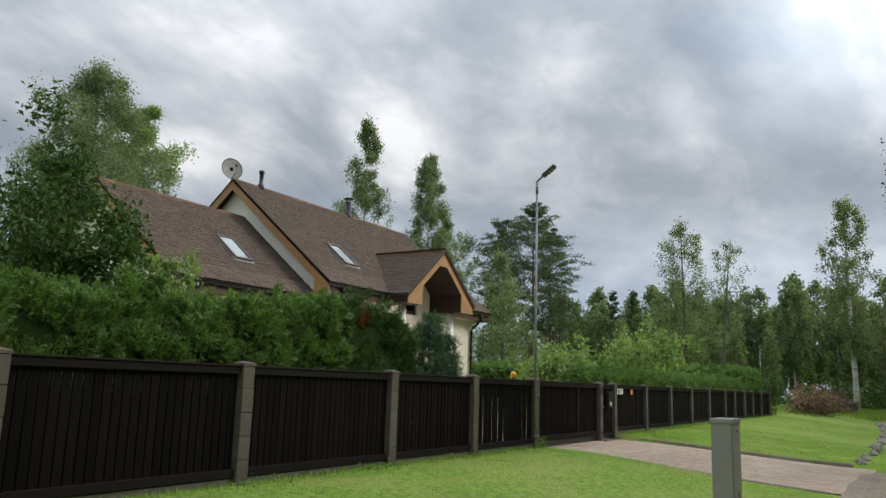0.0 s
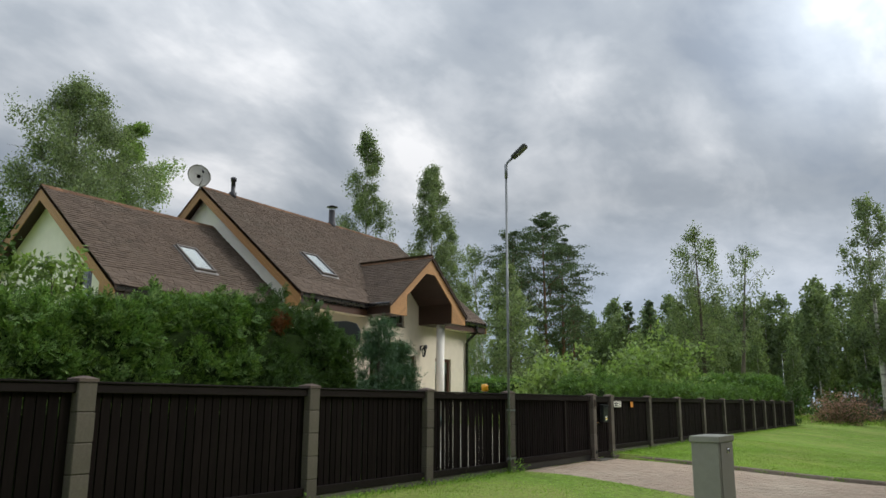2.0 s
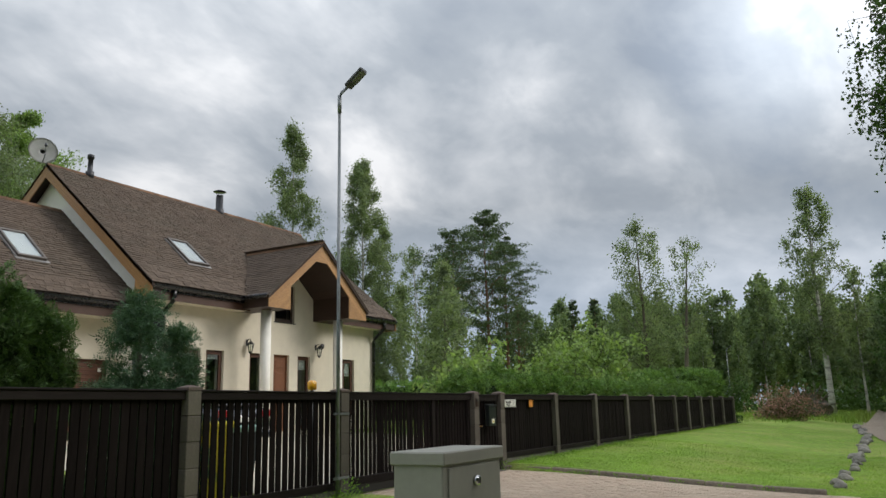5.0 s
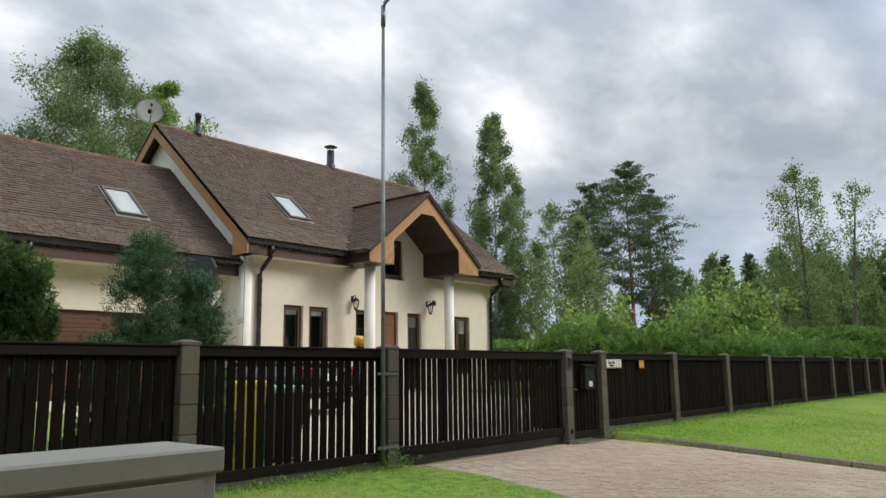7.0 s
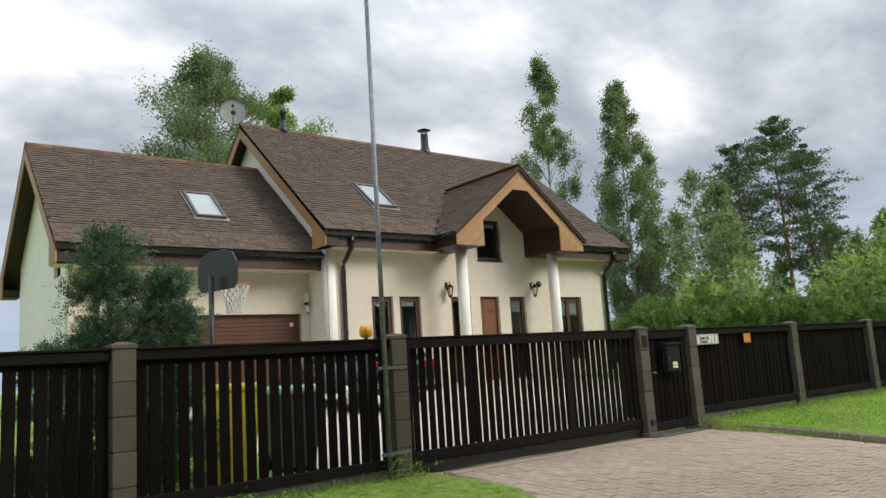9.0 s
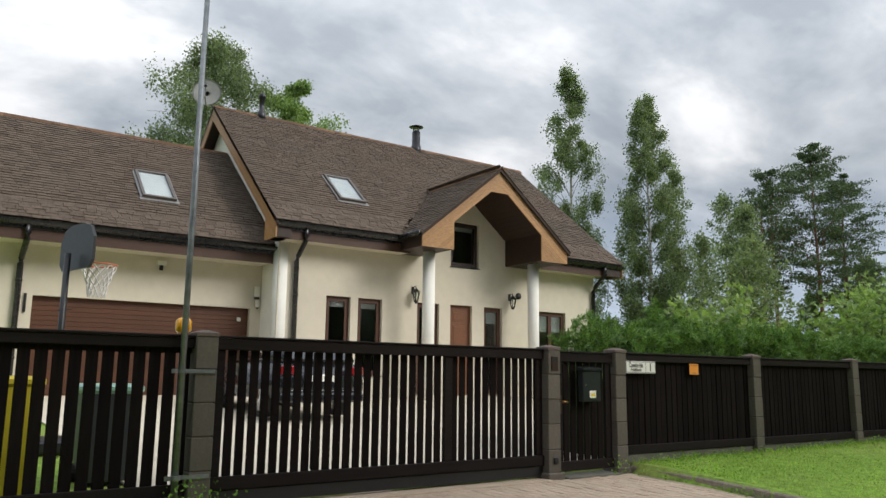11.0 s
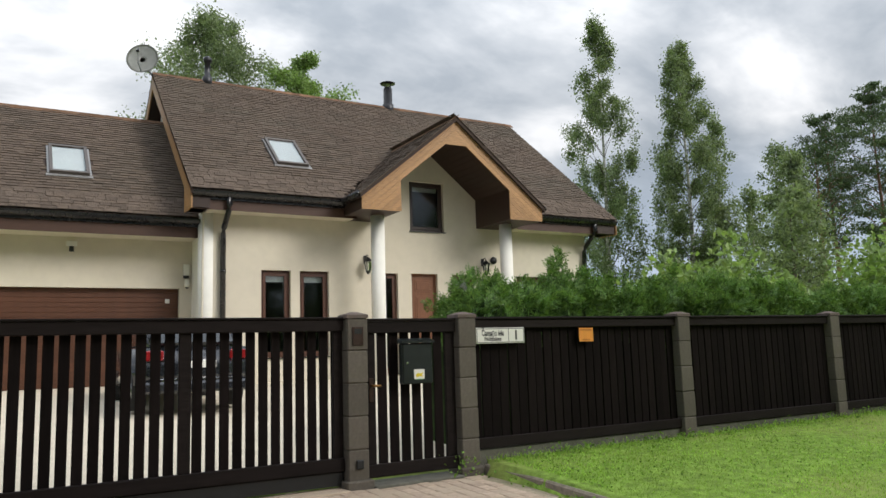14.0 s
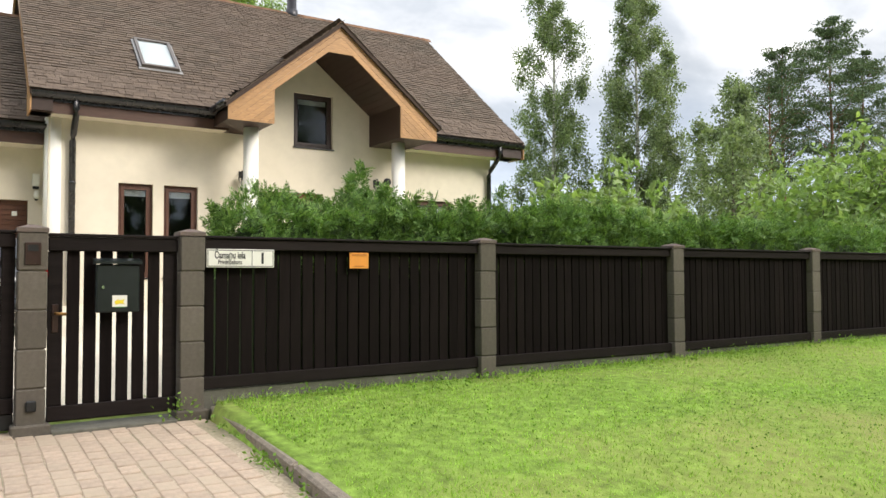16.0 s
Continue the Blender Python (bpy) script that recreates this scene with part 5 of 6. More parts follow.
def car():
    """A dark estate car seen from behind through the gate."""
    x0, x1, y0, y1 = 21.43, 23.17, 12.9, 17.0
    g = ground_z(22.3, 14.6) + 0.02
    c = thing("car", "dark grey estate car parked in the yard", "car")
    bm = bmesh.new()
    side = [(y0 + 0.02, 0.36), (y0 + 0.0, 0.62), (y0 + 0.06, 0.98), (y1 - 1.2, 1.0), (y1 - 0.15, 0.86), (y1, 0.62), (y1 - 0.03, 0.32)]
    prism(bm, [(a, g + b) for a, b in side], x0, x1, "x")
    bmesh.ops.bevel(bm, geom=bm.edges[:], offset=0.05, segments=2, affect="EDGES")
    part("body", bm, M["carpaint"], c, smooth=True)
    bm = bmesh.new()
    cabin = [(y0 + 0.08, 0.98), (y0 + 0.40, 1.34), (y0 + 0.75, 1.39), (y0 + 2.0, 1.36), (y0 + 2.9, 1.0)]
    prism(bm, [(a, g + b) for a, b in cabin], x0 + 0.12, x1 - 0.12, "x")
    bmesh.ops.bevel(bm, geom=bm.edges[:], offset=0.05, segments=2, affect="EDGES")
    part("cabin", bm, M["carpaint"], c, smooth=True)
    bm = bmesh.new()
    v = [(x0 + 0.28, y0 + 0.105, g + 1.05), (x1 - 0.28, y0 + 0.105, g + 1.05), (x1 - 0.32, y0 + 0.345, g + 1.29), (x0 + 0.32, y0 + 0.345, g + 1.29)]
    vs = [bm.verts.new(p) for p in v] + [bm.verts.new((p[0], p[1] - 0.02, p[2] + 0.012)) for p in v]
    bm.faces.new(vs[4:])
    for k in range(4):
        bm.faces.new((vs[k], vs[(k + 1) % 4], vs[4 + (k + 1) % 4], vs[4 + k]))
    part("rear_window", bm, M["carglass"], c)
    for a, b in ((x0 + 0.03, x0 + 0.36), (x1 - 0.36, x1 - 0.03)):
        part("tail_light", boxed(a, b, y0 - 0.012, y0 + 0.06, g + 0.78, g + 0.94, 0.02), M["taillight"], c, "red tail light")
    part("number_plate", boxed(x0 + 0.64, x0 + 1.16, y0 - 0.02, y0 - 0.002, g + 0.66, g + 0.77, 0.003), M["signwhite"], c, "white number plate")
    part("chrome_strip", boxed(x0 + 0.2, x1 - 0.2, y0 - 0.015, y0 + 0.01, g + 0.47, g + 0.50, 0.004), M["chrome"], c)
    part("bumper", boxed(x0 + 0.02, x1 - 0.02, y0 - 0.06, y0 + 0.2, g + 0.28, g + 0.46, 0.04), M["carpaint"], c)
    for wx in (x0 + 0.10, x1 - 0.10):
        for wy in (y0 + 0.85, y1 - 0.85):
            bm = bmesh.new()
            tube(bm, [(wx - 0.11, wy, g + 0.315), (wx + 0.11, wy, g + 0.315)], 0.315, 24)
            w = part("wheel", bm, M["rubber"], c, smooth=True)
            bm = bmesh.new()
            tube(bm, [(wx - 0.115, wy, g + 0.315), (wx + 0.115, wy, g + 0.315)], 0.20, 18)
            part("rim", bm, M["chrome"], w, smooth=True)


car()


def stones():
    r = random.Random(4)
    me = []
    for k in range(3):
        bm = bmesh.new()
        bmesh.ops.create_icosphere(bm, subdivisions=2, radius=0.16)
        for v in bm.verts:
            v.co *= 1 + 0.35 * noise.noise(v.co * 6 + Vector((k * 9, 0, 0)))
            v.co.z *= 0.7
        m = bpy.data.meshes.new("stone")
        bm.to_mesh(m)
        bm.free()
        me.append(m)
    x = 25.2
    while x < 62:
        y = 0.78 + 0.06 * math.sin(x) + 0.9 * smooth_step(46, 62, x)
        o = tagged(hang("stone", r.choice(me), M["stone"]), "rough grey field stone edging the lawn", "stone", "stones along the lawn edge")
        s = r.uniform(0.6, 1.25)
        o.matrix_basis = pose(x, y + r.uniform(-0.1, 0.1), ground_z(x, y) + 0.03, 0, 0, r.uniform(0, 360)) @ Matrix.Diagonal((s, s, s, 1))
        x += r.uniform(0.45, 1.3)


stones()


def cables():
    for k, (z0, z1) in enumerate(((17.0, 12.5), (15.2, 11.2))):
        bm = bmesh.new()
        a, b = Vector((160, 75, z0)), Vector((150, -45, z1 + 3))
        tube(bm, [a.lerp(b, f / 12) - Vector((0, 0, 2.4 * math.sin(math.pi * f / 12))) for f in range(13)], 0.05, 4)
        tagged(part("overhead_cable", bm, M["cable"]), "thin dark overhead power line beyond the wood", "cable", "power lines")


cables()


def root_plate():
    """The upturned root plate of a fallen tree."""
    t = thing("uprooted_stump", "brown upturned root plate of a fallen tree", "stump")
    r = random.Random(6)
    bm = bmesh.new()
    bmesh.ops.create_icosphere(bm, subdivisions=3, radius=1.0)
    for v in bm.verts:
        v.co *= 1 + 0.45 * noise.noise(v.co * 2.2)
        v.co = Vector((v.co.x * 0.6 + 77.0, v.co.y * 1.6 + 5.4, v.co.z * 1.15 + 0.6))
    part("earth", bm, M["bark"], t)
    for k in range(26):
        a = r.uniform(0, math.pi)
        p = Vector((76.7, 5.4 + 1.3 * math.cos(a), 0.6 + 1.1 * math.sin(a)))
        e = p + Vector((r.uniform(-0.7, 0.1), 0.8 * math.cos(a) + r.uniform(-0.3, 0.3), 0.7 * math.sin(a) + r.uniform(-0.2, 0.4)))
        bm = bmesh.new()
        tube(bm, [p, p.lerp(e, 0.5) + Vector((0, 0, 0.1)), e], [0.07, 0.045, 0.015], 5)
        part("root", bm, M["bark"], t)


root_plate()


# ---- plants ----
def leaf_mesh(name, pts, size, seed, aspect=0.6, up=0.0, hang_down=0.0):
    """Small folded leaves at the points, turned at random. up: how far they lie flat; hang_down: how far they hang."""
    r = np.random.RandomState(seed)
    n = len(pts)
    a = r.normal(size=(n, 3))
    a[:, 2] = a[:, 2] * (1 - up) - hang_down * 1.6
    a /= np.linalg.norm(a, axis=1)[:, None] + 1e-9
    b = r.normal(size=(n, 3))
    b -= (b * a).sum(1)[:, None] * a
    b /= np.linalg.norm(b, axis=1)[:, None] + 1e-9
    c = np.cross(a, b)
    s = (size * r.uniform(0.6, 1.35, n))[:, None]
    p = np.asarray(pts, float)
    v = np.empty((n, 4, 3))
    v[:, 0] = p - a * s * 0.5
    v[:, 1] = p + b * s * 0.5 * aspect + c * s * 0.10
    v[:, 2] = p + a * s * 0.5
    v[:, 3] = p - b * s * 0.5 * aspect + c * s * 0.10
    idx = np.arange(n * 4).reshape(n, 4)
    faces = np.concatenate([idx[:, [0, 1, 2]], idx[:, [0, 2, 3]]])
    return raw(name, v.reshape(-1, 3).tolist(), faces.tolist())


def spray_mesh(name, pts, dirs, size, seed, blades=8):
    """Flat feathery sprays of narrow blades, as on thuja and cypress."""
    r = np.random.RandomState(seed)
    n = len(pts)
    d = np.asarray(dirs, float) + r.normal(size=(n, 3)) * 0.85
    d /= np.linalg.norm(d, axis=1)[:, None]
    side = np.cross(d, r.normal(size=(n, 3)))
    side /= np.linalg.norm(side, axis=1)[:, None]
    s = (size * r.uniform(0.55, 1.3, n))[:, None]
    p = np.asarray(pts, float)
    vs, fs, k = [], [], 0
    flat = np.cross(d, side)
    for j in range(blades):
        # side shoots along a short stem, and the leading shoot
        t = j / blades
        sgn = 0.0 if j == blades - 1 else (1.0 if j % 2 else -1.0)
        way = d * (0.72 if sgn else 1.0) + side * sgn * 0.75 + flat * 0.12 * sgn
        root = p + d * s * (0.75 * t)
        tip = root + way * s * (0.48 - 0.20 * t)
        mid = root * 0.45 + tip * 0.55
        w = (side * 0.9 - d * sgn * 0.5 + flat * 0.3) * s * 0.062
        block = np.stack([root, mid + w, tip, mid - w], 1)
        vs.append(block.reshape(-1, 3))
        idx = np.arange(n * 4).reshape(n, 4) + k
        fs += [idx[:, [0, 1, 2]], idx[:, [0, 2, 3]]]
        k += n * 4
    return raw(name, np.concatenate(vs).tolist(), np.concatenate(fs).tolist())


def lump(x, y, z, f, a):
    return a * (noise.noise(Vector((x * f, y * f, z * f))) + 0.5 * noise.noise(Vector((x * f * 2.3, y * f * 2.3, z * f * 2.3 + 5))))


def hedge(label, x0, x1, y0, y1, base, top, seed, density, size, dry=None, ragged=0.16, see=0.0, mat="thuja", thin=None, tufts=0):
    """A thuja hedge: an uneven body coloured dark for the shade inside, and sprays standing out of its front, top and
    ends.
    """
    h = thing("hedge", label, "hedge")
    r = np.random.RandomState(seed)
    top_at = top if callable(top) else (lambda q: top)
    nx = max(4, int((x1 - x0) / 0.35))
    ny = max(3, int((y1 - y0) / 0.35))
    bm = bmesh.new()

    def shell(x, y, z):
        return lump(x, y, z, 1.1, ragged) + lump(x, y, z, 3.1, ragged * 0.5)
    grid = {}
    for i in range(nx + 1):
        for j in range(ny + 1):
            x, y = x0 + (x1 - x0) * i / nx, y0 + (y1 - y0) * j / ny
            edge = 0.25 if i in (0, nx) or j in (0, ny) else 0
            grid[i, j] = bm.verts.new((x, y, top_at(x) - 0.22 - edge + shell(x, y, 2) * 0.8))
    for i in range(nx):
        for j in range(ny):
            bm.faces.new((grid[i, j], grid[i + 1, j], grid[i + 1, j + 1], grid[i, j + 1]))
    border = [grid[i, 0] for i in range(nx + 1)] + [grid[nx, j] for j in range(1, ny + 1)] + [grid[i, ny] for i in range(nx - 1, -1, -1)] + [grid[0, j] for j in range(ny - 1, 0, -1)]
    low = [bm.verts.new((v.co.x, v.co.y, base)) for v in border]
    k = len(border)
    for i in range(k):
        bm.faces.new((border[i], low[i], low[(i + 1) % k], border[(i + 1) % k]))
    bmesh.ops.recalc_face_normals(bm, faces=bm.faces[:])
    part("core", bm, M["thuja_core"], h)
    pts, dirs = [], []
    lx, ly = x1 - x0, y1 - y0
    h_mid = top_at((x0 + x1) / 2) - base
    for area, kind in ((lx * h_mid, "front"), (lx * ly, "top"), (ly * h_mid, "left"), (ly * h_mid, "right")):
        for _ in range(int(area * density)):
            u, v = r.rand(), r.rand()
            if kind == "front":
                x = x0 + lx * u
                z = base + (top_at(x) - 0.1 - base) * v ** 0.6
                p, d = (x, y0 - 0.05 + shell(x, y0, z) - 0.1 * (1 - v), z), (r.normal() * 0.4, -0.75, 0.75)
            elif kind == "top":
                x, y = x0 + lx * u, y0 + ly * v
                p, d = (x, y, top_at(x) - 0.16 + shell(x, y, 2) + 0.10 * r.rand()), (r.normal() * 0.4, -0.25, 1.0)
            else:
                q = x0 if kind == "left" else x1
                y = y0 + ly * u
                z = base + (top_at(q) - 0.1 - base) * v ** 0.6
                sg = -1 if kind == "left" else 1
                p, d = (q + sg * 0.05 + shell(q, y, z), y, z), (sg * 0.75, -0.1, 0.7)
            if p[2] < see or (thin and r.rand() > 1 - 0.6 * smooth_step(thin, thin + 8, p[0])):
                continue
            pts.append(p)
            dirs.append(d)
    # leading shoots that stand out of the mass
    for _ in range(tufts):
        x, y = x0 + lx * r.rand(), y0 + min(ly, 1.1) * r.rand() ** 1.6
        foot = np.array((x, y, top_at(x) - 0.22 + shell(x, y, 2)))
        way = np.array((r.normal() * 0.35, -0.25 + r.normal() * 0.25, 1.0)) * r.uniform(0.18, 0.38)
        n = int(46 * (1 - 0.6 * smooth_step(thin, thin + 8, x))) if thin else 46
        for _ in range(n):
            f = r.rand()
            pts.append(foot + way * f + r.normal(size=3) * 0.07 * (1.1 - f))
            dirs.append(tuple(way * 1.8 + r.normal(size=3) * 0.35))
    pts, dirs = np.array(pts), np.array(dirs)
    if dry:
        near = np.linalg.norm(pts - np.array(dry[:3]), axis=1) < dry[3] * (0.6 + 0.6 * r.rand(len(pts)))
        if near.any():
            hang("dry_sprays", spray_mesh("dry_sprays", pts[near], dirs[near], size, seed + 1), M["dry"], h, "browned dry sprays")
        pts, dirs = pts[~near], dirs[~near]
    hang("foliage", spray_mesh("hedge_sprays", pts, dirs, size, seed), M[mat], h)
    return h


hedge("dense green thuja hedge behind the fence", 4.0, 11.9, 7.65, 9.4, 0.1, lambda x: 2.36 + 0.30 * smooth_step(8.8, 12.0, x), 3, 540, 0.15, see=1.2, ragged=0.26, tufts=80)
hedge("dark green yew hedge with a browned dry patch", 11.7, 14.1, 7.7, 9.3, 0.1, lambda x: 2.70 - 0.26 * smooth_step(13.2, 14.1, x), 13, 760, 0.115, see=1.2, ragged=0.22, mat="yew", dry=(12.5, 7.66, 2.46, 0.2), tufts=24)
hedge("loose green thuja hedge above the fence panels", 24.35, 47.5, 7.55, 9.0, 0.1, lambda x: 1.95 + 0.22 * smooth_step(33, 40, x), 4, 470, 0.145, ragged=0.30, see=1.25, thin=29, tufts=130)
hedge("trimmed dark green hedge at the end of the garden", 47.3, 52.2, 7.6, 10.5, 0.1, 2.85, 5, 60, 0.34, ragged=0.08)
hedge("trimmed green boundary hedge across the garden", 51.0, 52.4, 10.6, 34.0, 0.1, 3.0, 6, 26, 0.45, ragged=0.06)


def conifer(label, x, y, height, radius, seed, base=0.2, power=0.6):
    """A bushy young conifer: drooping cushions of fine sprays round a hidden stem."""
    t = thing("conifer", label, "conifer", "young conifers behind the fence")
    r = np.random.RandomState(seed)
    bm = bmesh.new()
    tube(bm, [(x, y, base), (x + 0.03, y, base + height * 0.5), (x, y, base + height * 0.96)], [0.06, 0.04, 0.008], 8)
    part("trunk", bm, M["bark"], t)
    pts, dirs = [], []
    for k in range(int(84 * height * max(0.35, radius))):
        f = r.rand() ** 1.15
        a = k * 2.4 + r.rand()
        rad = (radius * (1 - f) ** power + 0.05) * r.uniform(0.55, 1.12)
        c = np.array((x + rad * math.cos(a) * 0.8, y + rad * math.sin(a) * 0.8, base + height * 0.97 * f))
        out = np.array((math.cos(a), math.sin(a), 0.0))
        size = r.uniform(0.055, 0.105)
        for _ in range(105):
            q = r.normal(size=3) * (size, size, size * 0.6)
            pts.append(c + q + out * 0.05)
            dirs.append(tuple(out * 0.7 + np.array((0, 0, 0.55)) + q * 3))
    hang("foliage", spray_mesh("conifer_sprays", pts, dirs, 0.105, seed, 5), M["juniper"], t)


conifer("blue-green young conifer with cushioned branches", 15.42, 8.15, 2.66, 0.54, 21)
conifer("smaller blue-green conifer beside the tall one", 16.04, 8.1, 2.30, 0.32, 22, power=0.9)
conifer("low spreading conifer at the foot of the tall one", 14.95, 8.15, 1.45, 0.34, 23, power=0.4)
conifer("low young conifer between the taller ones", 15.78, 8.0, 1.55, 0.26, 24)


def limb_path(r, start, end, bow):
    s, e = Vector(start), Vector(end)
    out = []
    for k in range(6):
        f = k / 5
        p = s.lerp(e, f)
        p.z += bow * math.sin(f * math.pi) * (e - s).length * 0.2
        p += Vector(r.normal(size=3) * 0.025 * (e - s).length * (0 if k in (0, 5) else 1))
        out.append(p)
    return out


def tree(label, category, x, y, height, crown_from, width, seed, leaf, size, count, bark="bark", trunk_r=0.22, shape="oval", droop=0.3, lean=(0, 0), limbs=16, tilt=0.5, base=-0.1, flat=0.0, name="tree", gap=0.5, twigs=True):
    """A tapered trunk, limbs and leaf clumps gathered along the limbs."""
    t = thing(name, label, category)
    r = np.random.RandomState(seed)
    trunk = [Vector((x + lean[0] * f + 0.02 * height * math.sin(f * 5 + seed) * f * 0.5, y + lean[1] * f + 0.02 * height * math.cos(f * 4 + seed) * f * 0.5, base + (height - base) * f * 0.97)) for f in np.linspace(0, 1, 9)]
    bm = bmesh.new()
    tube(bm, trunk, [trunk_r * (1 - 0.93 * f) * (1.25 if f == 0 else 1) for f in np.linspace(0, 1, 9)], 9)
    part("trunk", bm, M[bark], t, smooth=True)

    def on_trunk(f):
        q = f * 8
        i = min(7, int(q))
        return trunk[i].lerp(trunk[i + 1], q - i)

    def crown(f):
        """Crown half-width at height fraction f of the crown."""
        if shape == "oval":
            return math.sin(math.pi * min(1, 0.12 + 0.86 * f)) ** 0.7
        if shape == "column":
            return min(1, f * 3 + 0.45) * (1 - f) ** 0.45 * 1.05
        if shape == "cone":
            return (1 - f) ** 0.85 + 0.04
        if shape == "umbrella":
            return 0.45 + 0.6 * math.sin(math.pi * min(1, 0.1 + 0.8 * f))
        return 1.0
    centres = []
    bm = bmesh.new()
    for k in range(limbs):
        f = (k + r.rand() * 0.8) / limbs
        hf = crown_from + (1 - crown_from) * f
        start = on_trunk(max(0.05, hf - 0.08 * tilt))
        a = k * 2.4 + r.rand() * 0.9
        reach = width * crown(f) * r.uniform(0.65, 1.1)
        end = Vector((start.x + math.cos(a) * reach, start.y + math.sin(a) * reach, min(height * 0.985, on_trunk(hf).z + reach * tilt * r.uniform(0.4, 1.0))))
        path = limb_path(r, start, end, 0.5)
        rad = max(0.012, trunk_r * 0.30 * (1 - hf) + 0.012)
        tube(bm, path, [rad * (1 - 0.8 * q / 5) for q in range(6)], 5)
        for q in range(1, 6):
            centres.append((path[q], 0.35 + 0.65 * (q / 5), reach))
            if q >= 2:
                for _ in range(2):
                    tw = path[q] + Vector(r.normal(size=3) * (0.30 * reach * 0.6, 0.30 * reach * 0.6, 0.22 * reach * 0.6))
                    if twigs:
                        tube(bm, [path[q], path[q].lerp(tw, 0.5) + Vector((0, 0, 0.03)), tw], [rad * 0.3, rad * 0.2, rad * 0.08], 4, cap=False)
                    centres.append((tw, 0.8, reach))
    for q in range(5):
        centres.append((on_trunk(0.9 + 0.022 * q), 0.5, width * 0.3))
    part("limb_structure", bm, M[bark], t)
    per = max(4, int(count / len(centres)))
    pts = []
    for c, wgt, reach in centres:
        if r.rand() < gap * 0.35:
            continue
        n = int(per * r.uniform(0.4, 1.6) * wgt * 1.3)
        sp = 0.075 * reach + 0.02 * width + 0.15
        q = np.clip(r.normal(size=(n, 3)), -1.5, 1.5) * (sp, sp, sp * (0.75 if flat == 0 else 0.28))
        if droop:
            q[:, 2] -= np.abs(r.normal(size=n)) * droop * sp * 2.0
        pts.append(np.array(c) + q)
    pts = np.concatenate(pts)
    hang("crown", leaf_mesh(name + "_leaves", pts, size, seed, 0.65, up=0.3 if flat else 0.0, hang_down=0.35 if droop > 0.4 else 0.0), M[leaf], t)
    return t


def birch(label, x, y, height, crown_from, width, seed, leaf, size, count, bark="birch", trunk_r=0.22, limbs=60, strand=1.3, steep=1.0, full=0.6, name="birch", wisps=10, lean=(0, 0)):
    """A birch: a swaying pale trunk, rising limbs and leaves on strands that hang from them."""
    t = thing(name, label, "birch")
    r = np.random.RandomState(seed)
    fs = np.linspace(0, 1, 12)
    trunk = [Vector((x + lean[0] * f + 0.011 * height * math.sin(f * 5 + seed) * f, y + lean[1] * f + 0.011 * height * math.cos(f * 4 + seed) * f, -0.15 + (height + 0.15) * f * 0.98)) for f in fs]
    bm = bmesh.new()
    tube(bm, trunk, [trunk_r * (1 - 0.94 * f) * (1.2 if f == 0 else 1) for f in fs], 9)
    part("trunk", bm, M[bark], t, smooth=True)

    def on_trunk(f):
        q = min(1, max(0, f)) * 11
        i = min(10, int(q))
        return trunk[i].lerp(trunk[i + 1], q - i)
    bm = bmesh.new()
    a0, a1, w = [], [], []
    for k in range(limbs):
        f = (k + r.rand()) / limbs
        hf = crown_from + (1 - crown_from) * f * 0.985
        reach = width * min(1, 0.5 + 1.5 * f) * (1 - f) ** full * r.uniform(0.55, 1.12) + 0.25
        rise = reach * steep * r.uniform(0.7, 1.2)
        s = on_trunk(hf - rise * 0.7 / height)
        a = k * 2.4 + r.rand() * 1.1
        d = Vector((math.cos(a), math.sin(a), 0))
        path = [s, s + d * reach * 0.33 + Vector((0, 0, rise * 0.5)), s + d * reach * 0.72 + Vector((0, 0, rise * 0.92)), s + d * reach + Vector((0, 0, rise * 0.9))]
        rad = max(0.01, trunk_r * 0.22 * (1 - hf) + 0.01)
        tube(bm, path, [rad, rad * 0.7, rad * 0.4, rad * 0.15], 5, cap=False)
        if r.rand() < 0.10:
            continue
        for _ in range(wisps):
            u = 3 * (0.22 + 0.78 * r.rand() ** 0.7)
            i = min(2, int(u))
            p = path[i].lerp(path[i + 1], u - i) + Vector(r.normal(size=3) * 0.10 * reach * Vector((1, 1, 0.6)).length / 1.5)
            ln = strand * r.uniform(0.35, 1.25) * (0.45 + 0.55 * (1 - f))
            a0.append(p)
            a1.append(p + Vector((r.normal() * 0.16, r.normal() * 0.16, -1)) * ln)
            w.append(ln)
    for q in range(8):
        p = on_trunk(0.90 + 0.014 * q)
        a0.append(p + Vector((0, 0, 0.35)))
        a1.append(p + Vector((r.normal() * 0.3, r.normal() * 0.3, -0.5)))
        w.append(0.8)
    part("limb_structure", bm, M[bark if bark != "birch" else "bark"], t)
    a0, a1, w = np.array(a0), np.array(a1), np.array(w)
    pick = r.choice(len(w), count, p=w / w.sum())
    u = r.rand(count)[:, None]
    pts = a0[pick] * (1 - u) + a1[pick] * u + r.normal(size=(count, 3)) * (0.05 + 0.09 * strand + 0.25 * size)
    hang("crown", leaf_mesh(name + "_leaves", pts, size, seed, 0.6, hang_down=0.45), M[leaf], t)
    return t


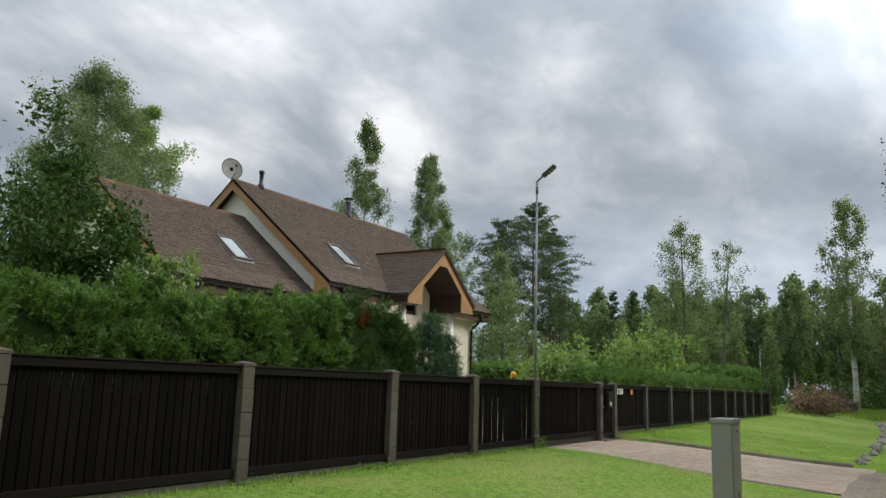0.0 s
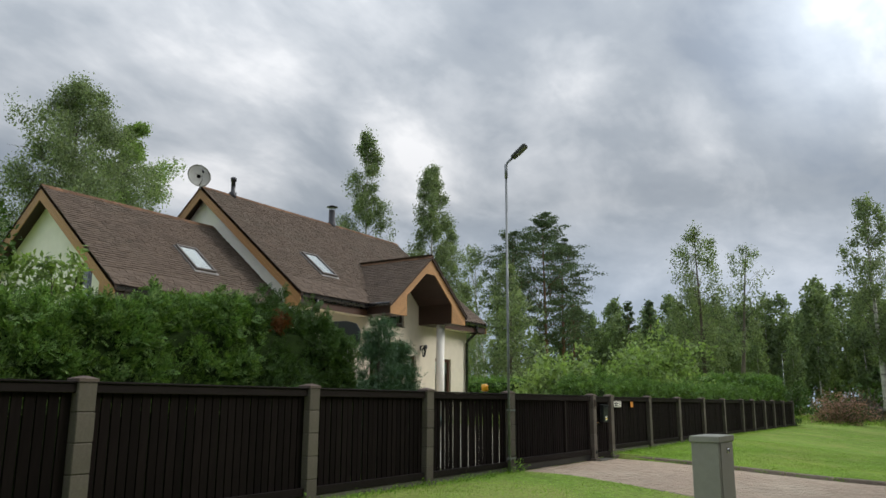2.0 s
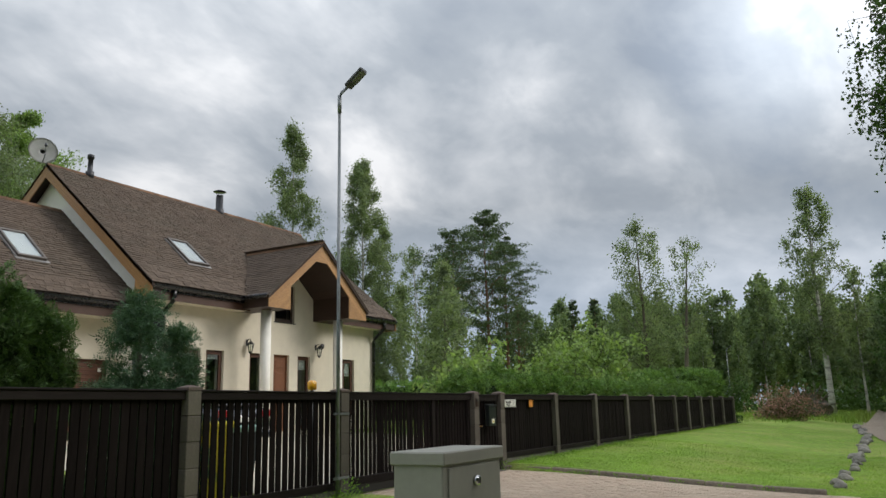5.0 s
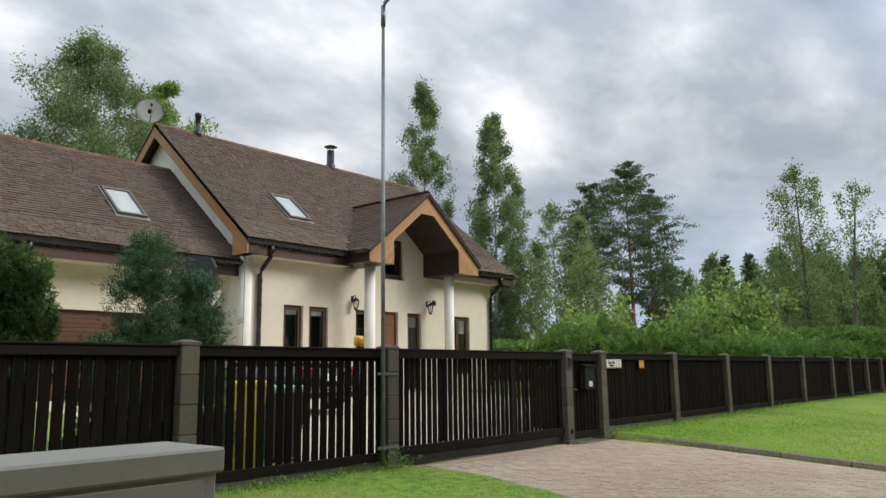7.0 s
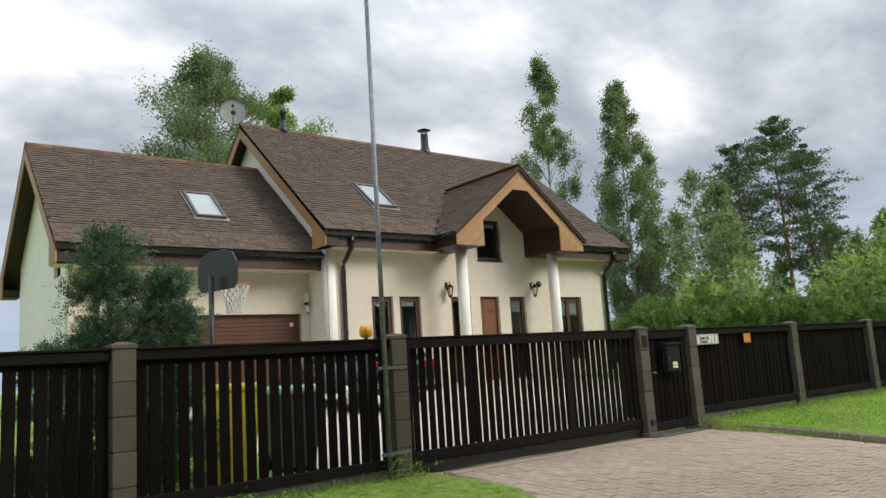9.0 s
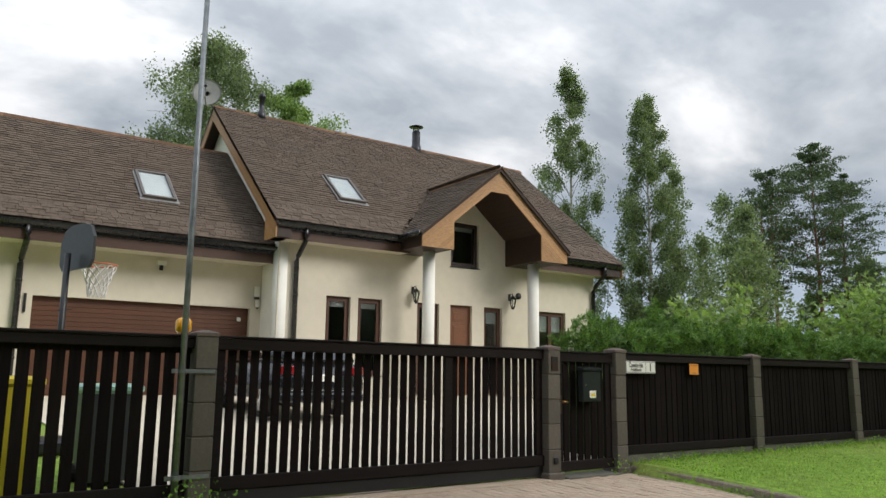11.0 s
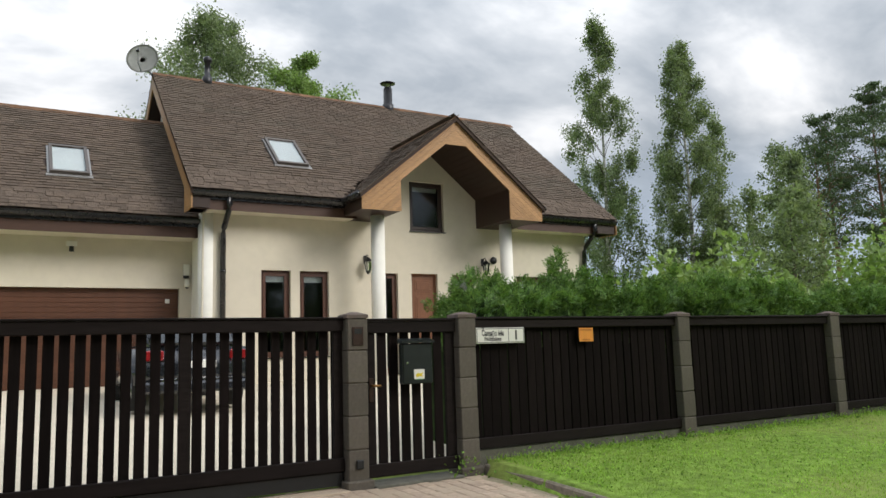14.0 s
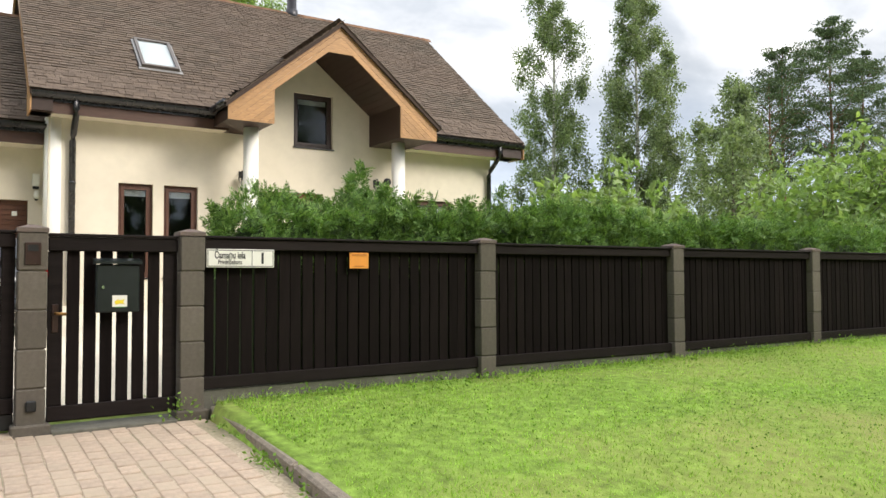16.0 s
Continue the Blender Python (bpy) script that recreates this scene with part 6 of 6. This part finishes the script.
# the large trees, one by one
birch("tall slender birch with a feathery drooping crown", 60.5, 44.9, 28.1, 0.08, 3.8, 31, "leaf", 0.18, 52000, limbs=70, strand=1.5)
birch("tall full birch behind the house", 63.6, 39.3, 24.4, 0.08, 3.5, 32, "leaf", 0.18, 64000, limbs=76, strand=1.4, full=0.5)
birch("shorter birch leaning on the full one", 66.7, 39.0, 19.0, 0.10, 2.4, 35, "leaf", 0.17, 16000, trunk_r=0.16, limbs=44, strand=1.2)
birch("old spreading birch behind the garage roof", 29.3, 42.0, 21.0, 0.22, 6.0, 33, "leaf", 0.15, 105000, "bark", 0.32, limbs=90, strand=1.8, steep=0.65, full=0.40, wisps=14)
tree("leafy maple beside the old birch", "tree", 35.9, 47.0, 21.6, 0.2, 3.9, 34, "leaf2", 0.17, 60000, "bark", 0.26, "oval", 0.2, limbs=24, tilt=0.5)
for q, (px, py, hh, low, ww, n) in enumerate(((90.2, 40.0, 25.6, 0.36, 4.6, 32000), (85.4, 41.8, 22.6, 0.45, 3.7, 20000), (94.7, 39.6, 22.8, 0.36, 3.9, 22000), (82.0, 41.0, 19.2, 0.55, 2.5, 5000), (100.0, 40.6, 16.6, 0.30, 3.6, 9000))):
    tree("tall pine with a rusty trunk and open crown", "pine", px, py, hh, low, ww, 40 + q, "needle", 0.20, n, "pinebark", 0.28, "oval", 0.0, limbs=34, tilt=0.55, flat=1.0, name="pine", gap=0.9)
birch("thin pale birch with sparse foliage", 101.0, 54.0, 24.4, 0.34, 4.2, 45, "leaf", 0.26, 3600, trunk_r=0.2, limbs=26, strand=1.3, steep=1.1, full=0.3, wisps=7, lean=(-2.5, 2.0))
birch("thin birch with bare lower stem beside the pines", 83.5, 46.0, 20.6, 0.50, 3.2, 58, "leaf", 0.24, 2600, trunk_r=0.15, limbs=22, strand=1.2, wisps=7)
birch("tall open-crowned birch beyond the fence", 79.0, 18.5, 18.9, 0.25, 3.9, 46, "leaf", 0.20, 13000, "bark", 0.24, limbs=44, strand=1.5, steep=0.9, full=0.4)
birch("leaning sparse birch with dark forked limbs", 74.0, 14.4, 15.5, 0.42, 2.6, 47, "leaf", 0.18, 3400, "bark", 0.24, limbs=22, strand=0.9, steep=0.9, full=0.25, wisps=8, lean=(0.8, -1.4))
birch("tall birch standing by the lane", 85.0, 4.1, 21.3, 0.30, 3.0, 48, "leaf", 0.22, 13000, trunk_r=0.30, limbs=46, strand=1.3, steep=0.9, full=0.45)
birch("young birch beside the lane", 88.0, 1.4, 13.5, 0.35, 1.9, 49, "leaf", 0.30, 2200, trunk_r=0.13, limbs=24, strand=1.0)
for q, (px, py, hh) in enumerate(((101.0, 33.2, 15.2), (99.5, 29.8, 14.8))):
    tree("narrow young pine with an open pointed crown", "pine", px, py, hh, 0.25, 2.3, 52 + q, "needle", 0.5, 1500, "pinebark", 0.15, "cone", 0.0, limbs=24, tilt=0.5, flat=1.0, name="pine")
tree("leafy tree with light green foliage near the house corner", "tree", 62.0, 30.0, 11.0, 0.1, 2.8, 55, "leaf", 0.26, 7000, "bark", 0.18, "oval", 0.3, limbs=22)
birch("leafy birch with light green foliage behind the garden", 74.0, 42.0, 14.5, 0.06, 3.0, 56, "leaf", 0.24, 9000, trunk_r=0.18, limbs=44)
birch("leafy birch with a bushy crown behind the garden", 67.0, 33.0, 14.6, 0.06, 3.0, 57, "leaf", 0.24, 11000, trunk_r=0.18, limbs=48)


def shrub(label, x, y, height, width, seed, leaf, size, count, base=0.2, category="shrub", name="shrub", extra=None):
    """Several stems from the ground and a rounded uneven mass of leaves."""
    t = thing(name, label, category)
    r = np.random.RandomState(seed)
    bm = bmesh.new()
    pts = []
    stems = 13
    for k in range(stems):
        a = k * 2.4
        reach = width * math.sqrt((k + 0.6) / stems) * r.uniform(0.75, 1.05)
        top = base + (height - base) * math.sqrt(max(0.08, 1 - (reach / width) ** 2 * 0.85)) * r.uniform(0.82, 1.04)
        end = (x + math.cos(a) * reach, y + math.sin(a) * reach, top)
        path = limb_path(r, (x + math.cos(a) * 0.15, y + math.sin(a) * 0.15, base - 0.2), end, 0.5)
        tube(bm, path, [0.045 * (1 - 0.85 * q / 5) for q in range(6)], 5)
        for q in range(1, 6):
            for _ in range(3):
                c = np.array(path[q]) + r.normal(size=3) * width * 0.17
                n = max(3, int(count / (stems * 15) * r.uniform(0.5, 1.5)))
                pts.append(c + r.normal(size=(n, 3)) * width * 0.085)
    part("stem_cluster", bm, M["bark"], t)
    pts = np.concatenate(pts)
    pts[:, 2] = np.maximum(pts[:, 2], base - 0.05)
    if extra:
        pick = r.rand(len(pts)) < extra[2]
        hang(extra[0], leaf_mesh(extra[0], pts[pick] + np.array((0, 0, 0.06)), size * 0.9, seed + 9), M[extra[1]], t)
        pts = pts[~pick]
    hang("foliage", leaf_mesh(name + "_leaves", pts, size, seed, 0.5), M[leaf], t)


shrub("large dark leafy shrub above the hedge", 8.2, 11.2, 4.9, 2.0, 61, "leafdark", 0.10, 44000)
shrub("leafy shrub with pale flower heads behind the hedge", 10.6, 10.7, 3.65, 1.0, 62, "leaf2", 0.12, 5200, extra=("flower_heads", "blind", 0.02))
shrub("leafy shrub behind the hedge at the garden edge", 2.0, 11.4, 4.2, 2.4, 63, "leaf2", 0.13, 8000)
shrub("broad-leaved fruit bush above the garden hedge", 41.5, 11.6, 4.35, 3.0, 64, "leaf2", 0.24, 8000)
shrub("broad-leaved fruit bush with light green leaves", 33.5, 12.5, 3.1, 2.3, 65, "leaf2", 0.22, 8000)
shrub("light green bush near the house corner", 37.8, 15.0, 3.3, 1.5, 66, "leaf2", 0.20, 6000)
shrub("round spirea bush with faded pink blossom", 63.0, 5.6, 1.6, 2.3, 67, "leafdark", 0.14, 8000, base=-0.2, extra=("blossom", "blossom", 0.72))
shrub("leafy shrub at the end of the fence", 54.0, 7.8, 2.6, 1.7, 68, "leafdark", 0.16, 4500, base=-0.1)


def overhanging_birch():
    """A birch beside the lane whose drooping branches reach over it."""
    t = thing("birch", "birch by the lane with long drooping branches", "birch")
    r = np.random.RandomState(71)
    x, y = 26.2, -5.2
    bm = bmesh.new()
    trunk = [(x + 0.25 * math.sin(k), y + 0.06 * k, ROAD_Z - 0.1 + 1.9 * k) for k in range(9)]
    tube(bm, trunk, [0.26 * (1 - 0.1 * k) for k in range(9)], 10)
    part("trunk", bm, M["birch"], t, smooth=True)
    bm = bmesh.new()
    pts = []
    for k in range(66):
        f = k / 66
        z = 2.6 + 12.0 * f
        a, reach = k * 2.4, r.uniform(2.6, 4.2)
        if k % 4:
            a = math.radians(r.uniform(92, 165))
            reach = r.uniform(3.0, 4.2) * (1 - 0.06 * smooth_step(0.4, 0.7, f)) * (0.8 + 0.2 * smooth_step(0.05, 0.2, f))
            if 0.18 < f < 0.42 and k % 3 == 0:
                a, reach = math.radians(r.uniform(112, 121)), r.uniform(4.6, 5.3)
        s = Vector((x, y + 0.3, z - 0.6))
        e = Vector((x + math.cos(a) * reach, y + math.sin(a) * reach, z + r.uniform(0.3, 1.5)))
        path = limb_path(r, s, e, 1.0)
        tube(bm, path, [0.06 * (1 - 0.85 * q / 5) for q in range(6)], 5)
        for q in range(2, 6):
            for _ in range(8):
                p0 = path[q] + Vector(r.normal(size=3) * 0.30)
                ln = r.uniform(0.4, 1.35)
                p1 = p0 + Vector((r.normal() * 0.22, r.normal() * 0.22, -ln))
                tube(bm, [path[q], p0, p0.lerp(p1, 0.5) + Vector((0.05, 0, 0)), p1], [0.008, 0.006, 0.004, 0.002], 3, cap=False)
                n = int(80 * ln)
                f1 = r.rand(n)[:, None]
                pts.append(np.array(p0) * (1 - f1) + np.array(p1) * f1 + r.normal(size=(n, 3)) * 0.10)
    part("limb_structure", bm, M["bark"], t)
    hang("crown", leaf_mesh("birch_leaves", np.concatenate(pts), 0.082, 71, 0.75, hang_down=0.4), M["leafdark"], t)


overhanging_birch()
tree("dark leafy tree growing close beside the lane", "tree", 37.0, -5.9, 13.5, 0.08, 3.4, 72, "leafdark", 0.17, 26000, "bark", 0.22, "oval", 0.5, limbs=34)
tree("dark leafy tree leaning over the lane edge", "tree", 46.5, -6.0, 13.5, 0.05, 3.8, 73, "leafdark", 0.20, 24000, "bark", 0.22, "oval", 0.5, limbs=36)
tree("dark full tree at the bend of the lane", "tree", 57.0, -5.2, 13.0, 0.04, 3.9, 74, "leafdark", 0.22, 22000, "bark", 0.22, "oval", 0.4, limbs=36)
tree("dark rounded tree where the wood meets the lane", "tree", 69.0, -4.6, 12.4, 0.04, 4.2, 75, "leafdark", 0.24, 20000, "bark", 0.22, "oval", 0.4, limbs=36)
tree("dark tree at the far end of the lane", "tree", 82.0, -3.8, 12.6, 0.04, 4.2, 76, "leafdark", 0.27, 16000, "bark", 0.22, "oval", 0.4, limbs=34)
shrub("light green willow bush on the lane verge", 50.0, -2.9, 1.7, 1.6, 77, "leaf2", 0.12, 7000, base=-0.3)
shrub("light green bush beyond the lane", 61.0, -2.2, 2.0, 2.0, 78, "leaf2", 0.15, 7000, base=-0.3)


def forest():
    """The wood that closes the view, with unseen rows added for shade and reflections: a few grown trees of each kind,
    repeated with a turn and a change of height.
    """
    kinds = []
    for k in range(4):
        kinds.append(birch("forest birch with a pale trunk", 0, 0, 16.5 + 0.8 * (k % 3), 0.20 + 0.05 * k, 2.5, 80 + k, "leaffar", 0.44, 3600, trunk_r=0.15, limbs=30, strand=1.5, full=0.42, name="forest_birch", wisps=8))
    kinds.append(tree("dark green forest spruce with layered boughs", "spruce", 0, 0, 15.0, 0.06, 3.0, 90, "needle", 0.6, 2600, "bark", 0.16, "cone", 0.6, limbs=24, tilt=0.05, flat=1.0, name="forest_spruce", twigs=False))
    kinds.append(tree("dark forest tree with a full crown", "tree", 0, 0, 14.0, 0.06, 4.0, 91, "leafdark", 0.55, 3800, "bark", 0.2, "oval", 0.3, limbs=17, name="forest_tree", twigs=False))
    r = random.Random(9)
    spots = []
    for k in range(70):
        spots.append((118 + r.uniform(-8, 24), -24 + k * 1.02 + r.uniform(-1.5, 1.5), r.choice((0, 1, 2, 3)), r.uniform(0.88, 1.12)))
    for k in range(30):
        spots.append((150 + r.uniform(0, 22), -30 + k * 4.2, r.choice((0, 2, 4, 5, 4)), r.uniform(0.9, 1.2)))
    for k in range(30):
        spots.append((52 + k * 2.6, -9.5 - r.uniform(0, 7) + 0.06 * k, r.choice((5, 5, 4, 1, 5)), r.uniform(0.8, 1.15)))
    for k in range(20):
        spots.append((58 + k * 3.4 + r.uniform(-2, 2), 66 + r.uniform(-6, 16), r.choice((0, 1, 2, 5, 4)), r.uniform(0.28, 0.48)))
    # unseen row south of the lane, added to keep light off the fence
    for k in range(34):
        spots.append((-26 + k * 1.3 + r.uniform(-1, 1), -8.8 - r.uniform(0, 6), r.choice((5, 5, 4, 5)), r.uniform(0.9, 1.15)))
    # low trees out of view, added so the window panes reflect something dark
    for k in range(16):
        spots.append((20 + k * 1.9 + r.uniform(-0.8, 0.8), -14.5 - r.uniform(0, 4), r.choice((5, 5, 4)), r.uniform(0.48, 0.6)))
    for k in range(13):
        spots.append((90 + k * 2.2, -4.5 - 0.75 * k + r.uniform(-1, 1), r.choice((5, 5, 4, 5)), r.uniform(0.75, 1.0)))
    for k in range(14):
        spots.append((98 + r.uniform(-6, 10), 14 + k * 2.2, r.choice((0, 3, 1)), r.uniform(0.55, 0.8)))
    for q, (x, y, kind, s) in enumerate(spots):
        m = pose(x, y, -0.2, 0, 0, r.uniform(0, 360))
        if q < 6:
            src = kinds[q]
            src.matrix_basis = pose(spots[q][0], spots[q][1], -0.2, 0, 0, 40 * q)
        else:
            c = copy_thing(kinds[kind], m)
            c.scale = (s, s, s)
    for o in kinds:
        tagged(o, group="trees of the wood")


forest()


def undergrowth():
    """Low bushes at the foot of the wood."""
    r = np.random.RandomState(15)
    pts = []
    for k in range(150):
        x, y = r.uniform(96, 116), r.uniform(-24, 50)
        h = r.uniform(1.0, 3.2)
        n = 70
        pts.append(np.array((x, y, 0.3)) + np.abs(r.normal(size=(n, 3))) * (0, 0, h * 0.6) + r.normal(size=(n, 3)) * (1.6, 1.6, 0.1))
    for k in range(70):
        x, y = r.uniform(62, 96), r.uniform(-11, -7)
        pts.append(np.array((x, y, 0.2)) + np.abs(r.normal(size=(60, 3))) * (0, 0, 0.9) + r.normal(size=(60, 3)) * (1.2, 0.8, 0.1))
    tagged(hang("undergrowth", leaf_mesh("undergrowth", np.concatenate(pts), 0.55, 15), M["leafdark"]), "dark green undergrowth at the wood's edge", "undergrowth", kind="stuff")


undergrowth()


def blades(name, label, pts, height, width, seed, mat, category="grass"):
    r = np.random.RandomState(seed)
    n = len(pts)
    p = np.asarray(pts, float)
    a = r.rand(n) * 2 * math.pi
    h = height * r.uniform(0.5, 1.4, n)
    lean = r.normal(size=(n, 2)) * 0.5 * h[:, None]
    side = np.stack([np.cos(a), np.sin(a), np.zeros(n)], 1) * width * 0.5
    v = np.empty((n, 3, 3))
    v[:, 0], v[:, 1] = p - side, p + side
    v[:, 2] = p + np.column_stack([lean, h])
    f = np.arange(n * 3).reshape(n, 3)
    return tagged(hang(name, raw(name, v.reshape(-1, 3).tolist(), f.tolist()), M[mat]), label, category, kind="stuff")


def grass():
    r = np.random.RandomState(2)

    def scatter(n, x0, x1, y0, y1, power=1.0):
        out = []
        for _ in range(n):
            x = x0 + (x1 - x0) * r.rand() ** power
            y = y0 + (y1 - y0) * r.rand()
            if drive_left(y) - 0.03 < x < drive_right(y) + 0.16:
                continue
            out.append((x, y, ground_z(x, y) - 0.005))
        return out
    pts = scatter(66000, 23.7, 34.0, 0.1, 6.94, 1.5) + scatter(16000, 34.0, 52.0, 0.2, 6.9) + scatter(34000, 7.0, 18.4, 0.9, 6.94)
    blades("lawn_grass", "short mown grass of the lawn", pts, 0.026, 0.010, 3, "grass")
    clover = np.array([(x, y, z + 0.018) for x, y, z in scatter(9000, 23.9, 32.0, 0.9, 6.9, 1.4) if noise.noise(Vector((x * 0.8, y * 0.8, 3))) > -0.05])
    tagged(hang("clover", leaf_mesh("clover", clover, 0.019, 7, 0.9, up=0.8), M["weed"]), "clover leaves scattered in the lawn", "clover", kind="stuff")
    # longer growth along the fence foot, the kerb and the field beyond
    edge = []
    for _ in range(6000):
        x = r.uniform(4, 52)
        y = 6.93 - abs(r.normal()) * 0.10
        if 18.3 < x < 23.75:
            continue
        edge.append((x, y, ground_z(x, y)))
    blades("edge_grass", "longer grass and weeds at the fence foot", edge, 0.06, 0.012, 4, "grass")
    field = [(r.uniform(56, 108), r.uniform(1.2, 30), -0.2) for _ in range(26000)] + [(r.uniform(40, 100), r.uniform(-12, -5.0), -0.25) for _ in range(16000)]
    field = [p for p in field if not (p[0] < 66 and p[1] < 5)]
    blades("meadow", "tall wild grass beyond the lawn", field, 0.55, 0.06, 5, "wild")
    weeds = []
    for _ in range(150):
        x = r.choice((r.uniform(23.9, 34), r.uniform(9, 18.2)))
        y = 6.9 - abs(r.normal()) * 0.16
        c = np.array((x, y, ground_z(x, y) + 0.04))
        weeds.append(c + r.normal(size=(12, 3)) * (0.07, 0.05, 0.03))
    for _ in range(34):
        y = r.uniform(1.2, 6.9)
        x = drive_right(y) - 0.04 + r.normal() * 0.04
        weeds.append(np.array((x, y, drive_z(y) + 0.035)) + r.normal(size=(9, 3)) * (0.035, 0.06, 0.015))
    for c in ((23.52, 6.84, 0.12), (18.25, 6.75, 0.12), (18.0, 6.72, 0.2)):
        weeds.append(np.array(c) + r.normal(size=(60, 3)) * (0.08, 0.05, 0.08))
    tagged(hang("weeds", leaf_mesh("weeds", np.concatenate(weeds), 0.038, 6, 0.6), M["weed"]), "small weeds and clover along fence and kerb", "weeds", kind="stuff")


grass()


# ---- pieces of the driveway ----
def driveway():
    d = thing("driveway", "driveway of worn beige concrete pavers with sandy joints", "driveway", kind="structure")
    ys = [0.55 + 0.3 * k for k in range(21)] + [6.83]
    verts, faces = [], []
    for y in ys:
        for f in (0.0, 0.5, 1.0):
            verts.append((drive_left(y) + (drive_right(y) - drive_left(y)) * f, y, drive_z(y) - 0.004))
    for j in range(len(ys) - 1):
        for i in range(2):
            faces.append((j * 3 + i, j * 3 + i + 1, j * 3 + i + 4, j * 3 + i + 3))
    hang("joint_bed", raw("joint_bed", verts, faces), M["sand"], d)
    r = random.Random(8)
    w, ln = 0.128, 0.178
    me = raw("paver", *rounded_box(w - 0.006, ln - 0.006, 0.05, 0.006))
    bm_v, bm_f = [], []
    bv, bf = rounded_box(w - 0.006, ln - 0.006, 0.05, 0.006)
    made = 0
    k = 0
    x = 17.0
    while x < 23.9:
        shift = ln * (0.5 if k % 2 else 0.0)
        y = 6.93 - ln / 2 - shift
        while y > 0.7:
            if drive_left(y) + 0.10 < x < drive_right(y) - 0.10:
                z = drive_z(y) - 0.022 + r.uniform(-0.004, 0.004)
                rot = r.uniform(-1.2, 1.2)
                m = pose(x + r.uniform(-0.003, 0.003), y, z, r.uniform(-0.8, 0.8) + 2.2, r.uniform(-0.8, 0.8), rot)
                if x > 21.0 and y > 4.1 and made < 300:
                    hang("paver", me, M["paver"], d).matrix_basis = m
                    made += 1
                else:
                    i = len(bm_v)
                    bm_v += [tuple(m @ Vector(p)) for p in bv]
                    bm_f += [tuple(i + q for q in f) for f in bf]
            y -= ln
        x += w
        k += 1
    tagged(hang("pavers", raw("pavers", bm_v, bm_f), M["paver_rest"], d), kind="stuff")
    # kerb stones on both sides and a slab row at the lane
    for right in (True, False):
        y = 6.95
        kerb_mesh = raw("kerb_stone", *rounded_box(0.10, 0.985, 0.26, 0.018))
        while y > 1.2:
            yc = y - 0.5
            edge = drive_right(yc) + 0.06 if right else drive_left(yc) - 0.03
            turn = math.degrees(math.atan(0.02 if right else 0.19))
            slope = math.degrees(math.atan((drive_z(yc + 0.4) - drive_z(yc - 0.4)) / 0.8))
            z = drive_z(yc) - 0.13 + (0.085 if right else 0.02)
            hang("kerb_stone", kerb_mesh, M["kerb"], d).matrix_basis = pose(edge, yc, z + r.uniform(-0.006, 0.006), slope, 0, -turn)
            y -= 1.0
    slab = raw("slab", *rounded_box(0.49, 0.30, 0.06, 0.01))
    x = drive_left(0.7) + 0.25
    while x < drive_right(0.7):
        hang("slab", slab, M["paver"], d).matrix_basis = pose(x, 0.60, drive_z(0.6) - 0.03, 0, 0, r.uniform(-1, 1))
        x += 0.5


driveway()
